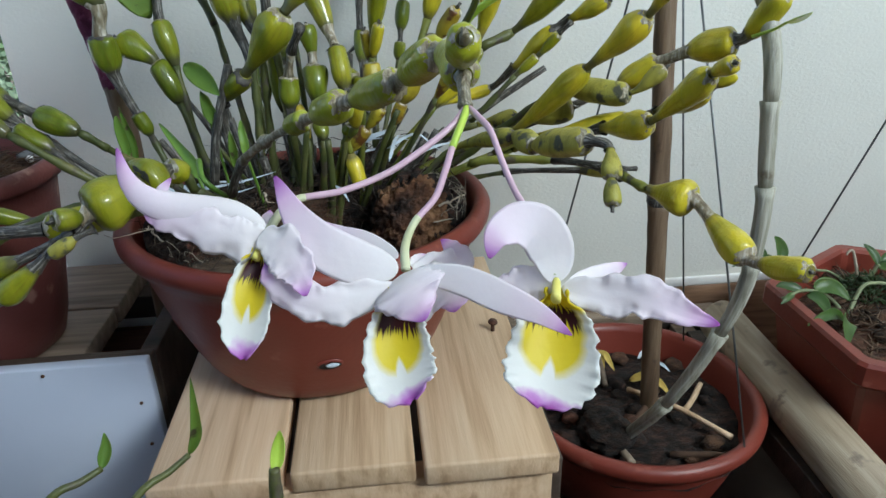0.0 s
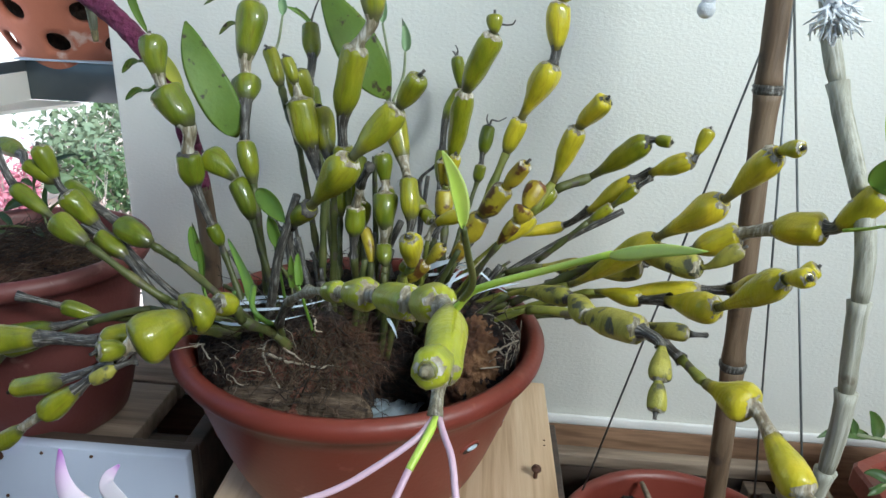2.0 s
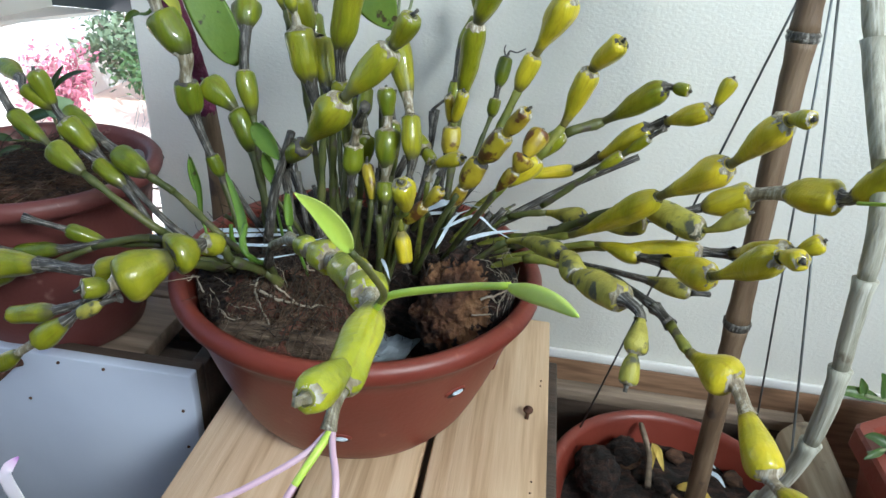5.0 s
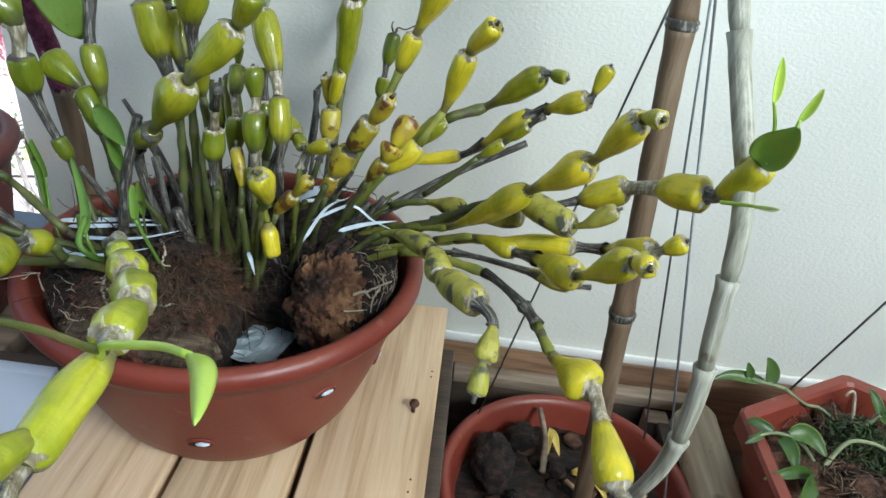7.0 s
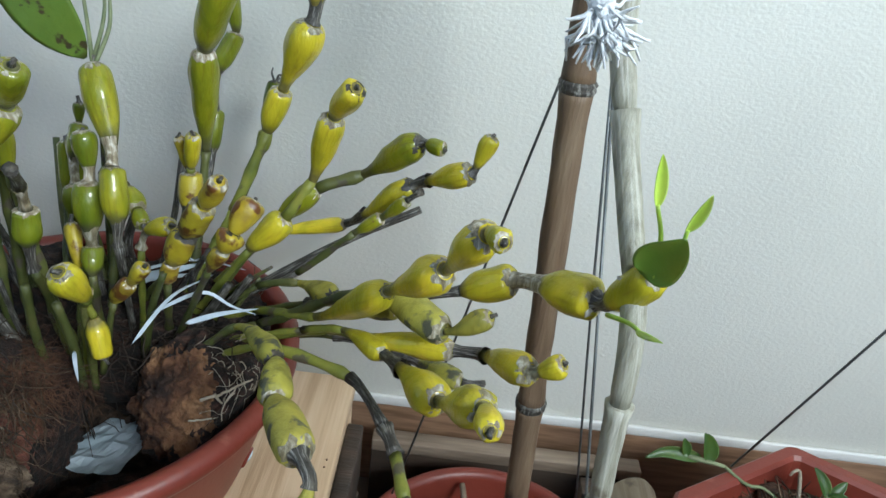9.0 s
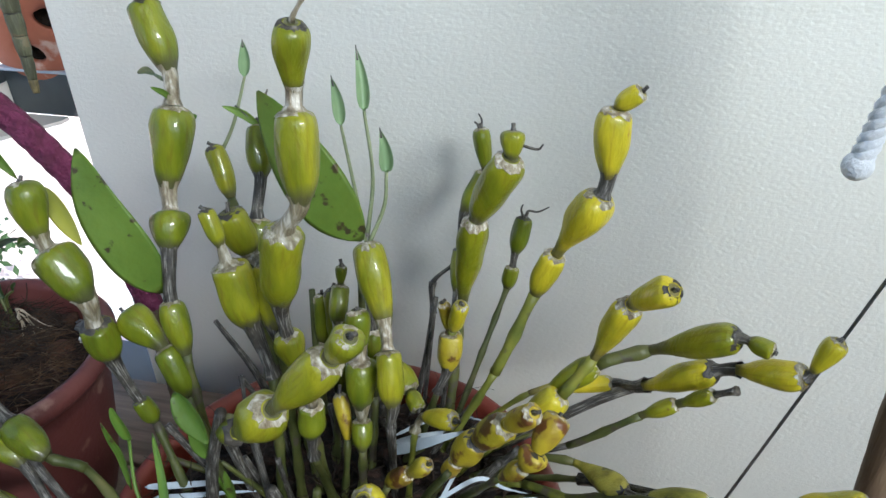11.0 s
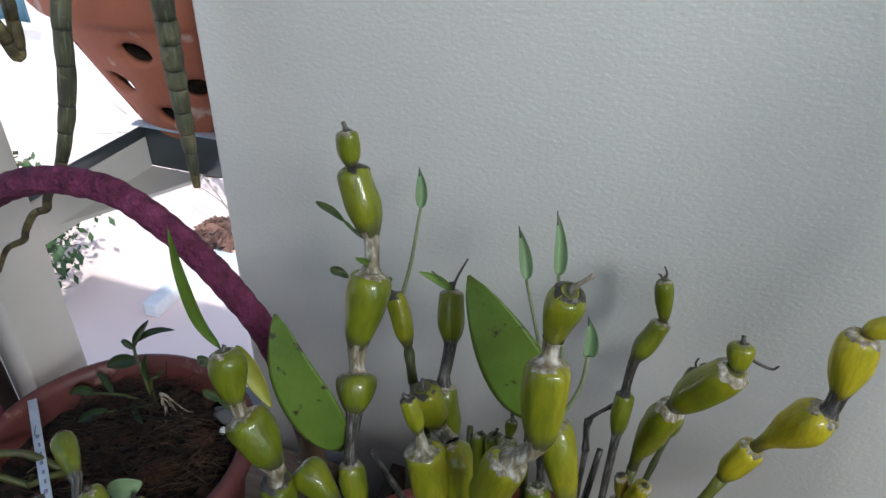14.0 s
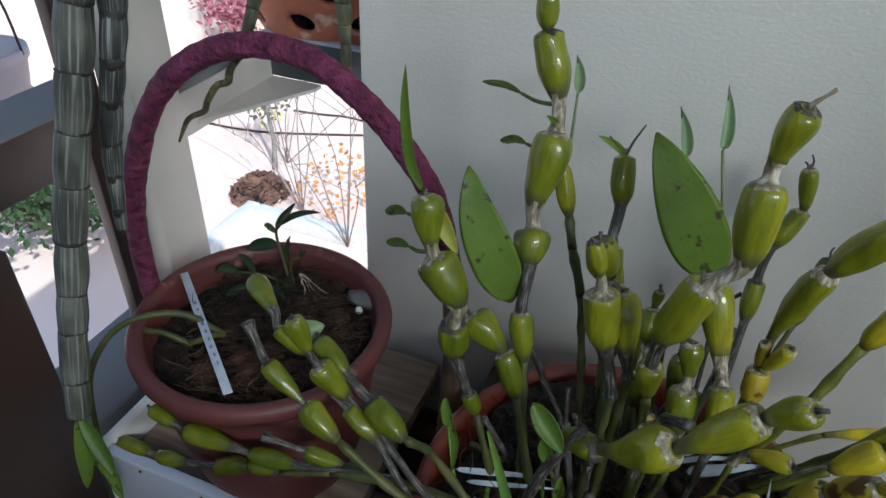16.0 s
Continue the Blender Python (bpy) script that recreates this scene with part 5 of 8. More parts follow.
def rope(pts, frayed):
    o = thing("white_rope", pts[0], "white braided rope end, " + ("frayed into a tassel" if frayed else "knotted tight") + ", hanging by the wall", "rope", "rope ends")
    P = spline(pts, 26)
    for s in range(3):
        bm = bmesh.new()
        Q = []
        for i, p in enumerate(P):
            a = i * 0.62 + s * 2.094
            Q.append(p + Vector((math.cos(a), math.sin(a), 0)) * 0.0028)
        tube(bm, Q, [0.0027] * len(Q), 7)
        part("strand", bm, M_ROPE, o)
    bm = bmesh.new()
    if frayed:
        e = P[0]
        for k in range(150):
            d = Vector((random.gauss(0.7, 0.6), random.gauss(-0.2, 0.5), random.gauss(-0.55, 0.5))).normalized()
            ln = random.uniform(0.008, 0.020)
            w = [Vector((random.gauss(0, .0016), random.gauss(0, .0016), random.gauss(0, .0016) - .0012 * q)) for q in range(4)]
            tube(bm, [e + Vector((0, 0, random.uniform(-.002, .007))), e + d * ln * 0.35 + w[1], e + d * ln * 0.7 + w[2], e + d * ln + w[3]], [0.0011, 0.0010, 0.0008, 0.0004], 4)
    else:
        bmesh.ops.create_icosphere(bm, subdivisions=3, radius=0.0066, matrix=Matrix.Translation(P[0]))
    tagged(part("tassel" if frayed else "end_knot", bm, M_ROPE, o))


rope([(0.826, 1.040, 1.458), (0.833, 1.042, 1.50), (0.848, 1.045, 1.57), (0.862, 1.045, 1.80)], False)
rope([(0.868, 0.935, 1.462), (0.868, 0.938, 1.50), (0.872, 0.95, 1.58), (0.878, 0.98, 1.75)], True)

# ---------------------------------------------------------------- hexagonal planter and poles on the right
hexpot = thing("hexagonal_planter", (1.19, 1.0, FLOOR), "hexagonal terracotta-red planter with small fern-like orchid seedlings", "planter")
bm = bmesh.new()
rings = []
for R, z in ((0.0, 0.002), (0.100, 0.002), (0.106, 0.006), (0.146, 0.186), (0.155, 0.188), (0.160, 0.193), (0.160, 0.212), (0.157, 0.2155), (0.146, 0.2155), (0.142, 0.212), (0.138, 0.18), (0.100, 0.012), (0.0, 0.012)):
    ring = []
    for k in range(6):
        for j in range(4):
            a0, a1 = math.pi / 2 + k * math.pi / 3, math.pi / 2 + (k + 1) * math.pi / 3
            p0, p1 = Vector((math.cos(a0), math.sin(a0))), Vector((math.cos(a1), math.sin(a1)))
            q = p0.lerp(p1, (0.03, 0.34, 0.67, 0.97)[j]) * R
            ring.append(bm.verts.new((1.19 + q.x, 1.0 + q.y, FLOOR + z)))
    rings.append(ring)
for a, b in zip(rings, rings[1:]):
    for k in range(24):
        bm.faces.new((a[k], a[(k + 1) % 24], b[(k + 1) % 24], b[k]))
bmesh.ops.remove_doubles(bm, verts=bm.verts, dist=0.0003)
part("body", bm, M_TERRA, hexpot, smooth=False)
soil_bed((1.19, 1.0, 1.016), 0.126, 0.006, M_HUSK, hexpot, 31.0)
for k in range(26):
    a, r = random.random() * 6.28, 0.115 * math.sqrt(random.random())
    bm = bmesh.new()
    bmesh.ops.create_icosphere(bm, subdivisions=2, radius=random.uniform(0.008, 0.017))
    for v in bm.verts:
        v.co *= 1 + 0.35 * noise.noise(v.co * 160 + Vector((k, 0, 0)))
        v.co.z *= 0.6
    bmesh.ops.translate(bm, vec=(1.19 + r * math.cos(a), 1.0 + r * math.sin(a), 1.024), verts=bm.verts)
    part("bark_chunk", bm, M_HUSK, hexpot)


M_DARKLEAF = material("dark_green_young_leaf", [(0.3, (0.0165, 0.0358, 0.0084)), (0.7, (0.0375, 0.0650, 0.0154))], 30, 0.42, 0.12, 300, rand=0.2)


M_SEEDLEAF = material("fresh_seedling_leaf", [(0.3, (0.0310, 0.0713, 0.0110)), (0.7, (0.0620, 0.1178, 0.0193))], 30, 0.42, 0.12, 300, rand=0.2, through_light=0.12)


def young_plant(at, label, stems, leaves, roots=()):
    """A young plant from stems, leaves (points, half width) and pale roots."""
    o = thing("orchid_seedling", at, label, "seedling", "seedlings in the planter")
    for pts, r in stems:
        stalk(pts, r, M_PALEGREEN, o)
    for pts, w in leaves:
        blade("leaf", [Vector(p) for p in pts], w, (0.0, -0.7, 0.7), M_SEEDLEAF, o, fold=0.35, n=6, shape=0.7)
    for pts, r in roots:
        stalk(pts, r, M_ROOT, o, "root", 0.6)
    return o


young_plant((1.168, 1.092, 1.022), "green shoot creeping over the planter's rim on a pale root",
            [([(1.074, 1.120, 1.050), (1.0935, 1.115, 1.051), (1.108, 1.115, 1.048)], 0.0026), ([(1.108, 1.115, 1.048), (1.126, 1.101, 1.043), (1.145, 1.103, 1.038), (1.168, 1.095, 1.024)], 0.0018)],
            [([(1.088, 1.119, 1.050), (1.069, 1.119, 1.053), (1.051, 1.120, 1.052), (1.033, 1.115, 1.047)], 0.0062), ([(1.072, 1.119, 1.051), (1.071, 1.121, 1.058), (1.069, 1.123, 1.063), (1.067, 1.125, 1.068)], 0.0048),
             ([(1.093, 1.115, 1.051), (1.092, 1.119, 1.061), (1.088, 1.122, 1.071), (1.083, 1.124, 1.078)], 0.0078)])
young_plant((1.178, 1.090, 1.022), "small leafy orchid seedling with curling pale roots",
            [([(1.178, 1.092, 1.022), (1.190, 1.092, 1.038), (1.197, 1.093, 1.048)], 0.0028)],
            [([(1.196, 1.093, 1.047), (1.193, 1.098, 1.056), (1.188, 1.103, 1.063), (1.182, 1.107, 1.069)], 0.0056), ([(1.197, 1.093, 1.048), (1.204, 1.096, 1.053), (1.209, 1.099, 1.057), (1.214, 1.102, 1.060)], 0.0050),
             ([(1.195, 1.092, 1.047), (1.203, 1.083, 1.048), (1.207, 1.074, 1.041), (1.207, 1.068, 1.032)], 0.0066), ([(1.197, 1.093, 1.048), (1.207, 1.088, 1.050), (1.214, 1.080, 1.045), (1.217, 1.074, 1.036)], 0.0060)],
            [([(1.176, 1.092, 1.024), (1.174, 1.100, 1.045), (1.172, 1.108, 1.060), (1.166, 1.107, 1.060), (1.164, 1.106, 1.056)], 0.0020), ([(1.182, 1.092, 1.024), (1.190, 1.094, 1.034), (1.196, 1.098, 1.046)], 0.0014), ([(1.172, 1.090, 1.024), (1.160, 1.088, 1.030), (1.150, 1.078, 1.024)], 0.0012),
             ([(1.190, 1.085, 1.024), (1.205, 1.076, 1.030), (1.220, 1.082, 1.026), (1.236, 1.090, 1.034)], 0.0010)])
young_plant((1.118, 1.030, 1.022), "orchid seedling with broad drooping leaves leaning over the rim",
            [([(1.120, 1.030, 1.022), (1.100, 1.040, 1.044), (1.075, 1.044, 1.051), (1.046, 1.036, 1.048)], 0.0022), ([(1.118, 1.028, 1.026), (1.139, 1.043, 1.050), (1.160, 1.048, 1.051), (1.180, 1.047, 1.046), (1.197, 1.050, 1.032)], 0.0023)],
            [([(1.085, 1.044, 1.052), (1.098, 1.045, 1.054), (1.108, 1.038, 1.052), (1.117, 1.028, 1.044)], 0.0095), ([(1.072, 1.043, 1.052), (1.062, 1.046, 1.055), (1.054, 1.050, 1.056), (1.047, 1.052, 1.054)], 0.0055), ([(1.062, 1.041, 1.051), (1.054, 1.036, 1.050), (1.048, 1.033, 1.048), (1.042, 1.031, 1.044)], 0.0035),
             ([(1.078, 1.042, 1.048), (1.082, 1.032, 1.048), (1.084, 1.022, 1.044), (1.085, 1.012, 1.036)], 0.0080), ([(1.105, 1.015, 1.030), (1.085, 1.005, 1.044), (1.066, 0.998, 1.046), (1.048, 0.994, 1.040)], 0.0060), ([(1.105, 1.012, 1.030), (1.090, 0.992, 1.044), (1.078, 0.976, 1.044), (1.070, 0.962, 1.036)], 0.0080)])
# moss and fine roots under the seedlings, shredded bark over the rest
for nm, mt, count, c, R, long, lab in (("moss", M_DARKLEAF, 420, (1.175, 1.065), 0.036, 0.012, "dark green moss"), ("bark_litter", M_TANFIBRE, 420, (1.19, 1.0), 0.122, 0.026, "shredded tan bark fibres"), ("root_tangle", M_DARKFIBRE, 260, (1.18, 1.04), 0.07, 0.03, "fine dark roots")):
    bm = bmesh.new()
    for k in range(count):
        a, r = random.random() * 6.28, R * math.sqrt(random.random())
        up = 0.014 * (1 - r / R) if nm == "moss" else 0.0
        p = Vector((c[0] + r * math.cos(a), c[1] + r * math.sin(a), 1.026 + up + random.uniform(-0.002, 0.006)))
        d = Vector((random.gauss(0, 1), random.gauss(0, 1), random.gauss(0.3 if nm == "moss" else 0.0, .3))).normalized() * long * random.uniform(.5, 1.2)
        tube(bm, [p, p + d * 0.5 + Vector((0, 0, random.uniform(0, .003))), p + d], [0.0009 if nm == "moss" else 0.0007, 0.0007, 0.0003], 4)
    tagged(part(nm, bm, mt, hexpot, lab), kind="stuff")

pole = thing("wooden_pole", (1.045, 1.0, 0.96), "thick pale bamboo pole lying between the pots", "pole")
bm = bmesh.new()
tube(bm, [(1.046, 1.150, 0.958), (1.047, 1.145, 0.958), (1.046, 1.05, 0.955), (1.045, 0.95, 0.952), (1.044, 0.845, 0.948)], [0.024, 0.0262, 0.0262, 0.0266, 0.0268], 22, wob=0.03)
part("shaft", bm, material("pale_bamboo", [(0.3, (0.26, 0.20, 0.13)), (0.6, (0.40, 0.33, 0.23)), (0.8, (0.50, 0.43, 0.32))], 30, 0.6, 0.3, 200, stretch=(4, 0.3, 4), spots=(0.18, 0.14, 0.1), spot_scale=30), pole)
frame_box = thing("timber_frame", (0.9, 1.19, FLOOR), "dark timber frame of battens round the low pots", "frame")
for lo, hi, mt in (((0.770, 1.196, 0.925), (1.075, 1.216, 0.941), M_OLDWOOD), ((0.770, 1.198, FLOOR), (1.075, 1.214, 0.9245), M_DARKWOOD), ((0.770, 0.838, 0.905), (1.36, 0.862, 0.945), M_OLDWOOD),
                   ((1.008, 1.172, FLOOR), (1.036, 1.1955, 0.9245), M_OLDWOOD), ((1.020, 0.862, 0.90), (1.07, 1.1715, 0.9275), M_DARKWOOD), ((1.02, 0.863, FLOOR), (1.066, 0.90, 0.8998), M_DARKWOOD)):
    bm = bmesh.new()
    box(bm, lo, hi, 0.0015)
    part("batten", bm, mt, frame_box)

# twigs, dead leaves and bark in the low pot
M_DEADLEAF = material("dead_yellow_leaf", [(0.3, (0.36, 0.24, 0.05)), (0.7, (0.55, 0.42, 0.10))], 60, 0.7, 0.3, 300)
for k, (a, b, r) in enumerate((((0.872, 1.140, 0.952), (0.8735, 1.060, 0.938), .0034), ((0.90, 1.06, 0.93), (0.97, 0.96, 0.938), .003), ((0.86, 0.98, 0.928), (0.93, 1.05, 0.934), .0035), ((0.84, 1.0, 0.928), (0.86, 0.94, 0.936), .004),
                               ((0.93, 1.0, 0.929), (0.98, 1.05, 0.936), .003), ((0.905, 0.955, 0.928), (0.965, 0.925, 0.94), .0035))):
    A, B = Vector(a), Vector(b)
    bm = bmesh.new()
    P = spline([A, A.lerp(B, 0.5) + Vector((0.004, 0, 0.003)), B], 4)
    tube(bm, P, [r] * len(P), 8, wob=0.2)
    tagged(part("twig", bm, [M_OLDWOOD, M_PINE, M_FIBRE][k % 3]), "broken twig lying on the soil of the low pot", "twig", "twigs in the low pot")
for pts, w in (([(0.884, 1.118, 0.946), (0.883, 1.108, 0.950), (0.881, 1.096, 0.944), (0.880, 1.084, 0.936)], 0.0036), ([(0.884, 1.118, 0.946), (0.886, 1.106, 0.948), (0.889, 1.098, 0.944), (0.894, 1.088, 0.936)], 0.0046), ([(0.905, 1.07, 0.934), (0.918, 1.062, 0.943), (0.930, 1.050, 0.943), (0.940, 1.036, 0.934)], 0.0060)):
    o = blade("dead_leaf", [Vector(p) for p in pts], w, (0.2, -0.5, 0.8), M_DEADLEAF, None, fold=0.7, n=5)
    tagged(o, "curled yellow dead leaf on the soil", "leaf", "dead leaves in the low pot")
for pts in ([(0.930, 1.110, 0.934), (0.942, 1.116, 0.940), (0.952, 1.104, 0.936)], [(0.935, 1.100, 0.934), (0.950, 1.092, 0.938), (0.958, 1.080, 0.934)]):
    o = blade("plastic_strip", [Vector(p) for p in pts], 0.0026, (0, -0.4, 0.9), M_PLASTIC, None, fold=0.2, n=6)
    tagged(o, "torn strip of white plastic on the low pot's soil", "plastic strip", "plastic strips in the low pot")
for at, size, ph in (((0.820, 1.060, 0.945), (0.022, 0.034, 0.020), 3.0), ((0.850, 0.985, 0.940), (0.026, 0.030, 0.016), 8.0), ((0.852, 1.105, 0.940), (0.018, 0.016, 0.014), 13.0)):
    bm = bmesh.new()
    bmesh.ops.create_icosphere(bm, subdivisions=4, radius=1.0)
    for v in bm.verts:
        n = v.co.copy()
        v.co = Vector((n.x * size[0], n.y * size[1], n.z * size[2])) * (1 + 0.25 * noise.noise(n * 2 + Vector((ph, 0, 0))) + 0.12 * noise.noise(n * 6 + Vector((ph, 0, 0))) + 0.05 * noise.noise(n * 16)) + Vector(at)
    part("husk_block", bm, M_HUSKDARK, low_pot)
for k in range(30):
    a, r = random.random() * 6.28, 0.105 * math.sqrt(random.random())
    bm = bmesh.new()
    bmesh.ops.create_icosphere(bm, subdivisions=2, radius=random.uniform(0.006, 0.015))
    for v in bm.verts:
        v.co *= 1 + 0.4 * noise.noise(v.co * 180 + Vector((k, 3, 0)))
        v.co.z *= 0.6
    bmesh.ops.translate(bm, vec=(0.895 + r * math.cos(a), 1.033 + r * math.sin(a), 0.929), verts=bm.verts)
    part("bark_chunk", bm, M_HUSKDARK if k % 3 else M_HUSK, low_pot)

# ---------------------------------------------------------------- root balls in the orchid's pot
def keep_in(p):
    """Holds a point inside the orchid's bowl."""
    q = min(1.0, max(0.0, (p.z - SLAT_Z - 0.011) / 0.113))
    lim = 0.091 + 0.044 * q ** 0.72 - 0.003
    dx, dy = p.x - 0.577, p.y - 1.006
    r = math.hypot(dx, dy)
    if r > lim and p.z < 1.215:
        p = Vector((0.577 + dx * lim / r, 1.006 + dy * lim / r, p.z))
    return p


def husk(at, size, seed, torn=None, facing=(0, -1, 0), reach=0.5, cut=None):
    """A husk block; torn: material of the ragged patch round facing; cut: the x past which the block is sawn away."""
    bm = bmesh.new()
    bmesh.ops.create_icosphere(bm, subdivisions=6 if torn else 5, radius=1.0)
    face = Vector(facing).normalized()
    for v in bm.verts:
        n = v.co.copy()
        f = 1 + 0.12 * noise.noise(n * 2.2 + Vector((seed, 0, 0))) + 0.09 * noise.noise(n * 6 + Vector((0, seed, 0))) + 0.05 * noise.noise(n * 14) + 0.03 * noise.noise(Vector((n.x * 22, n.y * 6, n.z * 22 + seed)))
        if torn:
            k = n.dot(face) + 0.28 * noise.noise(n * 3 + Vector((seed, 2, 0)))
            if k > reach:
                f -= min(0.07, (k - reach) * 0.6) + 0.035 * noise.noise(n * 11 + Vector((seed, 5, 0))) + 0.025 * noise.noise(Vector((n.x * 40, n.y * 40, n.z * 14)))
        v.co = Vector((n.x * size[0], n.y * size[1], n.z * size[2])) * f + Vector(at)
        if cut and v.co.x > cut:
            v.co.x = cut + 0.12 * (v.co.x - cut) + 0.003 * noise.noise(v.co * 110)
        v.co = keep_in(v.co)
    if torn:
        for fc in bm.faces:
            c = fc.calc_center_median() - Vector(at)
            n = Vector((c.x / size[0], c.y / size[1], c.z / size[2])).normalized()
            fc.material_index = 1 if n.dot(face) + 0.28 * noise.noise(n * 3 + Vector((seed, 2, 0))) + 0.10 * noise.noise(n * 13) > reach else 0
    o = part("husk_block", bm, M_HUSKDARK, orchid, "fibrous block of coconut husk")
    if torn:
        o.data.materials.append(torn)
    return o


M_REDHUSK = material("reddish_husk", [(0.3, (0.0240, 0.0090, 0.0053)), (0.5, (0.0960, 0.0390, 0.0210)), (0.75, (0.2000, 0.0975, 0.0562))], 70, 0.95, 0.9, 320, stretch=(1, 3, 1), rand=0.3, bump_dist=0.004)
BALLS = (((0.535, 0.955, 1.165), (0.068, 0.062, 0.058)), ((0.672, 0.995, 1.170), (0.046, 0.045, 0.048)), ((0.490, 0.985, 1.165), (0.050, 0.065, 0.046)), ((0.620, 1.068, 1.155), (0.078, 0.058, 0.062)), ((0.520, 1.07, 1.160), (0.07, 0.065, 0.055)),
         ((0.680, 1.055, 1.165), (0.030, 0.050, 0.045)))
for k, (at, size) in enumerate(BALLS):
    if k == 0:
        husk(at, size, 1.0, M_REDHUSK, (0.25, -0.85, 0.5), 0.62, 0.590)
    elif k == 1:
        husk(at, size, 5.0, M_CORE, (-0.45, -0.72, 0.55), 0.64)
    else:
        husk(at, size, 1.0 + 4 * k)
# low curved piece of husk shell on the bottom of the bowl
husk((0.640, 0.945, 1.128), (0.030, 0.014, 0.012), 31.0)


def mound(x, y):
    """Height of the root mass at a place in the bowl."""
    z = 1.112
    for (cx, cy, cz), (a, b, c) in BALLS:
        q = 1 - ((x - cx) / a) ** 2 - ((y - cy) / b) ** 2
        if q > 0:
            z = max(z, cz + c * math.sqrt(q))
    return z


def strand(a, d, ln, r, droop, steps=7, jit=0.35):
    """A wandering root from a along d."""
    p, d = Vector(a), Vector(d).normalized()
    P = [p.copy()]
    for k in range(steps):
        d = (d + Vector((random.gauss(0, jit), random.gauss(0, jit), random.gauss(-droop, jit)))).normalized()
        p = p + d * ln / steps
        P.append(p.copy())
    if min(abs(q.x - 0.577) for q in P) < 0.16 and 1.10 < a[2] < 1.30 and a[0] > 0.42:
        P = [keep_in(q) for q in P]
        P = [Vector((q.x, q.y, max(q.z, min(1.168, mound(q.x, q.y))))) for q in P]
    return P, [r * (1 - 0.6 * k / steps) for k in range(steps + 1)]


for k in range(48):
    on_right = k % 4 > 0
    x, y = (random.gauss(0.696, 0.010), random.gauss(0.985, 0.016)) if on_right else (random.gauss(0.510, 0.022), random.gauss(0.915, 0.010))
    z = mound(x, y) + 0.001 if on_right else random.uniform(1.19, 1.225)
    P, R = strand((x, y, z), (random.gauss(0.2, 1), random.gauss(-0.4, .6), random.gauss(-.1, .3)), random.uniform(.018, .045), random.uniform(.00022, .0004) if k % 7 else .0006, 0.10, 9, 0.6)
    bm = bmesh.new()
    tube(bm, spline(P, 3), [R[min(i // 3, len(R) - 1)] for i in range(3 * (len(P) - 1) + 1)], 6)
    part("root", bm, M_ROOT, orchid)
for nm, count, mt, lab in (("fibre_tangle", 900, M_DARKFIBRE, "tangle of fine dark roots"), ("husk_hair", 380, M_FIBRE, "reddish coconut fibres on the root ball")):
    bm = bmesh.new()
    for k in range(count):
        if mt is M_FIBRE:
            x, y = random.gauss(0.575, 0.03), random.gauss(0.945, 0.03)
            d = (random.gauss(0.3, .8), random.gauss(-1, .4), random.gauss(-.5, .3))
        else:
            az, r = random.random() * 6.28, 0.126 * math.sqrt(random.random())
            x, y = 0.577 + r * math.cos(az), 1.0 + r * math.sin(az)
            d = (random.gauss(0, 1), random.gauss(-.4, 1), random.gauss(0, .4))
        if 0.590 < x < 0.685 and y < 1.0:
            continue
        P, R = strand((x, y, mound(x, y) + random.uniform(0, 0.005)), d, random.uniform(.02, .05), random.uniform(.0003, .0007), 0.10, 5)
        tube(bm, P, R, 4)
    tagged(part(nm, bm, mt, orchid, lab), kind="stuff")

# pale strips round the clump
for pts in ([(0.645, 0.962, 1.242), (0.653, 1.002, 1.250), (0.662, 1.048, 1.238)], [(0.644, 0.990, 1.244), (0.669, 1.010, 1.250), (0.685, 1.018, 1.236), (0.700, 1.026, 1.225)], [(0.604, 1.047, 1.232), (0.63, 1.074, 1.230), (0.65, 1.080, 1.228), (0.675, 1.079, 1.225)],
            [(0.470, 0.955, 1.218), (0.492, 0.935, 1.226), (0.520, 0.930, 1.232), (0.548, 0.94, 1.236)], [(0.475, 0.965, 1.222), (0.50, 0.948, 1.232), (0.535, 0.946, 1.238), (0.56, 0.96, 1.240)], [(0.602, 0.972, 1.222), (0.608, 0.962, 1.220), (0.613, 0.954, 1.214)]):
    o = blade("plastic_tie", pts, 0.0014, (0, -0.5, 0.9), M_PLASTIC, orchid, fold=0.1, shape=0.5, n=6, label="white strip across the root mass")
M_SCRAP = material("grey_blue_plastic_film", [(0.35, (0.2940, 0.3528, 0.3975)), (0.65, (0.4620, 0.5256, 0.5850))], 40, 0.35, 0.3, 200)
# crumpled clear plastic between the root balls
bm = bmesh.new()
g = {}
for i in range(15):
    for j in range(11):
        x, y = 0.578 + 0.048 * i / 14, 0.958 + 0.062 * j / 10
        g[i, j] = bm.verts.new((x + 0.01 * j / 10 - 0.005, y, 1.131 - 0.25 * (y - 0.958) + 0.006 * noise.noise(Vector((x * 60, y * 60, 5))) + 0.003 * noise.noise(Vector((x * 150, y * 150, 5)))))
for i in range(14):
    for j in range(10):
        bm.faces.new((g[i, j], g[i + 1, j], g[i + 1, j + 1], g[i, j + 1]))
o = tagged(part("plastic_scrap", bm, M_SCRAP, smooth=False), "crumpled scrap of pale plastic tucked between root balls", "plastic scrap")
o.modifiers.new("thickness", "SOLIDIFY").thickness = 0.0006


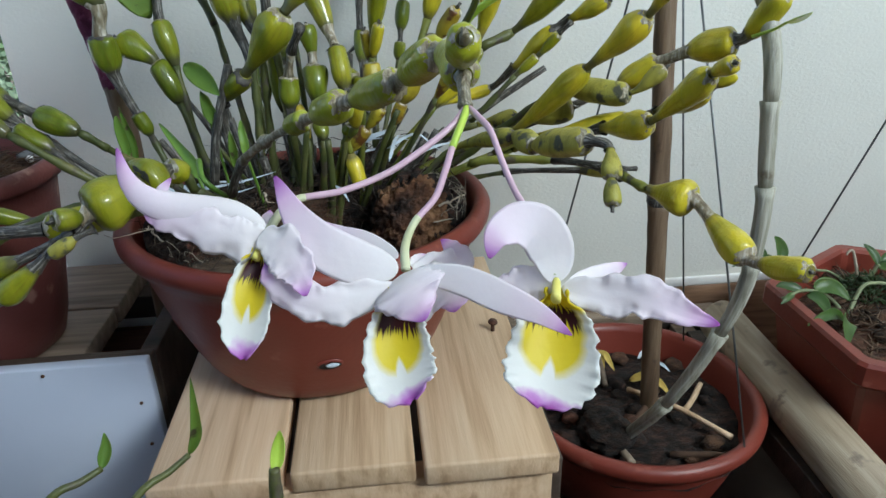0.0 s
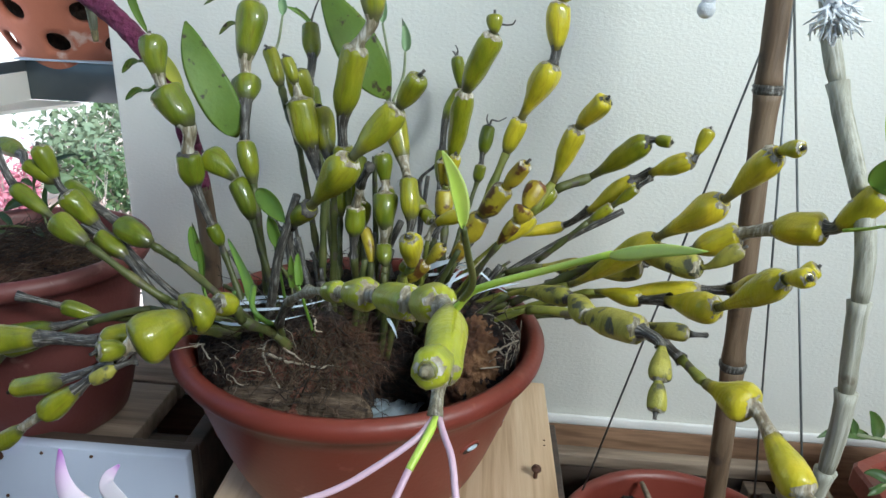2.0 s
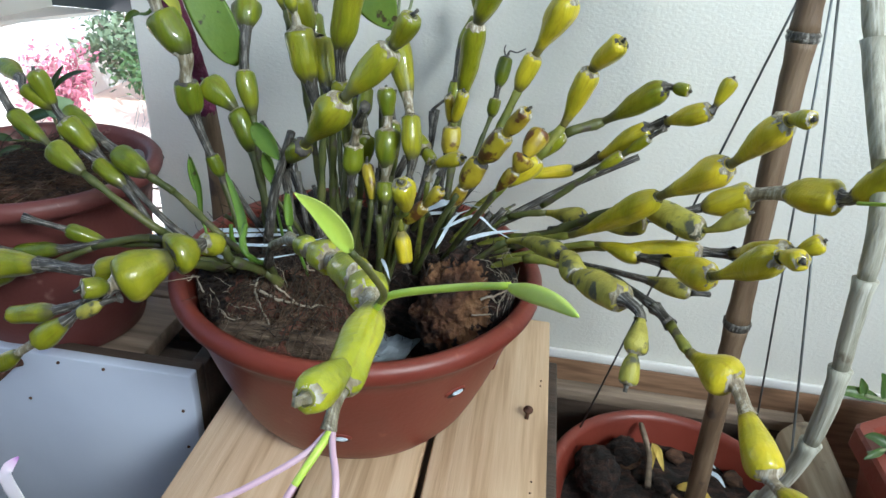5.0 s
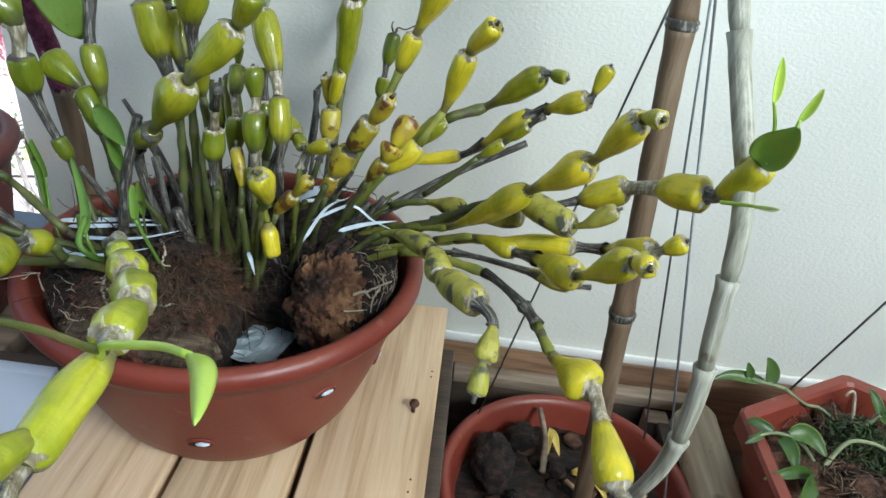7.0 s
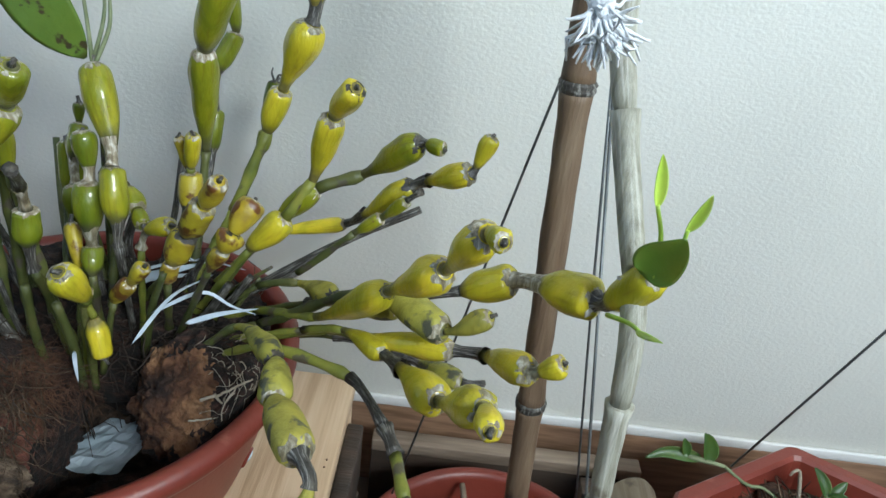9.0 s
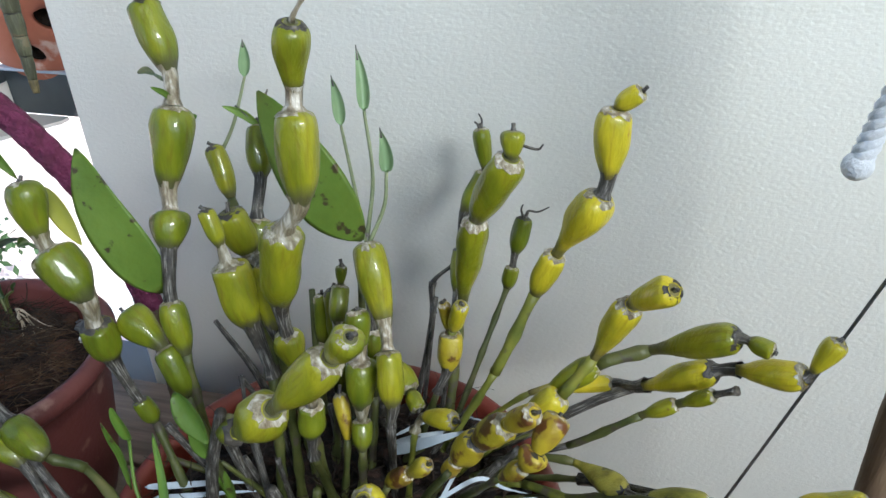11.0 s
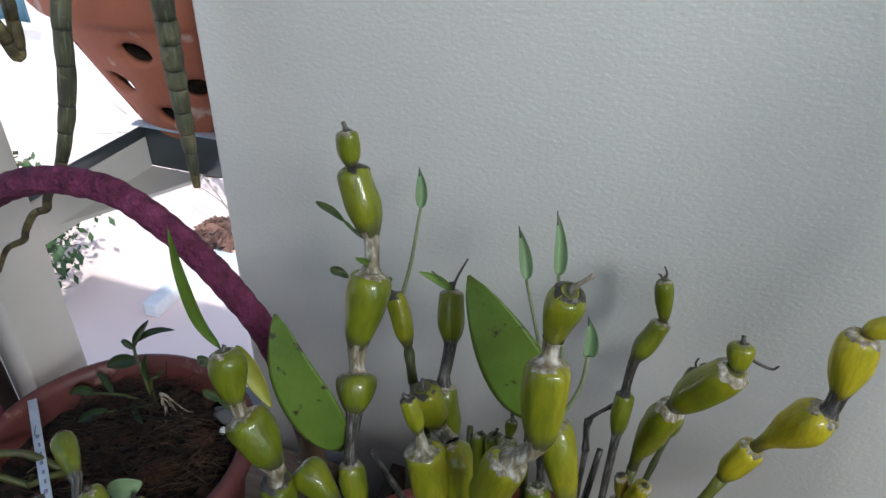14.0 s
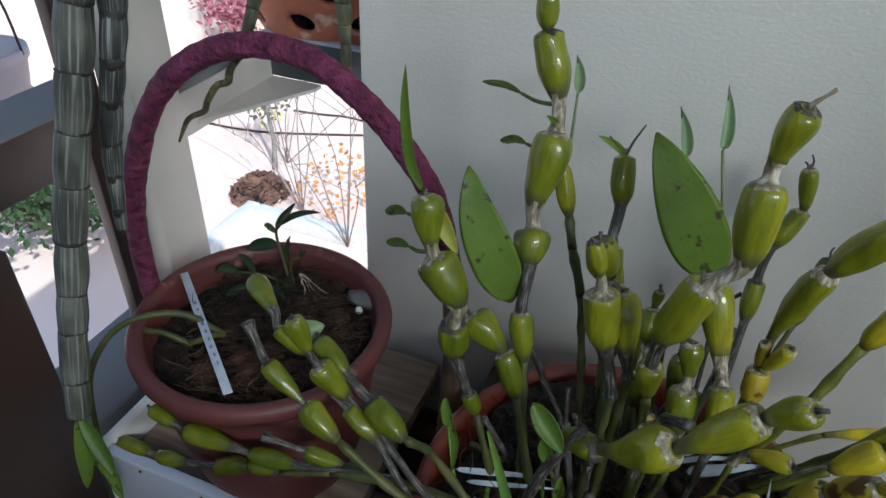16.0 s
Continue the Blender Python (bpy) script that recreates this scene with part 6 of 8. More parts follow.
# vents in the bowl: dished discs, the shade inside put into their dark colour
def vent(at, out, w, h, patch):
    n = Vector(out).normalized()
    side = Vector((0, 0, 1)).cross(n).normalized()
    up = n.cross(side)
    bm = bmesh.new()
    c = bm.verts.new(Vector(at) - n * 0.002)
    ring, outer = [], []
    for k in range(20):
        a = 6.2832 * k / 20
        ring.append(bm.verts.new(Vector(at) + side * w * math.cos(a) + up * h * math.sin(a) + n * 0.0012))
        outer.append(bm.verts.new(Vector(at) + side * w * 1.18 * math.cos(a) + up * h * 1.22 * math.sin(a) - n * 0.0006))
    for k in range(20):
        f = bm.faces.new((c, ring[k], ring[(k + 1) % 20]))
        bm.faces.new((ring[k], outer[k], outer[(k + 1) % 20], ring[(k + 1) % 20])).material_index = 1
    part("vent_hole", bm, [M_HOLE, M_TERRA], main_pot, "oval vent hole in the pot's side")
    if patch:
        bm = bmesh.new()
        bmesh.ops.create_uvsphere(bm, u_segments=14, v_segments=8, radius=1)
        m = Matrix((side * w * 0.62, up * h * 0.5, n * 0.0015)).transposed().to_4x4()
        bmesh.ops.transform(bm, matrix=Matrix.Translation(Vector(at) + n * 0.001 + side * w * 0.2) @ m, verts=bm.verts)
        part("plastic_patch", bm, M_PLASTIC, main_pot, "white plastic showing in the vent")


for az, z in ((-83, 1.112), (-43, 1.148), (-150, 1.125), (-5, 1.120)):
    a = radians(az)
    q = (z - SLAT_Z - 0.007) / 0.117
    R = 0.096 + (0.152 - 0.010 - 0.096) * q ** 0.72
    vent((0.577 + R * math.cos(a), 1.006 + R * math.sin(a), z), (math.cos(a), math.sin(a), -0.35), 0.0085, 0.0042, az != -150)

# ---------------------------------------------------------------- box under the neighbouring pot
lbox = thing("laminate_box", (0.27, 1.1, FLOOR), "low wooden box faced with a sheet of white laminate", "box")
for nm, lo, hi, mt in (("front_panel", (0.108, 0.966, FLOOR), (0.430, 0.978, 1.077), M_LAMINATE), ("front_backing", (0.108, 0.9785, FLOOR), (0.430, 0.992, 1.074), M_DARKWOOD), ("side_board", (0.4145, 0.9925, FLOOR), (0.430, 1.236, 1.070), M_DARKWOOD),
                       ("side_board", (0.096, 0.966, FLOOR), (0.1075, 1.236, 1.080), M_WHITE), ("plank", (0.110, 0.996, 1.029), (0.350, 1.117, 1.0500), M_OLDWOOD), ("plank", (0.110, 1.121, 1.029), (0.352, 1.2295, 1.0500), M_OLDWOOD),
                       ("bearer", (0.108, 1.03, 1.000), (0.4142, 1.06, 1.0285), M_DARKWOOD), ("bearer", (0.108, 1.18, 1.000), (0.4142, 1.21, 1.0285), M_DARKWOOD), ("bottom_board", (0.108, 0.9925, 0.885), (0.4142, 1.2295, 0.900), M_DARKWOOD)):
    bm = bmesh.new()
    box(bm, lo, hi, 0.0015)
    part(nm, bm, mt, lbox)
for x, z in ((0.15, 1.070), (0.22, 1.069), (0.30, 1.070), (0.345, 1.0705), (0.418, 1.035), (0.418, 0.99), (0.26, 1.02)):
    bm = bmesh.new()
    bmesh.ops.create_cone(bm, cap_ends=True, segments=10, radius1=0.0016, radius2=0.0014, depth=0.0015, matrix=pose(x, 0.9655, z, 90, 0, 0))
    part("tack", bm, M_RUST, lbox)
bm = bmesh.new()
tube(bm, spline([(0.262, 0.965, 1.064), (0.258, 0.955, 1.066), (0.252, 0.945, 1.060), (0.25, 0.94, 1.066)], 3), [0.004, 0.0035, 0.0035, 0.004, 0.0042, 0.004, 0.0042, 0.004, 0.0042, 0.003], 8, wob=0.3)
part("screw_hook", bm, M_RUST, lbox, "rusted hook at the top of the laminate")

# ---------------------------------------------------------------- purple hoop
hoop = thing("wrapped_hoop", (0.405, 1.088, 0.901), "arched stick wound with purple yarn, arching over the side pot", "plant hoop")
bm = bmesh.new()
P = spline([(0.1308, 1.049, 1.195), (0.1371, 1.0478, 1.3017), (0.1578, 1.0499, 1.3715), (0.1875, 1.0526, 1.4239), (0.2252, 1.0582, 1.4562), (0.2659, 1.0651, 1.4689), (0.3054, 1.0712, 1.4641), (0.3403, 1.0722, 1.4440), (0.3716, 1.0711, 1.4167), (0.3955, 1.0724, 1.3820), (0.4072, 1.0770, 1.3345), (0.4130, 1.0815, 1.2850)], 10)
rings = tube(bm, P, [0.0089 * (1 + 0.05 * noise.noise(p * 90)) * (1 + 0.035 * math.sin(i * 2.1)) for i, p in enumerate(P)], 18, wob=0.06)
part("yarn_wrapping", bm, M_PURPLE, hoop)
bm = bmesh.new()
P = spline([(0.4128, 1.0812, 1.288), (0.4155, 1.084, 1.24), (0.414, 1.086, 1.17), (0.405, 1.088, 0.901)], 6)
tube(bm, P, [0.0088] * len(P), 14, wob=0.08)
part("bare_stick", bm, M_BAMBOO, hoop, "bare brown lower end of the stick")
bm = bmesh.new()
P = spline([(0.1309, 1.049, 1.20), (0.128, 1.050, 1.14), (0.127, 1.051, 1.09), (0.126, 1.052, 1.0505)], 5)
tube(bm, P, [0.0088] * len(P), 14, wob=0.08)
part("bare_stick", bm, M_BAMBOO, hoop)

# contents of the side pot
tag = thing("plant_label", (0.275, 0.966, 1.215), "white plastic plant label lying across the side pot", "plant label")
bm = bmesh.new()
A, B = Vector((0.152, 1.072, 1.234)), Vector((0.276, 0.968, 1.232))
d = (B - A).normalized()
sd = d.cross(Vector((0, 0, 1))).normalized()
box(bm, (-0.0036, 0, -0.0006), (0.0036, (B - A).length, 0.0006), 0.0004, Matrix((sd, d, Vector((0, 0, 1)))).transposed().to_4x4())
bmesh.ops.translate(bm, vec=A, verts=bm.verts)
part("strip", bm, M_PLASTIC, tag)
M_INK = material("blue_ink", [(0.3, (0.20, 0.22, 0.36)), (0.7, (0.28, 0.30, 0.42))], 60, 0.6, 0.0)
for k in range(9):
    p = A + d * (0.045 + 0.010 * k)
    bm = bmesh.new()
    box(bm, (-0.0012, 0, 0.0007), (0.0014 - 0.0006 * (k % 3), 0.0040, 0.0009), 0.0, Matrix((sd, d, Vector((0, 0, 1)))).transposed().to_4x4())
    bmesh.ops.translate(bm, vec=p, verts=bm.verts)
    part("writing", bm, M_INK, tag)
sg = thing("orchid_seedling", (0.236, 1.118, 1.214), "young orchid seedling with pale roots in the side pot", "seedling")
for pts in ([(0.238, 1.116, 1.208), (0.228, 1.122, 1.236), (0.217, 1.130, 1.262), (0.226, 1.130, 1.278)], [(0.240, 1.116, 1.212), (0.238, 1.118, 1.240), (0.250, 1.117, 1.252)], [(0.238, 1.115, 1.214), (0.215, 1.108, 1.226), (0.190, 1.100, 1.228)],
            [(0.240, 1.113, 1.214), (0.226, 1.100, 1.222), (0.214, 1.086, 1.226)]):
    stalk(pts, 0.0017, M_STEM, sg)
for pts, w in (([(0.217, 1.130, 1.264), (0.224, 1.130, 1.278), (0.234, 1.130, 1.291), (0.2423, 1.130, 1.3021)], .0034), ([(0.222, 1.130, 1.272), (0.236, 1.130, 1.285), (0.252, 1.130, 1.294), (0.2673, 1.130, 1.2984)], .0030),
               ([(0.219, 1.128, 1.250), (0.208, 1.127, 1.248), (0.195, 1.126, 1.243), (0.1841, 1.125, 1.2359)], .0066), ([(0.217, 1.130, 1.262), (0.212, 1.130, 1.266), (0.208, 1.130, 1.268), (0.204, 1.130, 1.266)], .0030),
               ([(0.236, 1.118, 1.240), (0.234, 1.119, 1.250), (0.236, 1.120, 1.262), (0.240, 1.120, 1.272)], .0026), ([(0.250, 1.117, 1.252), (0.253, 1.116, 1.257), (0.257, 1.115, 1.261), (0.260, 1.114, 1.264)], .0022),
               ([(0.192, 1.100, 1.228), (0.184, 1.098, 1.231), (0.176, 1.096, 1.230), (0.168, 1.094, 1.225)], .0042), ([(0.216, 1.089, 1.226), (0.208, 1.083, 1.226), (0.200, 1.078, 1.224), (0.193, 1.074, 1.219)], .0046),
               ([(0.226, 1.104, 1.224), (0.236, 1.096, 1.228), (0.244, 1.090, 1.228), (0.252, 1.086, 1.224)], .0036), ([(0.205, 1.106, 1.226), (0.198, 1.110, 1.232), (0.190, 1.113, 1.236), (0.182, 1.115, 1.236)], .0034)):
    blade("leaf", [Vector(p) for p in pts], w, (0.25, -0.7, 0.65), M_DARKLEAF, sg, fold=0.5, n=5)
for k in range(5):
    P, R = strand((0.250, 1.113, 1.236), (random.gauss(0.7, .5), random.gauss(-.3, .5), -.45), random.uniform(.03, .05), .0008, .16)
    bm = bmesh.new()
    tube(bm, spline(P, 3), [R[min(i // 3, len(R) - 1)] for i in range(3 * (len(P) - 1) + 1)], 6)
    part("root", bm, M_ROOT, sg)
for k in range(34):
    a, r = random.random() * 6.28, 0.088 * math.sqrt(random.random())
    bm = bmesh.new()
    bmesh.ops.create_icosphere(bm, subdivisions=2, radius=random.uniform(0.006, 0.014))
    for v in bm.verts:
        v.co *= 1 + 0.4 * noise.noise(v.co * 180 + Vector((k, 7, 0)))
        v.co.z *= 0.6
    bmesh.ops.translate(bm, vec=(0.248 + r * math.cos(a), 1.055 + r * math.sin(a), 1.211), verts=bm.verts)
    part("bark_chunk", bm, M_HUSK, left_pot)
for mt, count, cx, cy, R, lab in ((M_REDFIBRE, 620, 0.268, 1.035, 0.078, "combed reddish husk fibres"), (M_DARKFIBRE, 520, 0.232, 1.085, 0.060, "dark fine roots under the seedling"), (M_TANFIBRE, 110, 0.262, 1.03, 0.080, "pale tan husk fibres")):
    bm = bmesh.new()
    for k in range(count):
        a, r = random.random() * 6.28, R * math.sqrt(random.random())
        x, y = cx + r * math.cos(a), cy + r * math.sin(a)
        if math.hypot(x - 0.248, y - 1.055) > 0.092:
            continue
        P, R2 = strand((x, y, 1.216 + (0.012 * (1 - r / R) if mt is M_DARKFIBRE else 0) + random.uniform(0, .004)), (random.gauss(1, .5), random.gauss(0.5, .5), random.gauss(0, .15)), random.uniform(.015, .038), random.uniform(.00025, .0006), 0.04, 4, 0.25)
        P = [Vector((p.x, p.y, max(p.z, 1.212))) for p in P if math.hypot(p.x - 0.248, p.y - 1.055) < 0.099]
        if len(P) > 1:
            tube(bm, P, R2[:len(P)], 4)
    tagged(part("fibre_litter", bm, mt, left_pot, lab), kind="stuff")
bm = bmesh.new()
bmesh.ops.create_icosphere(bm, subdivisions=3, radius=0.0035, matrix=Matrix.Translation((0.314, 1.108, 1.218)))
tagged(part("pale_pebble", bm, M_WHITE), "small white pebble on the side pot's mix", "pebble")
# trailing root over the rim
bm = bmesh.new()
bmesh.ops.create_icosphere(bm, subdivisions=3, radius=1.0)
for v in bm.verts:
    n = v.co.copy()
    v.co = Vector((n.x * 0.022, n.y * 0.010, n.z * 0.006)) * (1 + 0.2 * noise.noise(n * 2.5)) + Vector((0.314, 1.126, 1.216))
tagged(part("flat_stone", bm, M_CONCRETE), "flat grey stone lying on the side pot's mix", "stone")
tr = thing("trailing_shoot", (0.19, 1.0, 1.22), "dark green shoot trailing over the side pot's rim with small leaves", "orchid shoot")
stalk([(0.225, 1.03, 1.220), (0.19, 1.02, 1.240), (0.155, 0.99, 1.238), (0.135, 0.965, 1.20), (0.13, 0.955, 1.14), (0.135, 0.95, 1.09)], 0.0033, M_STEM, tr)
stalk([(0.205, 1.012, 1.216), (0.185, 1.005, 1.228), (0.165, 1.003, 1.226), (0.152, 1.012, 1.222)], 0.0030, M_STEM, tr, "root")
stalk([(0.225, 1.03, 1.220), (0.222, 1.018, 1.228), (0.208, 1.010, 1.222), (0.198, 1.020, 1.215)], 0.0030, M_STEM, tr, "root")
for a, b in (((0.13, 0.955, 1.14), (0.145, 0.935, 1.10)), ((0.133, 0.952, 1.11), (0.115, 0.94, 1.085)), ((0.135, 0.95, 1.09), (0.15, 0.94, 1.06))):
    A, B = Vector(a), Vector(b)
    blade("leaf", [A, A.lerp(B, .35) + Vector((0, 0, .004)), A.lerp(B, .7) + Vector((0, 0, .003)), B], 0.006, (0.3, -0.8, 0.4), M_LEAF, tr, fold=0.5, n=4)


# ---------------------------------------------------------------- hanging striped canes
M_GREYJOINT = material("grey_green_striped_cane", [(0.35, (0.0450, 0.0492, 0.0408)), (0.52, (0.0840, 0.0900, 0.0750)), (0.7, (0.1380, 0.1440, 0.1230))], 45, 0.6, 0.4, 260, stretch=(1, 1, 0.6), spots=(0.07, 0.07, 0.05), spot_scale=50, spot_at=0.62, streak=(0.30, 0.32, 0.28), streak_most=0.8, streak_scale=(34, 0.22, 1))
M_BANDCANE = material("dark_striped_cane", [(0.35, (0.020, 0.023, 0.022)), (0.52, (0.042, 0.046, 0.043)), (0.7, (0.08, 0.086, 0.08))], 60, 0.6, 0.4, 260, stretch=(1, 1, 0.6), streak=(0.34, 0.36, 0.34), streak_most=0.8, streak_scale=(34, 0.3, 1))
M_SLIMCANE = material("dark_olive_cane", [(0.35, (0.028, 0.029, 0.016)), (0.52, (0.062, 0.062, 0.032)), (0.72, (0.13, 0.125, 0.065))], 60, 0.6, 0.4, 260, stretch=(1, 1, 0.5), spots=(0.16, 0.13, 0.07), spot_scale=70, spot_at=0.62, streak=(0.15, 0.16, 0.09))
M_TIP = material("twisted_brown_cane_tip", [(0.35, (0.035, 0.025, 0.012)), (0.52, (0.10, 0.08, 0.03)), (0.7, (0.24, 0.19, 0.08))], 110, 0.6, 0.4, 300, streak=(0.02, 0.016, 0.01))
M_BAND = material("black_joint_band", [(0.3, (0.012, 0.011, 0.009)), (0.7, (0.035, 0.032, 0.026))], 120, 0.6, 0.3, 400)


def hanging_cane(pts, radii, long, mat, label, band=0.0):
    """A cane that hangs from above, in joints; radii: one for each point."""
    o = thing("hanging_cane", pts[0], label, "orchid cane", "canes hanging at the window")
    P = spline(pts, 24)
    R = [radii[min(i // 24, len(radii) - 2)] * (1 - i % 24 / 24) + radii[min(i // 24 + 1, len(radii) - 1)] * (i % 24 / 24) if i < len(P) - 1 else radii[-1] for i in range(len(P))]
    start, run, k = 0, 0.0, 0
    for i in range(1, len(P)):
        run += (P[i] - P[i - 1]).length
        if (run > long * (0.85 + 0.3 * noise.noise(Vector((i * 0.7, radii[0] * 900, 1)))) and i - start > 1) or i == len(P) - 1:
            n = i - start
            bm = bmesh.new()
            tube(bm, P[start:i + 1], [R[start + j] * (0.90 + 0.13 * math.sin(math.pi * (0.12 + 0.80 * j / n))) for j in range(n + 1)], 18, 0.035, 9, wob=0.10, phase=k * 1.7)
            part("joint", bm, M_TIP if R[i] < 0.0036 else mat, o)
            if band and i < len(P) - 1:
                d = (P[i + 1] - P[i - 1]).normalized()
                bm = bmesh.new()
                tube(bm, [P[i] - d * band, P[i] - d * band * 0.3, P[i] + d * band * 0.4, P[i] + d * band], [R[i] * 0.93, R[i] * 1.0, R[i] * 0.96, R[i] * 0.90], 16, wob=0.12, phase=k)
                part("joint_band", bm, M_BAND, o)
            start, run, k = i, 0.0, k + 1
    return o


hanging_cane([(0.2301, 1.0062, 2.0000), (0.2301, 1.0012, 1.6188), (0.2023, 0.9907, 1.5071), (0.1958, 0.9759, 1.4482), (0.1881, 0.9663, 1.4052), (0.1844, 0.9503, 1.3519), (0.1894, 0.9259, 1.2920), (0.1952, 0.9056, 1.2371)], [.0106, .0106, .0108, .0108, .0106, .0102, .0094, .0080], 0.042, M_GREYJOINT, "thick grey-green striped orchid cane hanging down", 0.0012)
hanging_cane([(0.2268, 1.0182, 2.0000), (0.2268, 1.0132, 1.6189), (0.2184, 1.0052, 1.5185), (0.2177, 0.9955, 1.4805), (0.2063, 0.9873, 1.4238), (0.2058, 0.9804, 1.3896), (0.2056, 0.9760, 1.3582)], [.0082, .0082, .0080, .0076, .0066, .0052, .0036], 0.030, M_BANDCANE, "dark grey striped orchid cane with black joint bands", 0.0042)
hanging_cane([(0.2407, 1.1519, 2.0000), (0.2407, 1.1469, 1.6379), (0.2459, 1.1224, 1.5461), (0.2420, 1.1141, 1.5000), (0.2305, 1.1040, 1.4549), (0.2224, 1.0938, 1.4351), (0.2200, 1.0910, 1.4255), (0.2130, 1.0860, 1.4225), (0.2062, 1.0812, 1.4105), (0.2035, 1.0785, 1.4030), (0.1925, 1.0722, 1.3965), (0.1843, 1.0668, 1.3785)], [.0062, .0062, .0058, .0055, .0040, .0030, .0029, .0026, .0025, .0024, .0021, .0010], 0.026, M_SLIMCANE, "slim dark orchid cane hanging to a thin twisted tip", 0.0008)
hanging_cane([(0.2620, 1.2100, 1.7500), (0.2600, 1.2050, 1.6500), (0.2600, 1.2000, 1.5000), (0.2640, 1.1950, 1.4400), (0.2675, 1.1900, 1.4020)], [.0095, .0095, .0078, .0056, .0028], 0.020, M_SLIMCANE, "grey-green jointed orchid cane hanging beside the wall", 0.0006)
hanging_cane([(0.2369, 1.1030, 2.0000), (0.2369, 1.0980, 1.5698), (0.2326, 1.0861, 1.5550), (0.2230, 1.0756, 1.5445), (0.2065, 1.0708, 1.5364), (0.1911, 1.0595, 1.5186)], [.0040, .0040, .0042, .0040, .0036, .0020], 0.014, M_TIP, "short yellow-brown twisted cane tip", 0.0)
o = thing("cane_tip_leaves", (0.1952, 0.9056, 1.2371), "pair of green leaves at the foot of a hanging cane", "leaf pair")
for b in ((0.225, 0.895, 1.195), (0.195, 0.89, 1.17), (0.215, 0.90, 1.165)):
    A, B = Vector((0.1952, 0.9056, 1.2371)), Vector(b)
    blade("leaf", [A, A.lerp(B, .35) + Vector((.002, 0, 0)), A.lerp(B, .7) + Vector((.002, 0, 0)), B], 0.0065, (0.4, -0.8, 0.3), M_LEAF, o, fold=0.5, n=4)

# ---------------------------------------------------------------- window frame, ledge and the clay pot outside
M_CREAM = material("cream_metal_paint", [(0.3, (0.62, 0.60, 0.54)), (0.7, (0.70, 0.68, 0.62))], 12, 0.45, 0.1, 160)
M_BROWNFRAME = material("dark_brown_frame", [(0.3, (0.035, 0.022, 0.018)), (0.7, (0.06, 0.038, 0.03))], 12, 0.4, 0.1, 160)
bm = bmesh.new()
box(bm, (0.045, 1.126, FLOOR), (0.082, 1.187, 2.849), 0.003)
tagged(part("window_post", bm, M_CREAM), "cream painted steel window post", "post", kind="structure")
bm = bmesh.new()
box(bm, (0.030, 1.100, FLOOR), (0.0448, 1.128, 2.849), 0.002)
tagged(part("window_edge", bm, M_BROWNFRAME), "dark brown window edge beside the post", "frame", kind="structure")
bm = bmesh.new()
box(bm, (0.060, 1.1875, 1.300), (0.0725, 1.3555, 1.3478), 0.001)
low = [bm.verts.new((x, y, 1.3075)) for x, y in ((0.0727, 1.2126), (0.139, 1.344), (0.139, 1.3555), (0.0727, 1.3555))]
top = [bm.verts.new((v.co.x, v.co.y, 1.3115)) for v in low]
bm.faces.new(low[::-1])
bm.faces.new(top)
for k in range(4):
    bm.faces.new((low[k], low[(k + 1) % 4], top[(k + 1) % 4], top[k]))
tagged(part("window_rail", bm, M_CREAM, smooth=False), "cream steel bracket under the trough", "rail", kind="structure")
bm = bmesh.new()
box(bm, (-0.085, 0.50, 1.256), (-0.045, 1.22, 1.3205), 0.002)
tagged(part("window_beam", bm, M_BROWNFRAME), "dark brown horizontal window bar", "frame", kind="structure")
bm = bmesh.new()
box(bm, (-0.12, 0.50, 1.3209), (-0.040, 1.22, 1.3225), 0.0005)
tagged(part("steel_sill", bm, M_CONCRETE), "bare steel sheet on top of the window bar", "sill", kind="structure")
bm = bmesh.new()
box(bm, (0.02, 0.70, FLOOR), (0.060, 0.984, 1.290), 0.003)
tagged(part("window_jamb", bm, M_BROWNFRAME), "dark brown panel low at the window", "panel", kind="structure")

ledge = thing("steel_trough", (0.2, 1.38, 1.31), "dark galvanised steel planter trough on the window grille", "planter trough")
for lo, hi in (((0.070, 1.356, 1.312), (0.62, 1.3585, 1.362)), ((0.070, 1.188, 1.3482), (0.0725, 1.3558, 1.362))):
    bm = bmesh.new()
    box(bm, lo, hi, 0.0006)
    part("sheet", bm, M_STEEL, ledge)
bm = bmesh.new()
box(bm, (0.062, 1.349, 1.3622), (0.62, 1.362, 1.3650), 0.0006)
part("lip_edge", bm, M_PLASTIC, ledge, "bright folded top edge")
for lo, hi in (((0.07, 1.3587, 1.3125), (0.62, 1.52, 1.3150)), ((0.07, 1.52, 1.3125), (0.62, 1.5225, 1.362))):
    bm = bmesh.new()
    box(bm, lo, hi, 0.0006)
    part("sheet", bm, M_STEEL, ledge)

clay = thing("clay_orchid_pot", (0.115, 1.440, 1.316), "orange clay orchid pot pierced with round holes", "flower pot")
bm = bmesh.new()
seg, prof = 108, [(0.062, 0.0)] + [(0.066 + 0.088 * (k / 30) ** 0.95, 0.004 + 0.170 * k / 30) for k in range(31)] + [(0.164, 0.178), (0.169, 0.185), (0.169, 0.215), (0.166, 0.220), (0.156, 0.220), (0.152, 0.180)]
rings = lathe(bm, prof, (0.115, 1.440, 1.316), seg, 0.004)
bm.faces.new(rings[0][::-1])
holes = []
for k in range(9):
    for row, z in ((0, 0.070), (0.5, 0.108), (0, 0.148)):
        holes.append((radians(-82 + 40 * (k + row)), z))
dead = []
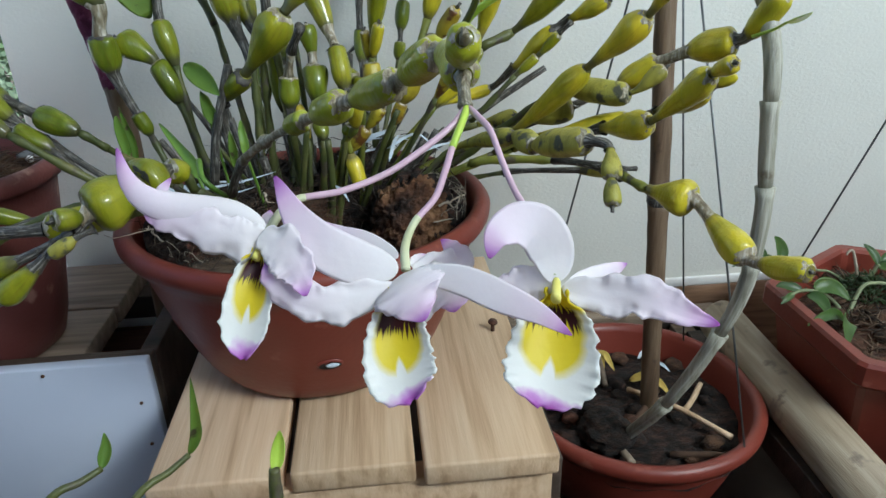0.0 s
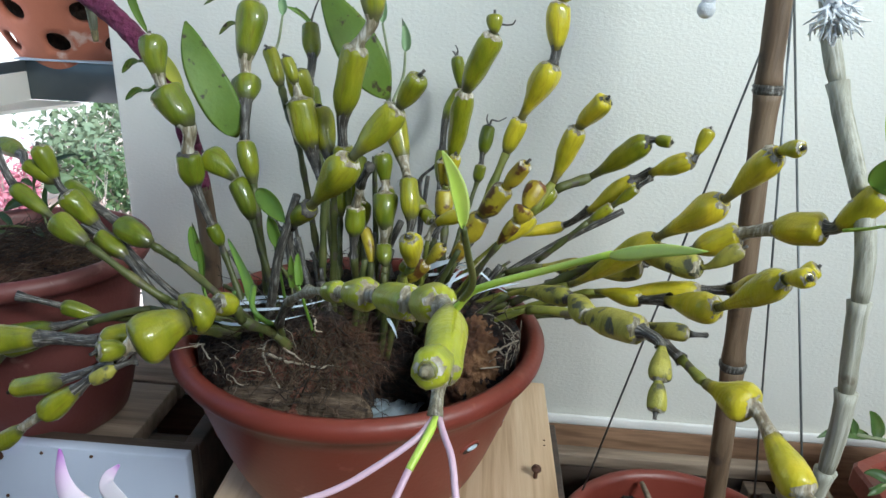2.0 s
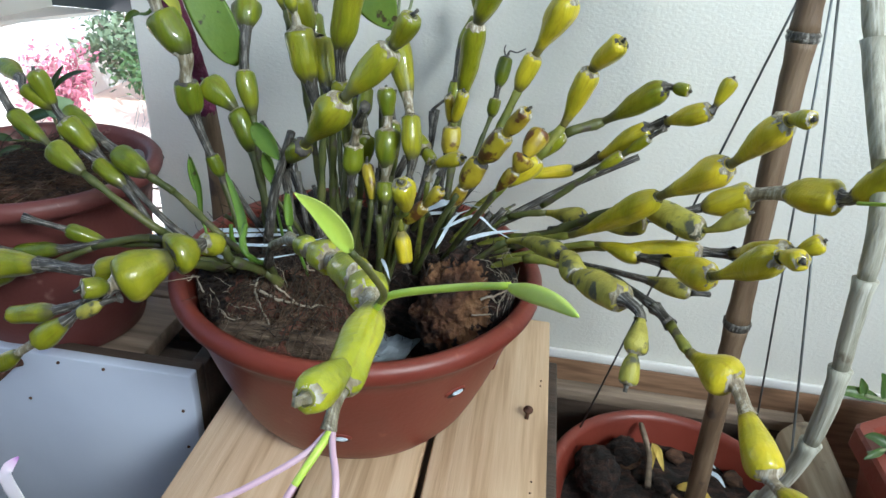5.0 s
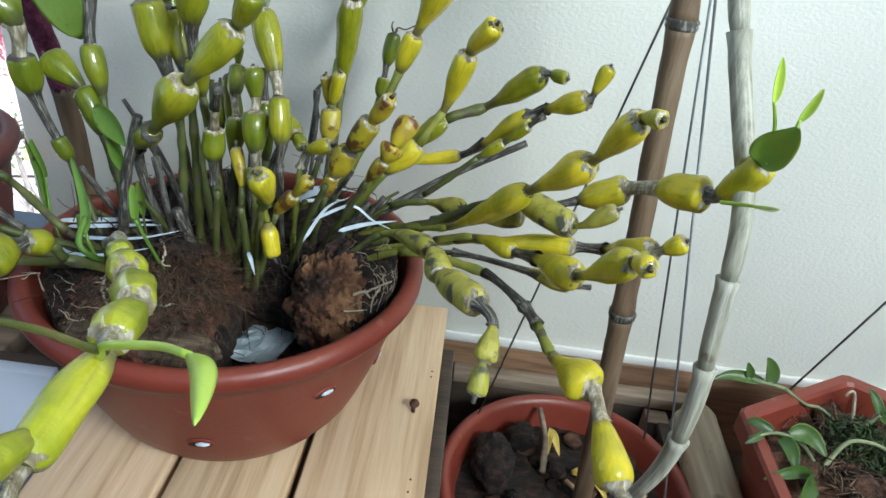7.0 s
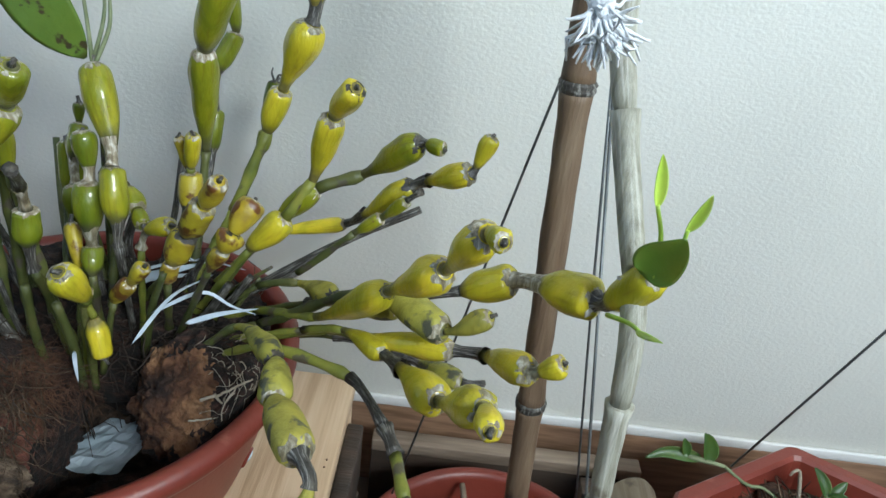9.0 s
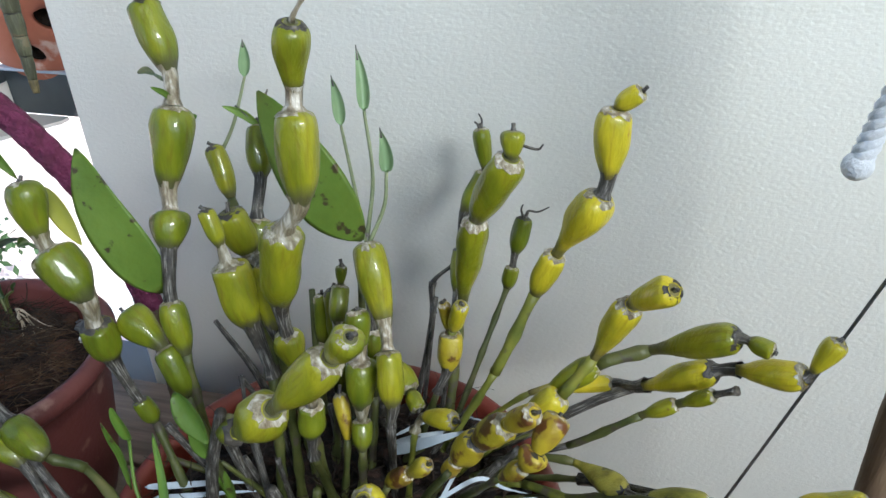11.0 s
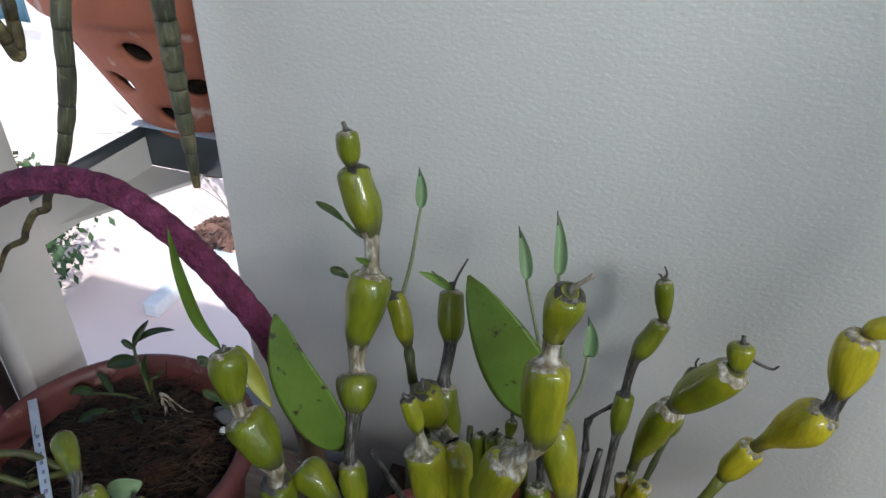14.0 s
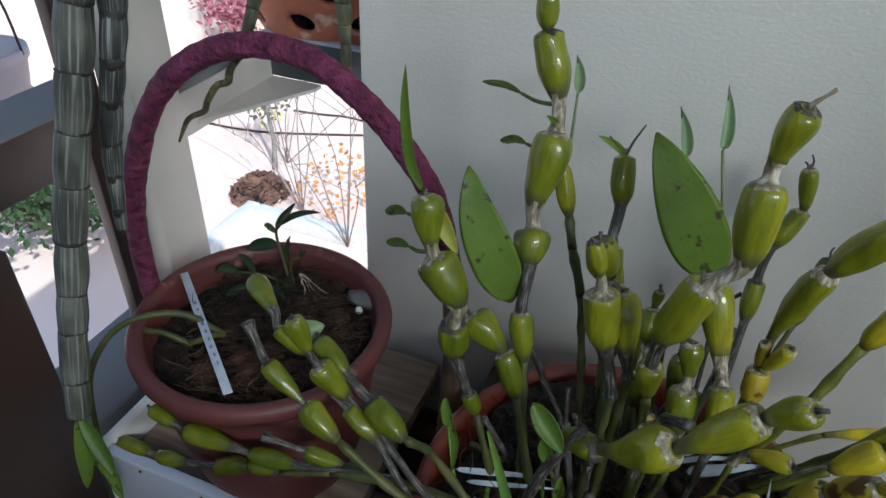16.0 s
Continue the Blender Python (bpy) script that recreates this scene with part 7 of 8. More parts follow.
for f in bm.faces:
    c = f.calc_center_median() - Vector((0.115, 1.440, 1.316))
    a, rad = math.atan2(c.y, c.x), math.hypot(c.x, c.y)
    for ha, hz in holes:
        da = (a - ha + math.pi) % (2 * math.pi) - math.pi
        if (da * rad / 0.0160) ** 2 + ((c.z - hz) / 0.0128) ** 2 < 1 and rad > 0.06 and c.z < 0.16:
            dead.append(f)
            break
bmesh.ops.delete(bm, geom=dead, context="FACES")
for v in bm.verts:
    if v.is_boundary:
        c = v.co - Vector((0.115, 1.440, 1.316))
        a, rad = math.atan2(c.y, c.x), math.hypot(c.x, c.y)
        for ha, hz in holes:
            da = (a - ha + math.pi) % (2 * math.pi) - math.pi
            q = math.hypot(da * rad / 0.0160, (c.z - hz) / 0.0128)
            if 0.3 < q < 1.7:
                na, nz = ha + da / q, hz + (c.z - hz) / q
                nr = rad + (nz - c.z) * 0.52
                v.co = Vector((0.115 + nr * math.cos(na), 1.440 + nr * math.sin(na), 1.316 + nz))
                break
o = part("shell", bm, M_ORANGE, clay)
so = o.modifiers.new("thickness", "SOLIDIFY")
so.thickness = 0.007
bm = bmesh.new()
lathe(bm, [(0.0, 0.010), (0.050, 0.010), (0.128, 0.165), (0.0, 0.180)], (0.115, 1.440, 1.316), 40, 0.05)
part("charcoal_fill", bm, M_SOIL, clay)

hang = thing("hanging_pot", (-0.33, 1.28, 1.20), "pale grey plastic pot hung on black wires outside the window", "flower pot")
bm = bmesh.new()
lathe(bm, [(0.0, 0.0), (0.036, 0.0), (0.040, 0.004), (0.055, 0.085), (0.059, 0.088), (0.059, 0.100), (0.055, 0.102), (0.050, 0.094), (0.036, 0.008), (0.0, 0.008)], (-0.33, 1.28, 1.20), 36)
part("bowl", bm, material("lilac_grey_plastic", [(0.3, (0.42, 0.40, 0.44)), (0.7, (0.52, 0.50, 0.54))], 12, 0.5, 0.1, 160), hang)
for k in range(3):
    az = 0.4 + 2.094 * k
    bm = bmesh.new()
    P = spline([(-0.33 + 0.058 * math.cos(az), 1.28 + 0.058 * math.sin(az), 1.295), (-0.33 + 0.05 * math.cos(az), 1.28 + 0.05 * math.sin(az), 1.37), (-0.33 + 0.02 * math.cos(az), 1.28 + 0.02 * math.sin(az), 1.44), (-0.33, 1.28, 1.47)], 4)
    tube(bm, P, [0.0018] * len(P), 6)
    part("wire", bm, M_DARKWOOD, hang)
bm = bmesh.new()
tube(bm, [(-0.33, 1.28, 1.468), (-0.33, 1.28, 2.0), (-0.33, 1.28, 2.85)], [0.0016] * 3, 6)
part("hook_wire", bm, M_DARKWOOD, hang)

# ---------------------------------------------------------------- outside, below the window
M_PAVE = material("pale_pink_paving", [(0.3, (0.88, 0.66, 0.56)), (0.7, (0.93, 0.75, 0.66))], 0.8, 0.85, 0.2, 30)
bm = bmesh.new()
box(bm, (-300, -300, -2.2), (300, 300, -1.6), 0.0)
tagged(part("ground", bm, M_PAVE), "pale pink paved yard below the window", "ground", kind="structure")
house = thing("house", (-8, 8.3, -1.6), "white rendered house across the yard with a blue window", "house")
M_RENDER = material("white_render", [(0.3, (0.74, 0.73, 0.70)), (0.7, (0.82, 0.81, 0.79))], 2, 0.7, 0.2, 40)
for nm, lo, hi, mt in (("wall", (-16, 7.6, -1.6), (-6.2, 8.0, 1.9), M_RENDER), ("wall", (-6.2, 7.6, -1.6), (-5.8, 13, 1.9), M_RENDER), ("plinth", (-16.1, 7.45, -1.6), (-5.75, 7.5999, -1.15), M_WHITE), ("roof", (-16.5, 7.2, 1.9), (-5.4, 13.4, 2.1), M_ORANGE)):
    bm = bmesh.new()
    box(bm, lo, hi, 0.01)
    part(nm, bm, mt, house)
M_BLUE = material("blue_curtained_glass", [(0.3, (0.03, 0.10, 0.17)), (0.7, (0.07, 0.20, 0.30))], 9, 0.2, 0.0, stretch=(3, 1, 0.2))
for x0 in (-8.6, -11.8):
    bm = bmesh.new()
    box(bm, (x0, 7.56, -0.75), (x0 + 1.5, 7.5995, 0.55), 0.0)
    w = part("window", bm, M_BLUE, house)
    for lo, hi in (((x0 - .08, 7.5, -.83), (x0 + 1.58, 7.5595, -.75)), ((x0 - .08, 7.5, .55), (x0 + 1.58, 7.5595, .63)), ((x0 - .08, 7.5, -.75), (x0, 7.5595, .55)), ((x0 + 1.5, 7.5, -.75), (x0 + 1.58, 7.5595, .55)), ((x0 + .72, 7.52, -.75), (x0 + .78, 7.5595, .55))):
        bm = bmesh.new()
        box(bm, lo, hi, 0.005)
        part("frame_bar", bm, M_WHITE, w)
bm = bmesh.new()
box(bm, (-22, 14.5, -1.6), (6, 14.9, 0.6), 0.01)
tagged(part("garden_wall", bm, M_ORANGE), "reddish garden wall far across the yard", "wall", kind="structure")


M_BUSH = material("shrub_leaves", [(0.3, (0.035, 0.07, 0.02)), (0.7, (0.077, 0.133, 0.04))], 3, 0.6, 0.0, rand=0.2)
M_TWIG = material("bare_twigs", [(0.3, (0.22, 0.17, 0.15)), (0.7, (0.38, 0.31, 0.28))], 20, 0.8, 0.2, 90)


def shrub(at, R, h, n, label, leaf=0.05, mat=None):
    o = thing("shrub", at, label, "shrub", "shrubs in the yard")
    A = Vector(at)
    bm = bmesh.new()
    tips = []
    for k in range(9):
        az = 6.28 * k / 9 + random.uniform(-.3, .3)
        e = A + Vector((math.cos(az) * R * random.uniform(.4, .9), math.sin(az) * R * random.uniform(.4, .9), h * random.uniform(.6, 1)))
        P = spline([A, A.lerp(e, .5) + Vector((0, 0, h * .12)), e], 4)
        tube(bm, P, [.022 * h * (1 - .8 * i / len(P)) for i in range(len(P))], 5)
        tips += P[3:]
    tagged(part("twig_tangle", bm, M_TWIG, o), kind="stuff")
    bm = bmesh.new()
    for k in range(n):
        c = random.choice(tips) + Vector((random.gauss(0, R * .16), random.gauss(0, R * .16), random.gauss(0, h * .10)))
        u = Vector((random.gauss(0, 1), random.gauss(0, 1), random.gauss(0, 1))).normalized()
        v = u.orthogonal().normalized()
        s = leaf * random.uniform(.6, 1.2)
        bm.faces.new([bm.verts.new(c + u * s), bm.verts.new(c + v * s * .45), bm.verts.new(c - u * s), bm.verts.new(c - v * s * .45)])
    tagged(part("leaves", bm, mat or M_BUSH, o), kind="stuff")
    return o


shrub((-3.75, 3.75, -1.6), 0.8, 0.75, 1500, "dark green leafy shrub in the yard")
shrub((-4.7, 4.2, -1.6), 0.8, 0.8, 1400, "dark green leafy shrub in the yard")
M_PINKBUSH = material("pink_flowering_shrub", [(0.3, (0.252, 0.055, 0.084)), (0.7, (0.372, 0.143, 0.168))], 3, 0.7, 0.0, rand=0.2)
M_PALEBUSH = material("pale_green_shrub", [(0.3, (0.08, 0.12, 0.066)), (0.7, (0.15, 0.19, 0.11))], 3, 0.7, 0.0, rand=0.2)
shrub((-5.0, 9.6, -1.6), 0.9, 1.3, 1500, "pale green leafy shrub in the yard", .07, M_PALEBUSH)
shrub((-3.9, 8.6, -1.6), 0.8, 1.0, 1300, "dark green leafy shrub in the yard", .06)
shrub((-5.3, 8.2, -1.6), 0.6, 0.9, 900, "pink flowering shrub in the yard", .05, M_PINKBUSH)
shrub((-4.4, 11.0, -1.6), 1.0, 1.8, 1500, "pale green leafy shrub in the yard", .09, M_PALEBUSH)
shrub((-9.5, 13.0, -1.6), 1.6, 2.2, 1600, "dark green leafy shrub by the garden wall", .11)
shrub((-6.0, 12.5, -1.6), 1.6, 2.0, 1600, "dark green leafy shrub by the garden wall", .11)
shrub((-12.5, 12.0, -1.6), 1.6, 2.6, 1600, "dark green leafy shrub by the garden wall", .11)
for k, (x, y) in enumerate(((-2.3, 4.9), (-1.7, 4.6), (-2.9, 5.6))):
    o = thing("bare_sapling", (x, y, -1.6), "leafless sapling with thin pale branches in the yard", "sapling", "bare saplings")
    A = Vector((x, y, -1.6))
    for j in range(6):
        e = A + Vector((random.gauss(0, .5), random.gauss(0, .4), random.uniform(.7, 1.7)))
        m = A.lerp(e, .5) + Vector((random.gauss(0, .06), 0, .15))
        bm = bmesh.new()
        tube(bm, spline([A, m, e], 4), [.0065 * (1 - .09 * i) for i in range(9)], 5)
        for i in range(3):
            f = m.lerp(e, random.random())
            g = f + Vector((random.gauss(0, .25), random.gauss(0, .2), random.uniform(.05, .35)))
            tube(bm, [f, f.lerp(g, .5) + Vector((0, 0, .02)), g], [.0035, .003, .0015], 4)
        part("branch", bm, M_TWIG, o)

# heap of dead leaves and orange flowers below the window, and a white kerb
M_HEAP = material("dead_leaf_heap", [(0.3, (0.10, 0.055, 0.045)), (0.7, (0.26, 0.14, 0.10))], 9, 0.9, 0.2, 60)
M_FLOWERHEAD = material("orange_blooms", [(0.3, (0.62, 0.22, 0.06)), (0.7, (0.75, 0.42, 0.14))], 9, 0.8, 0.0)
for nm, lab, at, R, n, mt, sz in (("leaf_heap", "heap of brown dead leaves on the paving", (-2.8, 5.0, -1.6), .26, 380, M_HEAP, .05), ("orange_flowers", "patch of small orange flowers in the yard", (-2.15, 5.3, -1.6), .42, 170, M_FLOWERHEAD, .03)):
    bm = bmesh.new()
    for k in range(n):
        az, r = random.random() * 6.28, R * math.sqrt(random.random())
        c = Vector(at) + Vector((r * math.cos(az), r * math.sin(az), 0.02 + (0.16 if mt is M_HEAP else random.uniform(.1, .5)) * (1 - (r / R) ** 2)))
        u = Vector((random.gauss(0, 1), random.gauss(0, 1), random.gauss(0, .6))).normalized()
        v = u.orthogonal().normalized()
        bm.faces.new([bm.verts.new(c + u * sz), bm.verts.new(c + v * sz * .6), bm.verts.new(c - u * sz), bm.verts.new(c - v * sz * .6)])
    tagged(part(nm, bm, mt), lab, "leaves" if mt is M_HEAP else "flowers", kind="stuff")
bm = bmesh.new()
box(bm, (-2.60, 4.60, -1.6), (-1.2, 4.72, -1.48), 0.01)
box(bm, (-2.72, 3.9, -1.6), (-2.60, 4.72, -1.48), 0.01)
tagged(part("kerb", bm, M_WHITE), "white painted kerb in the yard", "kerb", kind="structure")

# shoots of another plant that stand in front, low down
for k, (stem, leaf, w) in enumerate((([(0.5530, 0.60, 1.245), (0.5655, 0.610, 1.2624), (0.5729, 0.617, 1.2642), (0.5777, 0.621, 1.2662)], [(0.5777, 0.621, 1.2662), (0.5803, 0.6215, 1.272), (0.5811, 0.622, 1.278), (0.5815, 0.624, 1.290)], .0016),
                                     ([(0.5400, 0.595, 1.262), (0.5508, 0.600, 1.2744), (0.5561, 0.604, 1.2748), (0.5603, 0.608, 1.2752)], [(0.5603, 0.608, 1.2752), (0.5610, 0.6095, 1.2778), (0.5614, 0.611, 1.280), (0.5614, 0.612, 1.2835)], .0016),
                                     ([(0.6030, 0.600, 1.235), (0.6022, 0.610, 1.2570), (0.6022, 0.611, 1.262), (0.6024, 0.612, 1.2662)], [(0.6024, 0.612, 1.2650), (0.6030, 0.614, 1.268), (0.6038, 0.616, 1.272), (0.6044, 0.617, 1.2752)], .0020))):
    o = thing("front_shoot", stem[0], "thin green orchid shoot tip rising in front of the crate", "orchid shoot", "shoots in front")
    stalk(stem, 0.0012 if k < 2 else 0.0022, M_STEM, o)
    blade("leaf", leaf, w, (0.3, -0.8, 0.4), M_LEAF if k < 2 else M_NEWLEAF, o, fold=0.7, n=5)

# broad pale strips over the roots
for pts, hw in (([(0.6074, 1.0348, 1.232), (0.6315, 1.0411, 1.24), (0.6564, 1.0508, 1.246)], 0.0040), ([(0.6633, 0.9938, 1.236), (0.6825, 1.0026, 1.24), (0.7056, 1.011, 1.242)], 0.0020)):
    blade("plastic_tie", [Vector(p) for p in pts], hw, (0, -0.5, 0.9), M_PLASTIC, orchid, fold=0.15, shape=0.5, n=8, label="white strip across the root mass")
# grained husk shell along the bottom of the front block, and fibres combed over its face
M_SHELL = material("grained_husk_shell", [(0.32, (0.0263, 0.0165, 0.0105)), (0.5, (0.0900, 0.0600, 0.0375)), (0.68, (0.1950, 0.1425, 0.0938))], 60, 0.9, 0.9, 300, stretch=(0.3, 3, 3), bump_dist=0.004)
for at, size, tip in (((0.558, 0.911, 1.176), (0.040, 0.013, 0.016), 4), ((0.520, 0.905, 1.184), (0.030, 0.010, 0.012), -8)):
    bm = bmesh.new()
    bmesh.ops.create_icosphere(bm, subdivisions=5, radius=1.0)
    tw = Matrix.Rotation(radians(tip), 3, "Y")
    for v in bm.verts:
        n = v.co.copy()
        q = max(abs(n.x), abs(n.y), abs(n.z)) ** -0.4
        f = q * (1 + 0.16 * noise.noise(n * 2.5 + Vector((tip, 0, 0))) + 0.10 * noise.noise(Vector((n.x * 3, n.y * 14, n.z * 14 + tip))) + 0.05 * noise.noise(Vector((n.x * 6, n.y * 30, n.z * 30))))
        v.co = keep_in(tw @ Vector((n.x * size[0], n.y * size[1], n.z * size[2])) * f + Vector(at))
    part("husk_shell", bm, M_SHELL, orchid, "grained brown piece of coconut shell")
# (material, count, x range, way, its scatter, length): reddish fringe over the sawn edge, tan hair on the face, matted roots at the brim
for lab, mt, count, xs, ys, way, loose, long in (("reddish fringe of coconut fibre", M_REDFIBRE, 620, (0.553, 0.592), (0.935, 0.995), (0.55, -0.35, -0.7), 0.45, 0.030), ("tan hairs on the husk face", M_TANFIBRE, 380, (0.500, 0.590), (0.900, 0.935), (0.9, -0.15, -0.35), 0.35, 0.030),
                                                 ("matted brown roots at the brim", M_DARKFIBRE, 420, (0.452, 0.520), (0.900, 0.965), (0.1, -0.5, -0.6), 0.8, 0.034), ("dark hair in the hollow", M_REDFIBRE, 120, (0.585, 0.592), (0.935, 1.0), (0.25, -0.1, -1.0), 0.35, 0.035)):
    bm = bmesh.new()
    for k in range(count):
        x, y = random.uniform(*xs), random.uniform(*ys)
        P, R = strand((x, y, mound(x, y) + random.uniform(-0.001, 0.003)), [w + random.gauss(0, loose) for w in way], long * random.uniform(.5, 1.2), random.uniform(.00014, .00030), 0.08, 7, 0.42)
        P = [keep_in(Vector((p.x, p.y, max(p.z, mound(p.x, p.y) if p.x < 0.588 else p.z)))) for p in P]
        tube(bm, P, R, 4)
    tagged(part("fibre_mat", bm, mt, orchid, lab), kind="stuff")
# pale aerial roots
for pts, r in (([(0.5195, 0.9255, 1.217), (0.5216, 0.9165, 1.212), (0.5289, 0.9080, 1.206), (0.5369, 0.9005, 1.197)], 0.0010), ([(0.5226, 0.9175, 1.214), (0.5364, 0.9135, 1.212), (0.5501, 0.9130, 1.210), (0.5627, 0.9155, 1.207), (0.5716, 0.9212, 1.206), (0.5839, 0.9255, 1.199)], 0.0012),
               ([(0.5336, 0.9214, 1.218), (0.5447, 0.9170, 1.214), (0.5522, 0.9145, 1.210)], 0.0009), ([(0.541, 0.966, 1.226), (0.5507, 0.951, 1.226), (0.5529, 0.940, 1.224), (0.5582, 0.941, 1.222)], 0.0011),
               ([(0.683, 0.962, 1.203), (0.688, 0.964, 1.2045), (0.692, 0.968, 1.203), (0.6964, 0.971, 1.205), (0.7022, 0.979, 1.204), (0.7066, 0.988, 1.202)], 0.0011), ([(0.6773, 0.954, 1.193), (0.6883, 0.957, 1.1935), (0.6936, 0.960, 1.193)], 0.0007), ([(0.690, 0.967, 1.205), (0.695, 0.966, 1.200), (0.700, 0.972, 1.203)], 0.0008)):
    bm = bmesh.new()
    P = spline([keep_in(Vector(p)) for p in pts], 6)
    P = [p + Vector((noise.noise(p * 300), noise.noise(p * 300 + Vector((7, 0, 0))), noise.noise(p * 300 + Vector((0, 7, 0))))) * 0.0012 for p in P]
    tube(bm, P, [r * (1 - 0.5 * i / len(P)) for i in range(len(P))], 7, wob=0.2)
    part("root", bm, M_ROOT, orchid, "pale aerial root")
for k in range(26):
    x, y = random.uniform(0.470, 0.58), random.uniform(0.890, 0.930)
    P, R = strand((x, y, mound(x, y) + 0.002), (random.gauss(0, 1), random.gauss(-.5, .6), random.gauss(0, .3)), random.uniform(.015, .04), random.uniform(.0003, .0006), 0.08, 9, 0.5)
    bm = bmesh.new()
    tube(bm, spline(P, 3), [R[min(i // 3, len(R) - 1)] for i in range(3 * (len(P) - 1) + 1)], 6)
    part("root", bm, M_ROOT if k % 3 == 0 else M_DARKFIBRE, orchid)

# more pale strips, grassy shoots and odd leaves low in the clump
# these strips are added for the pale glint of an inner pot's rim
for pts, hw in (([(0.4565, 0.9805, 1.222), (0.4781, 0.9867, 1.222), (0.5037, 0.9947, 1.222), (0.5245, 0.9987, 1.222)], 0.0022), ([(0.4668, 0.9741, 1.222), (0.4886, 0.9805, 1.222), (0.5101, 0.9877, 1.222), (0.5318, 0.9941, 1.222)], 0.0018), ([(0.6012, 1.0491, 1.222), (0.6183, 1.0596, 1.222), (0.6377, 1.068, 1.222), (0.6533, 1.0715, 1.222)], 0.0020)):
    blade("plastic_tie", [Vector(p) for p in pts], hw, (0, -0.5, 0.9), M_PLASTIC, orchid, fold=0.15, shape=0.5, n=8, label="white strip across the root mass")
M_SPOON = material("fresh_green_spoon_leaf", [(0.3, (0.0975, 0.1872, 0.0210)), (0.7, (0.1500, 0.2592, 0.0385))], 30, 0.42, 0.12, 300, rand=0.12, through_light=0.15)
for stem, pts, hw in (
    ([(0.470, 0.965, 1.205), (0.458, 0.972, 1.228), (0.445, 0.992, 1.250)], [(0.445, 0.992, 1.250), (0.444, 0.991, 1.262), (0.443, 0.990, 1.272), (0.443, 0.989, 1.281)], 0.0042),
    ([(0.515, 0.935, 1.215), (0.514, 0.925, 1.240), (0.512, 0.926, 1.249)], [(0.512, 0.926, 1.249), (0.505, 0.941, 1.256), (0.493, 0.959, 1.263), (0.476, 0.980, 1.276)], 0.0040),
    ([(0.552, 0.950, 1.205), (0.549, 0.935, 1.240), (0.546, 0.927, 1.264)], [(0.546, 0.927, 1.264), (0.546, 0.928, 1.272), (0.545, 0.930, 1.280), (0.545, 0.931, 1.287)], 0.0030),
    ([(0.520, 0.985, 1.205), (0.518, 0.975, 1.250), (0.515, 0.972, 1.280)], [(0.515, 0.972, 1.280), (0.515, 0.972, 1.286), (0.515, 0.972, 1.292), (0.514, 0.971, 1.298)], 0.0042)):
    stalk(stem, 0.0013, M_SPOON, orchid, "petiole", 0.8)
    blade("young_leaf", [Vector(p) for p in pts], hw, (0.1, -0.9, 0.3), M_SPOON, orchid, fold=0.45, shape=0.6, n=7, point=0.5)
stalk([(0.5145, 0.925, 1.262), (0.520, 0.905, 1.256), (0.527, 0.905, 1.247), (0.532, 0.917, 1.237)], 0.0020, M_SPOON, orchid, "young_shoot", 0.9)
# dead sheaths and stubs between the canes
for k in range(22):
    x, y = random.uniform(0.485, 0.665), random.uniform(1.0, 1.085)
    h = random.uniform(0.03, 0.085)
    if x > 0.58 and y < 1.035:
        y += 0.04
    lean = Vector(((x - 0.577) * 0.5 + random.gauss(0, .008), random.gauss(0, .012), h))
    a = Vector((x, y, mound(x, y) - 0.012))
    stalk([a, a + lean * 0.5 + Vector((random.gauss(0, .003), 0, 0)), a + lean], random.uniform(.0022, .0040), M_DRY if k % 3 else M_STEM, orchid, "dry_stub", random.uniform(.5, 1.0))
blade("leaf", [Vector(p) for p in [(0.3378, 0.976, 1.3082), (0.3428, 0.9777, 1.3117), (0.3479, 0.9814, 1.3142), (0.354, 0.987, 1.3154)]], 0.0085, (0.25, -0.85, 0.45), M_PALELEAF, orchid, fold=0.3, shape=0.8, n=6, label="small round pale green leaf")
M_YELLOWLEAF = material("yellowing_leaf", [(0.3, (0.24, 0.26, 0.03)), (0.7, (0.38, 0.36, 0.05))], 40, 0.45, 0.12, 300, spots=(0.25, 0.14, 0.03), spot_scale=80)
blade("leaf", [Vector(p) for p in [(0.4108, 1.0257, 1.4108), (0.4194, 1.0217, 1.4012), (0.4283, 1.0176, 1.3914), (0.4365, 1.0137, 1.3822)]], 0.0058, (0.35, -0.9, 0.2), M_YELLOWLEAF, orchid, fold=0.4, n=6, label="yellowing narrow leaf")
for pts in ([(0.637, 1.182, 1.404), (0.6375, 1.183, 1.411), (0.635, 1.183, 1.416)], [(0.637, 1.182, 1.404), (0.634, 1.182, 1.409), (0.632, 1.182, 1.410)], [(0.670, 1.077, 1.443), (0.678, 1.074, 1.440), (0.6855, 1.070, 1.4405), (0.688, 1.069, 1.444)],
            [(0.673, 1.177, 1.339), (0.675, 1.178, 1.346), (0.682, 1.180, 1.345), (0.690, 1.182, 1.349)], [(0.673, 1.177, 1.339), (0.670, 1.176, 1.347), (0.671, 1.176, 1.352)],
            [(0.517, 1.088, 1.432), (0.520, 1.089, 1.443), (0.525, 1.090, 1.455)], [(0.516, 1.088, 1.432), (0.511, 1.086, 1.440), (0.506, 1.084, 1.446)]):
    stalk(pts, 0.0011, M_DRY, orchid, "dry_twig", 0.5)
blade("young_leaf", [(0.518, 1.087, 1.433), (0.512, 1.085, 1.439), (0.506, 1.083, 1.443), (0.499, 1.081, 1.446)], 0.0026, (0.3, -0.8, 0.5), M_MIDLEAF, orchid, fold=0.6, n=5)

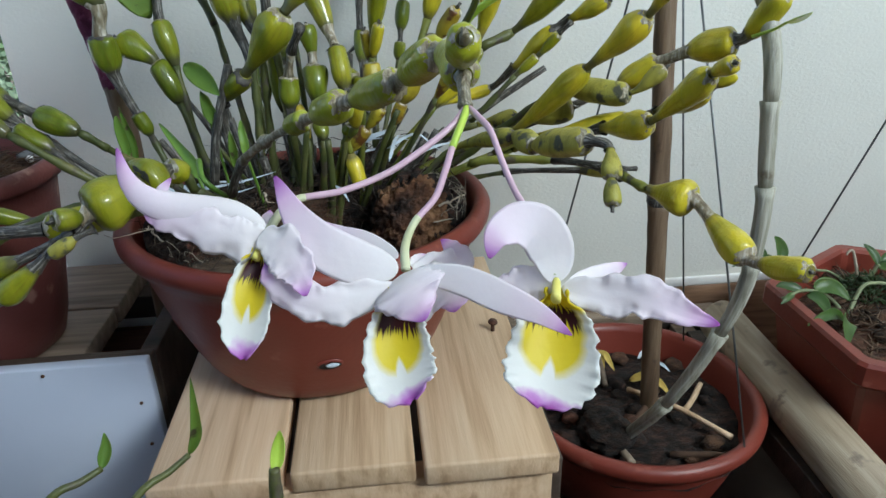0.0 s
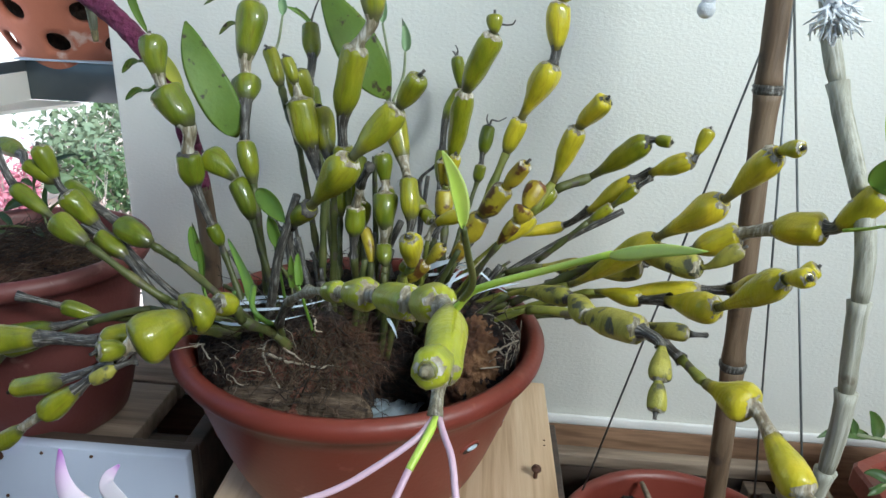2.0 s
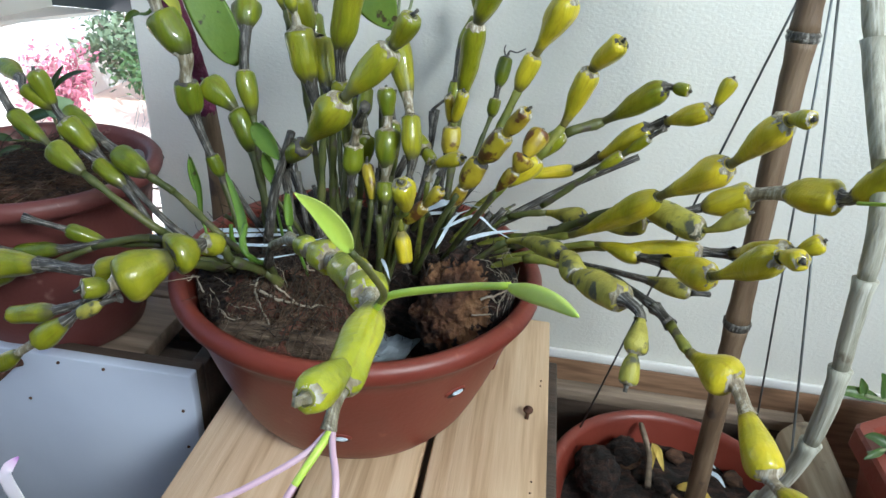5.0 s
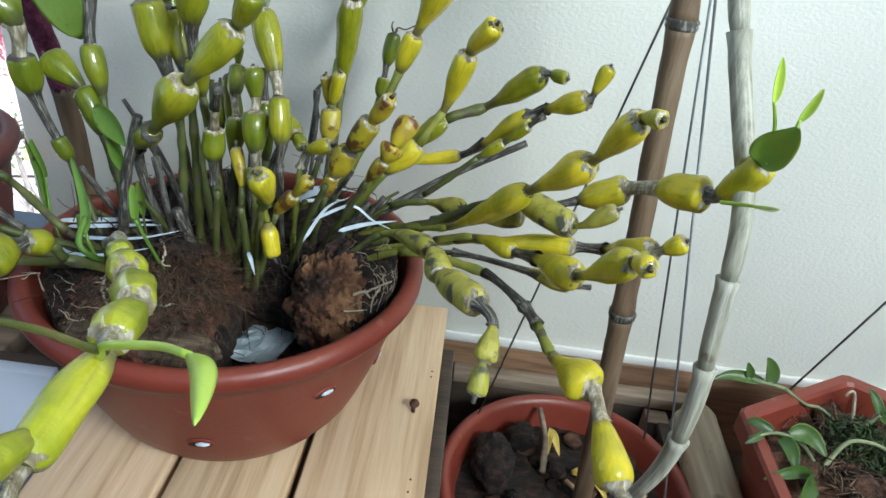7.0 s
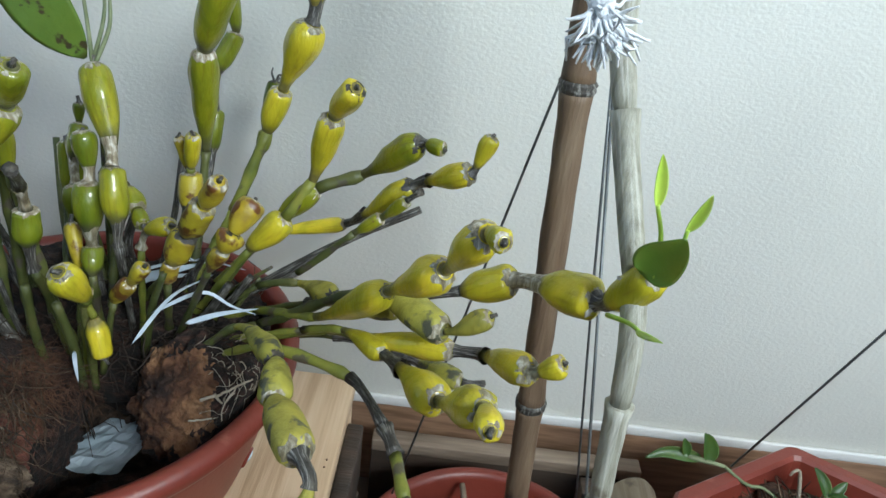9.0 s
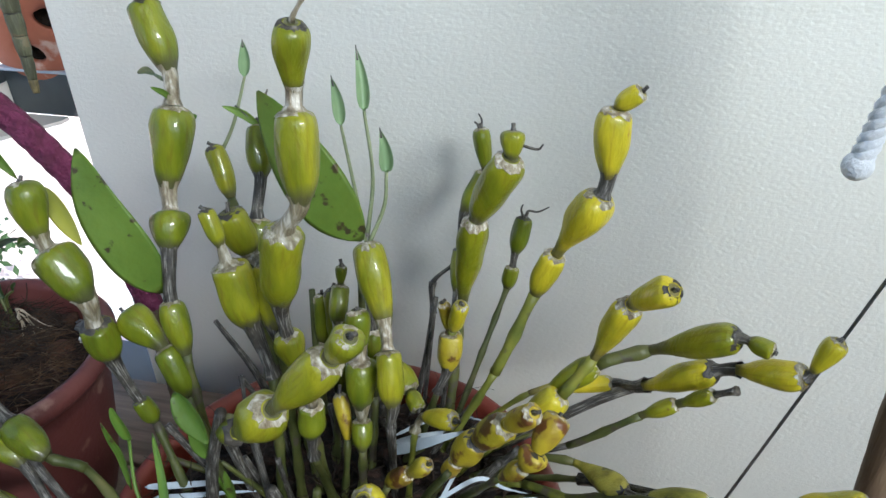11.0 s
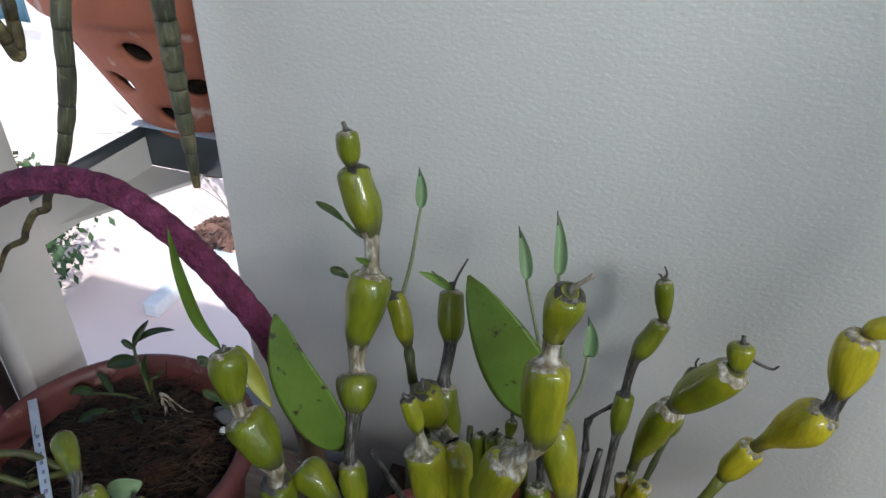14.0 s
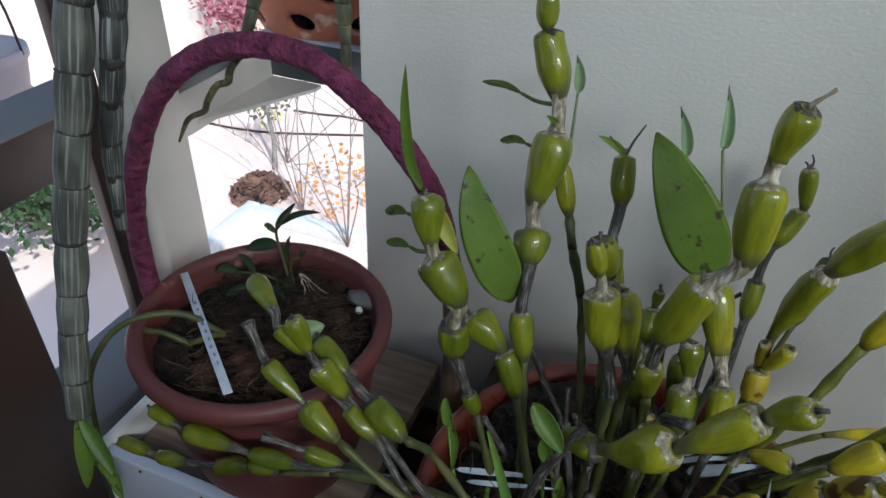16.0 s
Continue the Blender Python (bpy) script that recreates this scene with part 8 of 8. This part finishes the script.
# cables lying in the yard and a young tree in bloom
for pts in ([(-4.252, 5.974, -1.588), (-3.765, 6.0, -1.588), (-3.284, 6.118, -1.588), (-2.462, 6.463, -1.588)], [(-3.479, 6.656, -1.588), (-3.146, 6.705, -1.588), (-2.895, 6.765, -1.588), (-2.612, 6.76, -1.588)]):
    o = thing("cable", pts[0], "dark cable lying across the pale paving", "cable", "cables in the yard")
    bm = bmesh.new()
    P = spline([Vector(p) for p in pts], 8)
    tube(bm, P, [0.012] * len(P), 6)
    part("run", bm, M_DARKWOOD, o)
tree = thing("young_tree", (-2.938, 5.444, -1.6), "slim young tree with a few yellow blooms in the yard", "tree")
A, B = Vector((-2.938, 5.444, -1.6)), Vector((-3.229, 5.827, -0.963))
bm = bmesh.new()
P = spline([A, A.lerp(B, .35) + Vector((.03, 0, 0)), A.lerp(B, .7), B], 5)
tube(bm, P, [.030 * (1 - .7 * i / len(P)) for i in range(len(P))], 7, wob=.2)
for k in range(9):
    f = A.lerp(B, random.uniform(.5, 1))
    g = f + Vector((random.gauss(0, .16), random.gauss(0, .16), random.uniform(.05, .22)))
    tube(bm, [f, f.lerp(g, .5), g], [.008, .006, .003], 5)
part("trunk", bm, material("grey_brown_bark", [(0.3, (0.20, 0.17, 0.15)), (0.7, (0.36, 0.32, 0.28))], 14, 0.85, 0.4, 60), tree)
for nm, count, mt in (("leaves", 120, M_PALEBUSH), ("blooms", 46, material("yellow_blooms", [(0.3, (0.62, 0.50, 0.10)), (0.7, (0.78, 0.66, 0.22))], 9, 0.7, 0.0))):
    bm = bmesh.new()
    for k in range(count):
        c = A.lerp(B, random.uniform(.62, 1.02)) + Vector((random.gauss(0, .11), random.gauss(0, .11), random.gauss(.03, .08)))
        u = Vector((random.gauss(0, 1), random.gauss(0, 1), random.gauss(0, 1))).normalized()
        v = u.orthogonal().normalized()
        w = random.uniform(.018, .036)
        bm.faces.new([bm.verts.new(c + u * w), bm.verts.new(c + v * w * .55), bm.verts.new(c - u * w), bm.verts.new(c - v * w * .55)])
    tagged(part(nm, bm, mt, tree), kind="stuff")
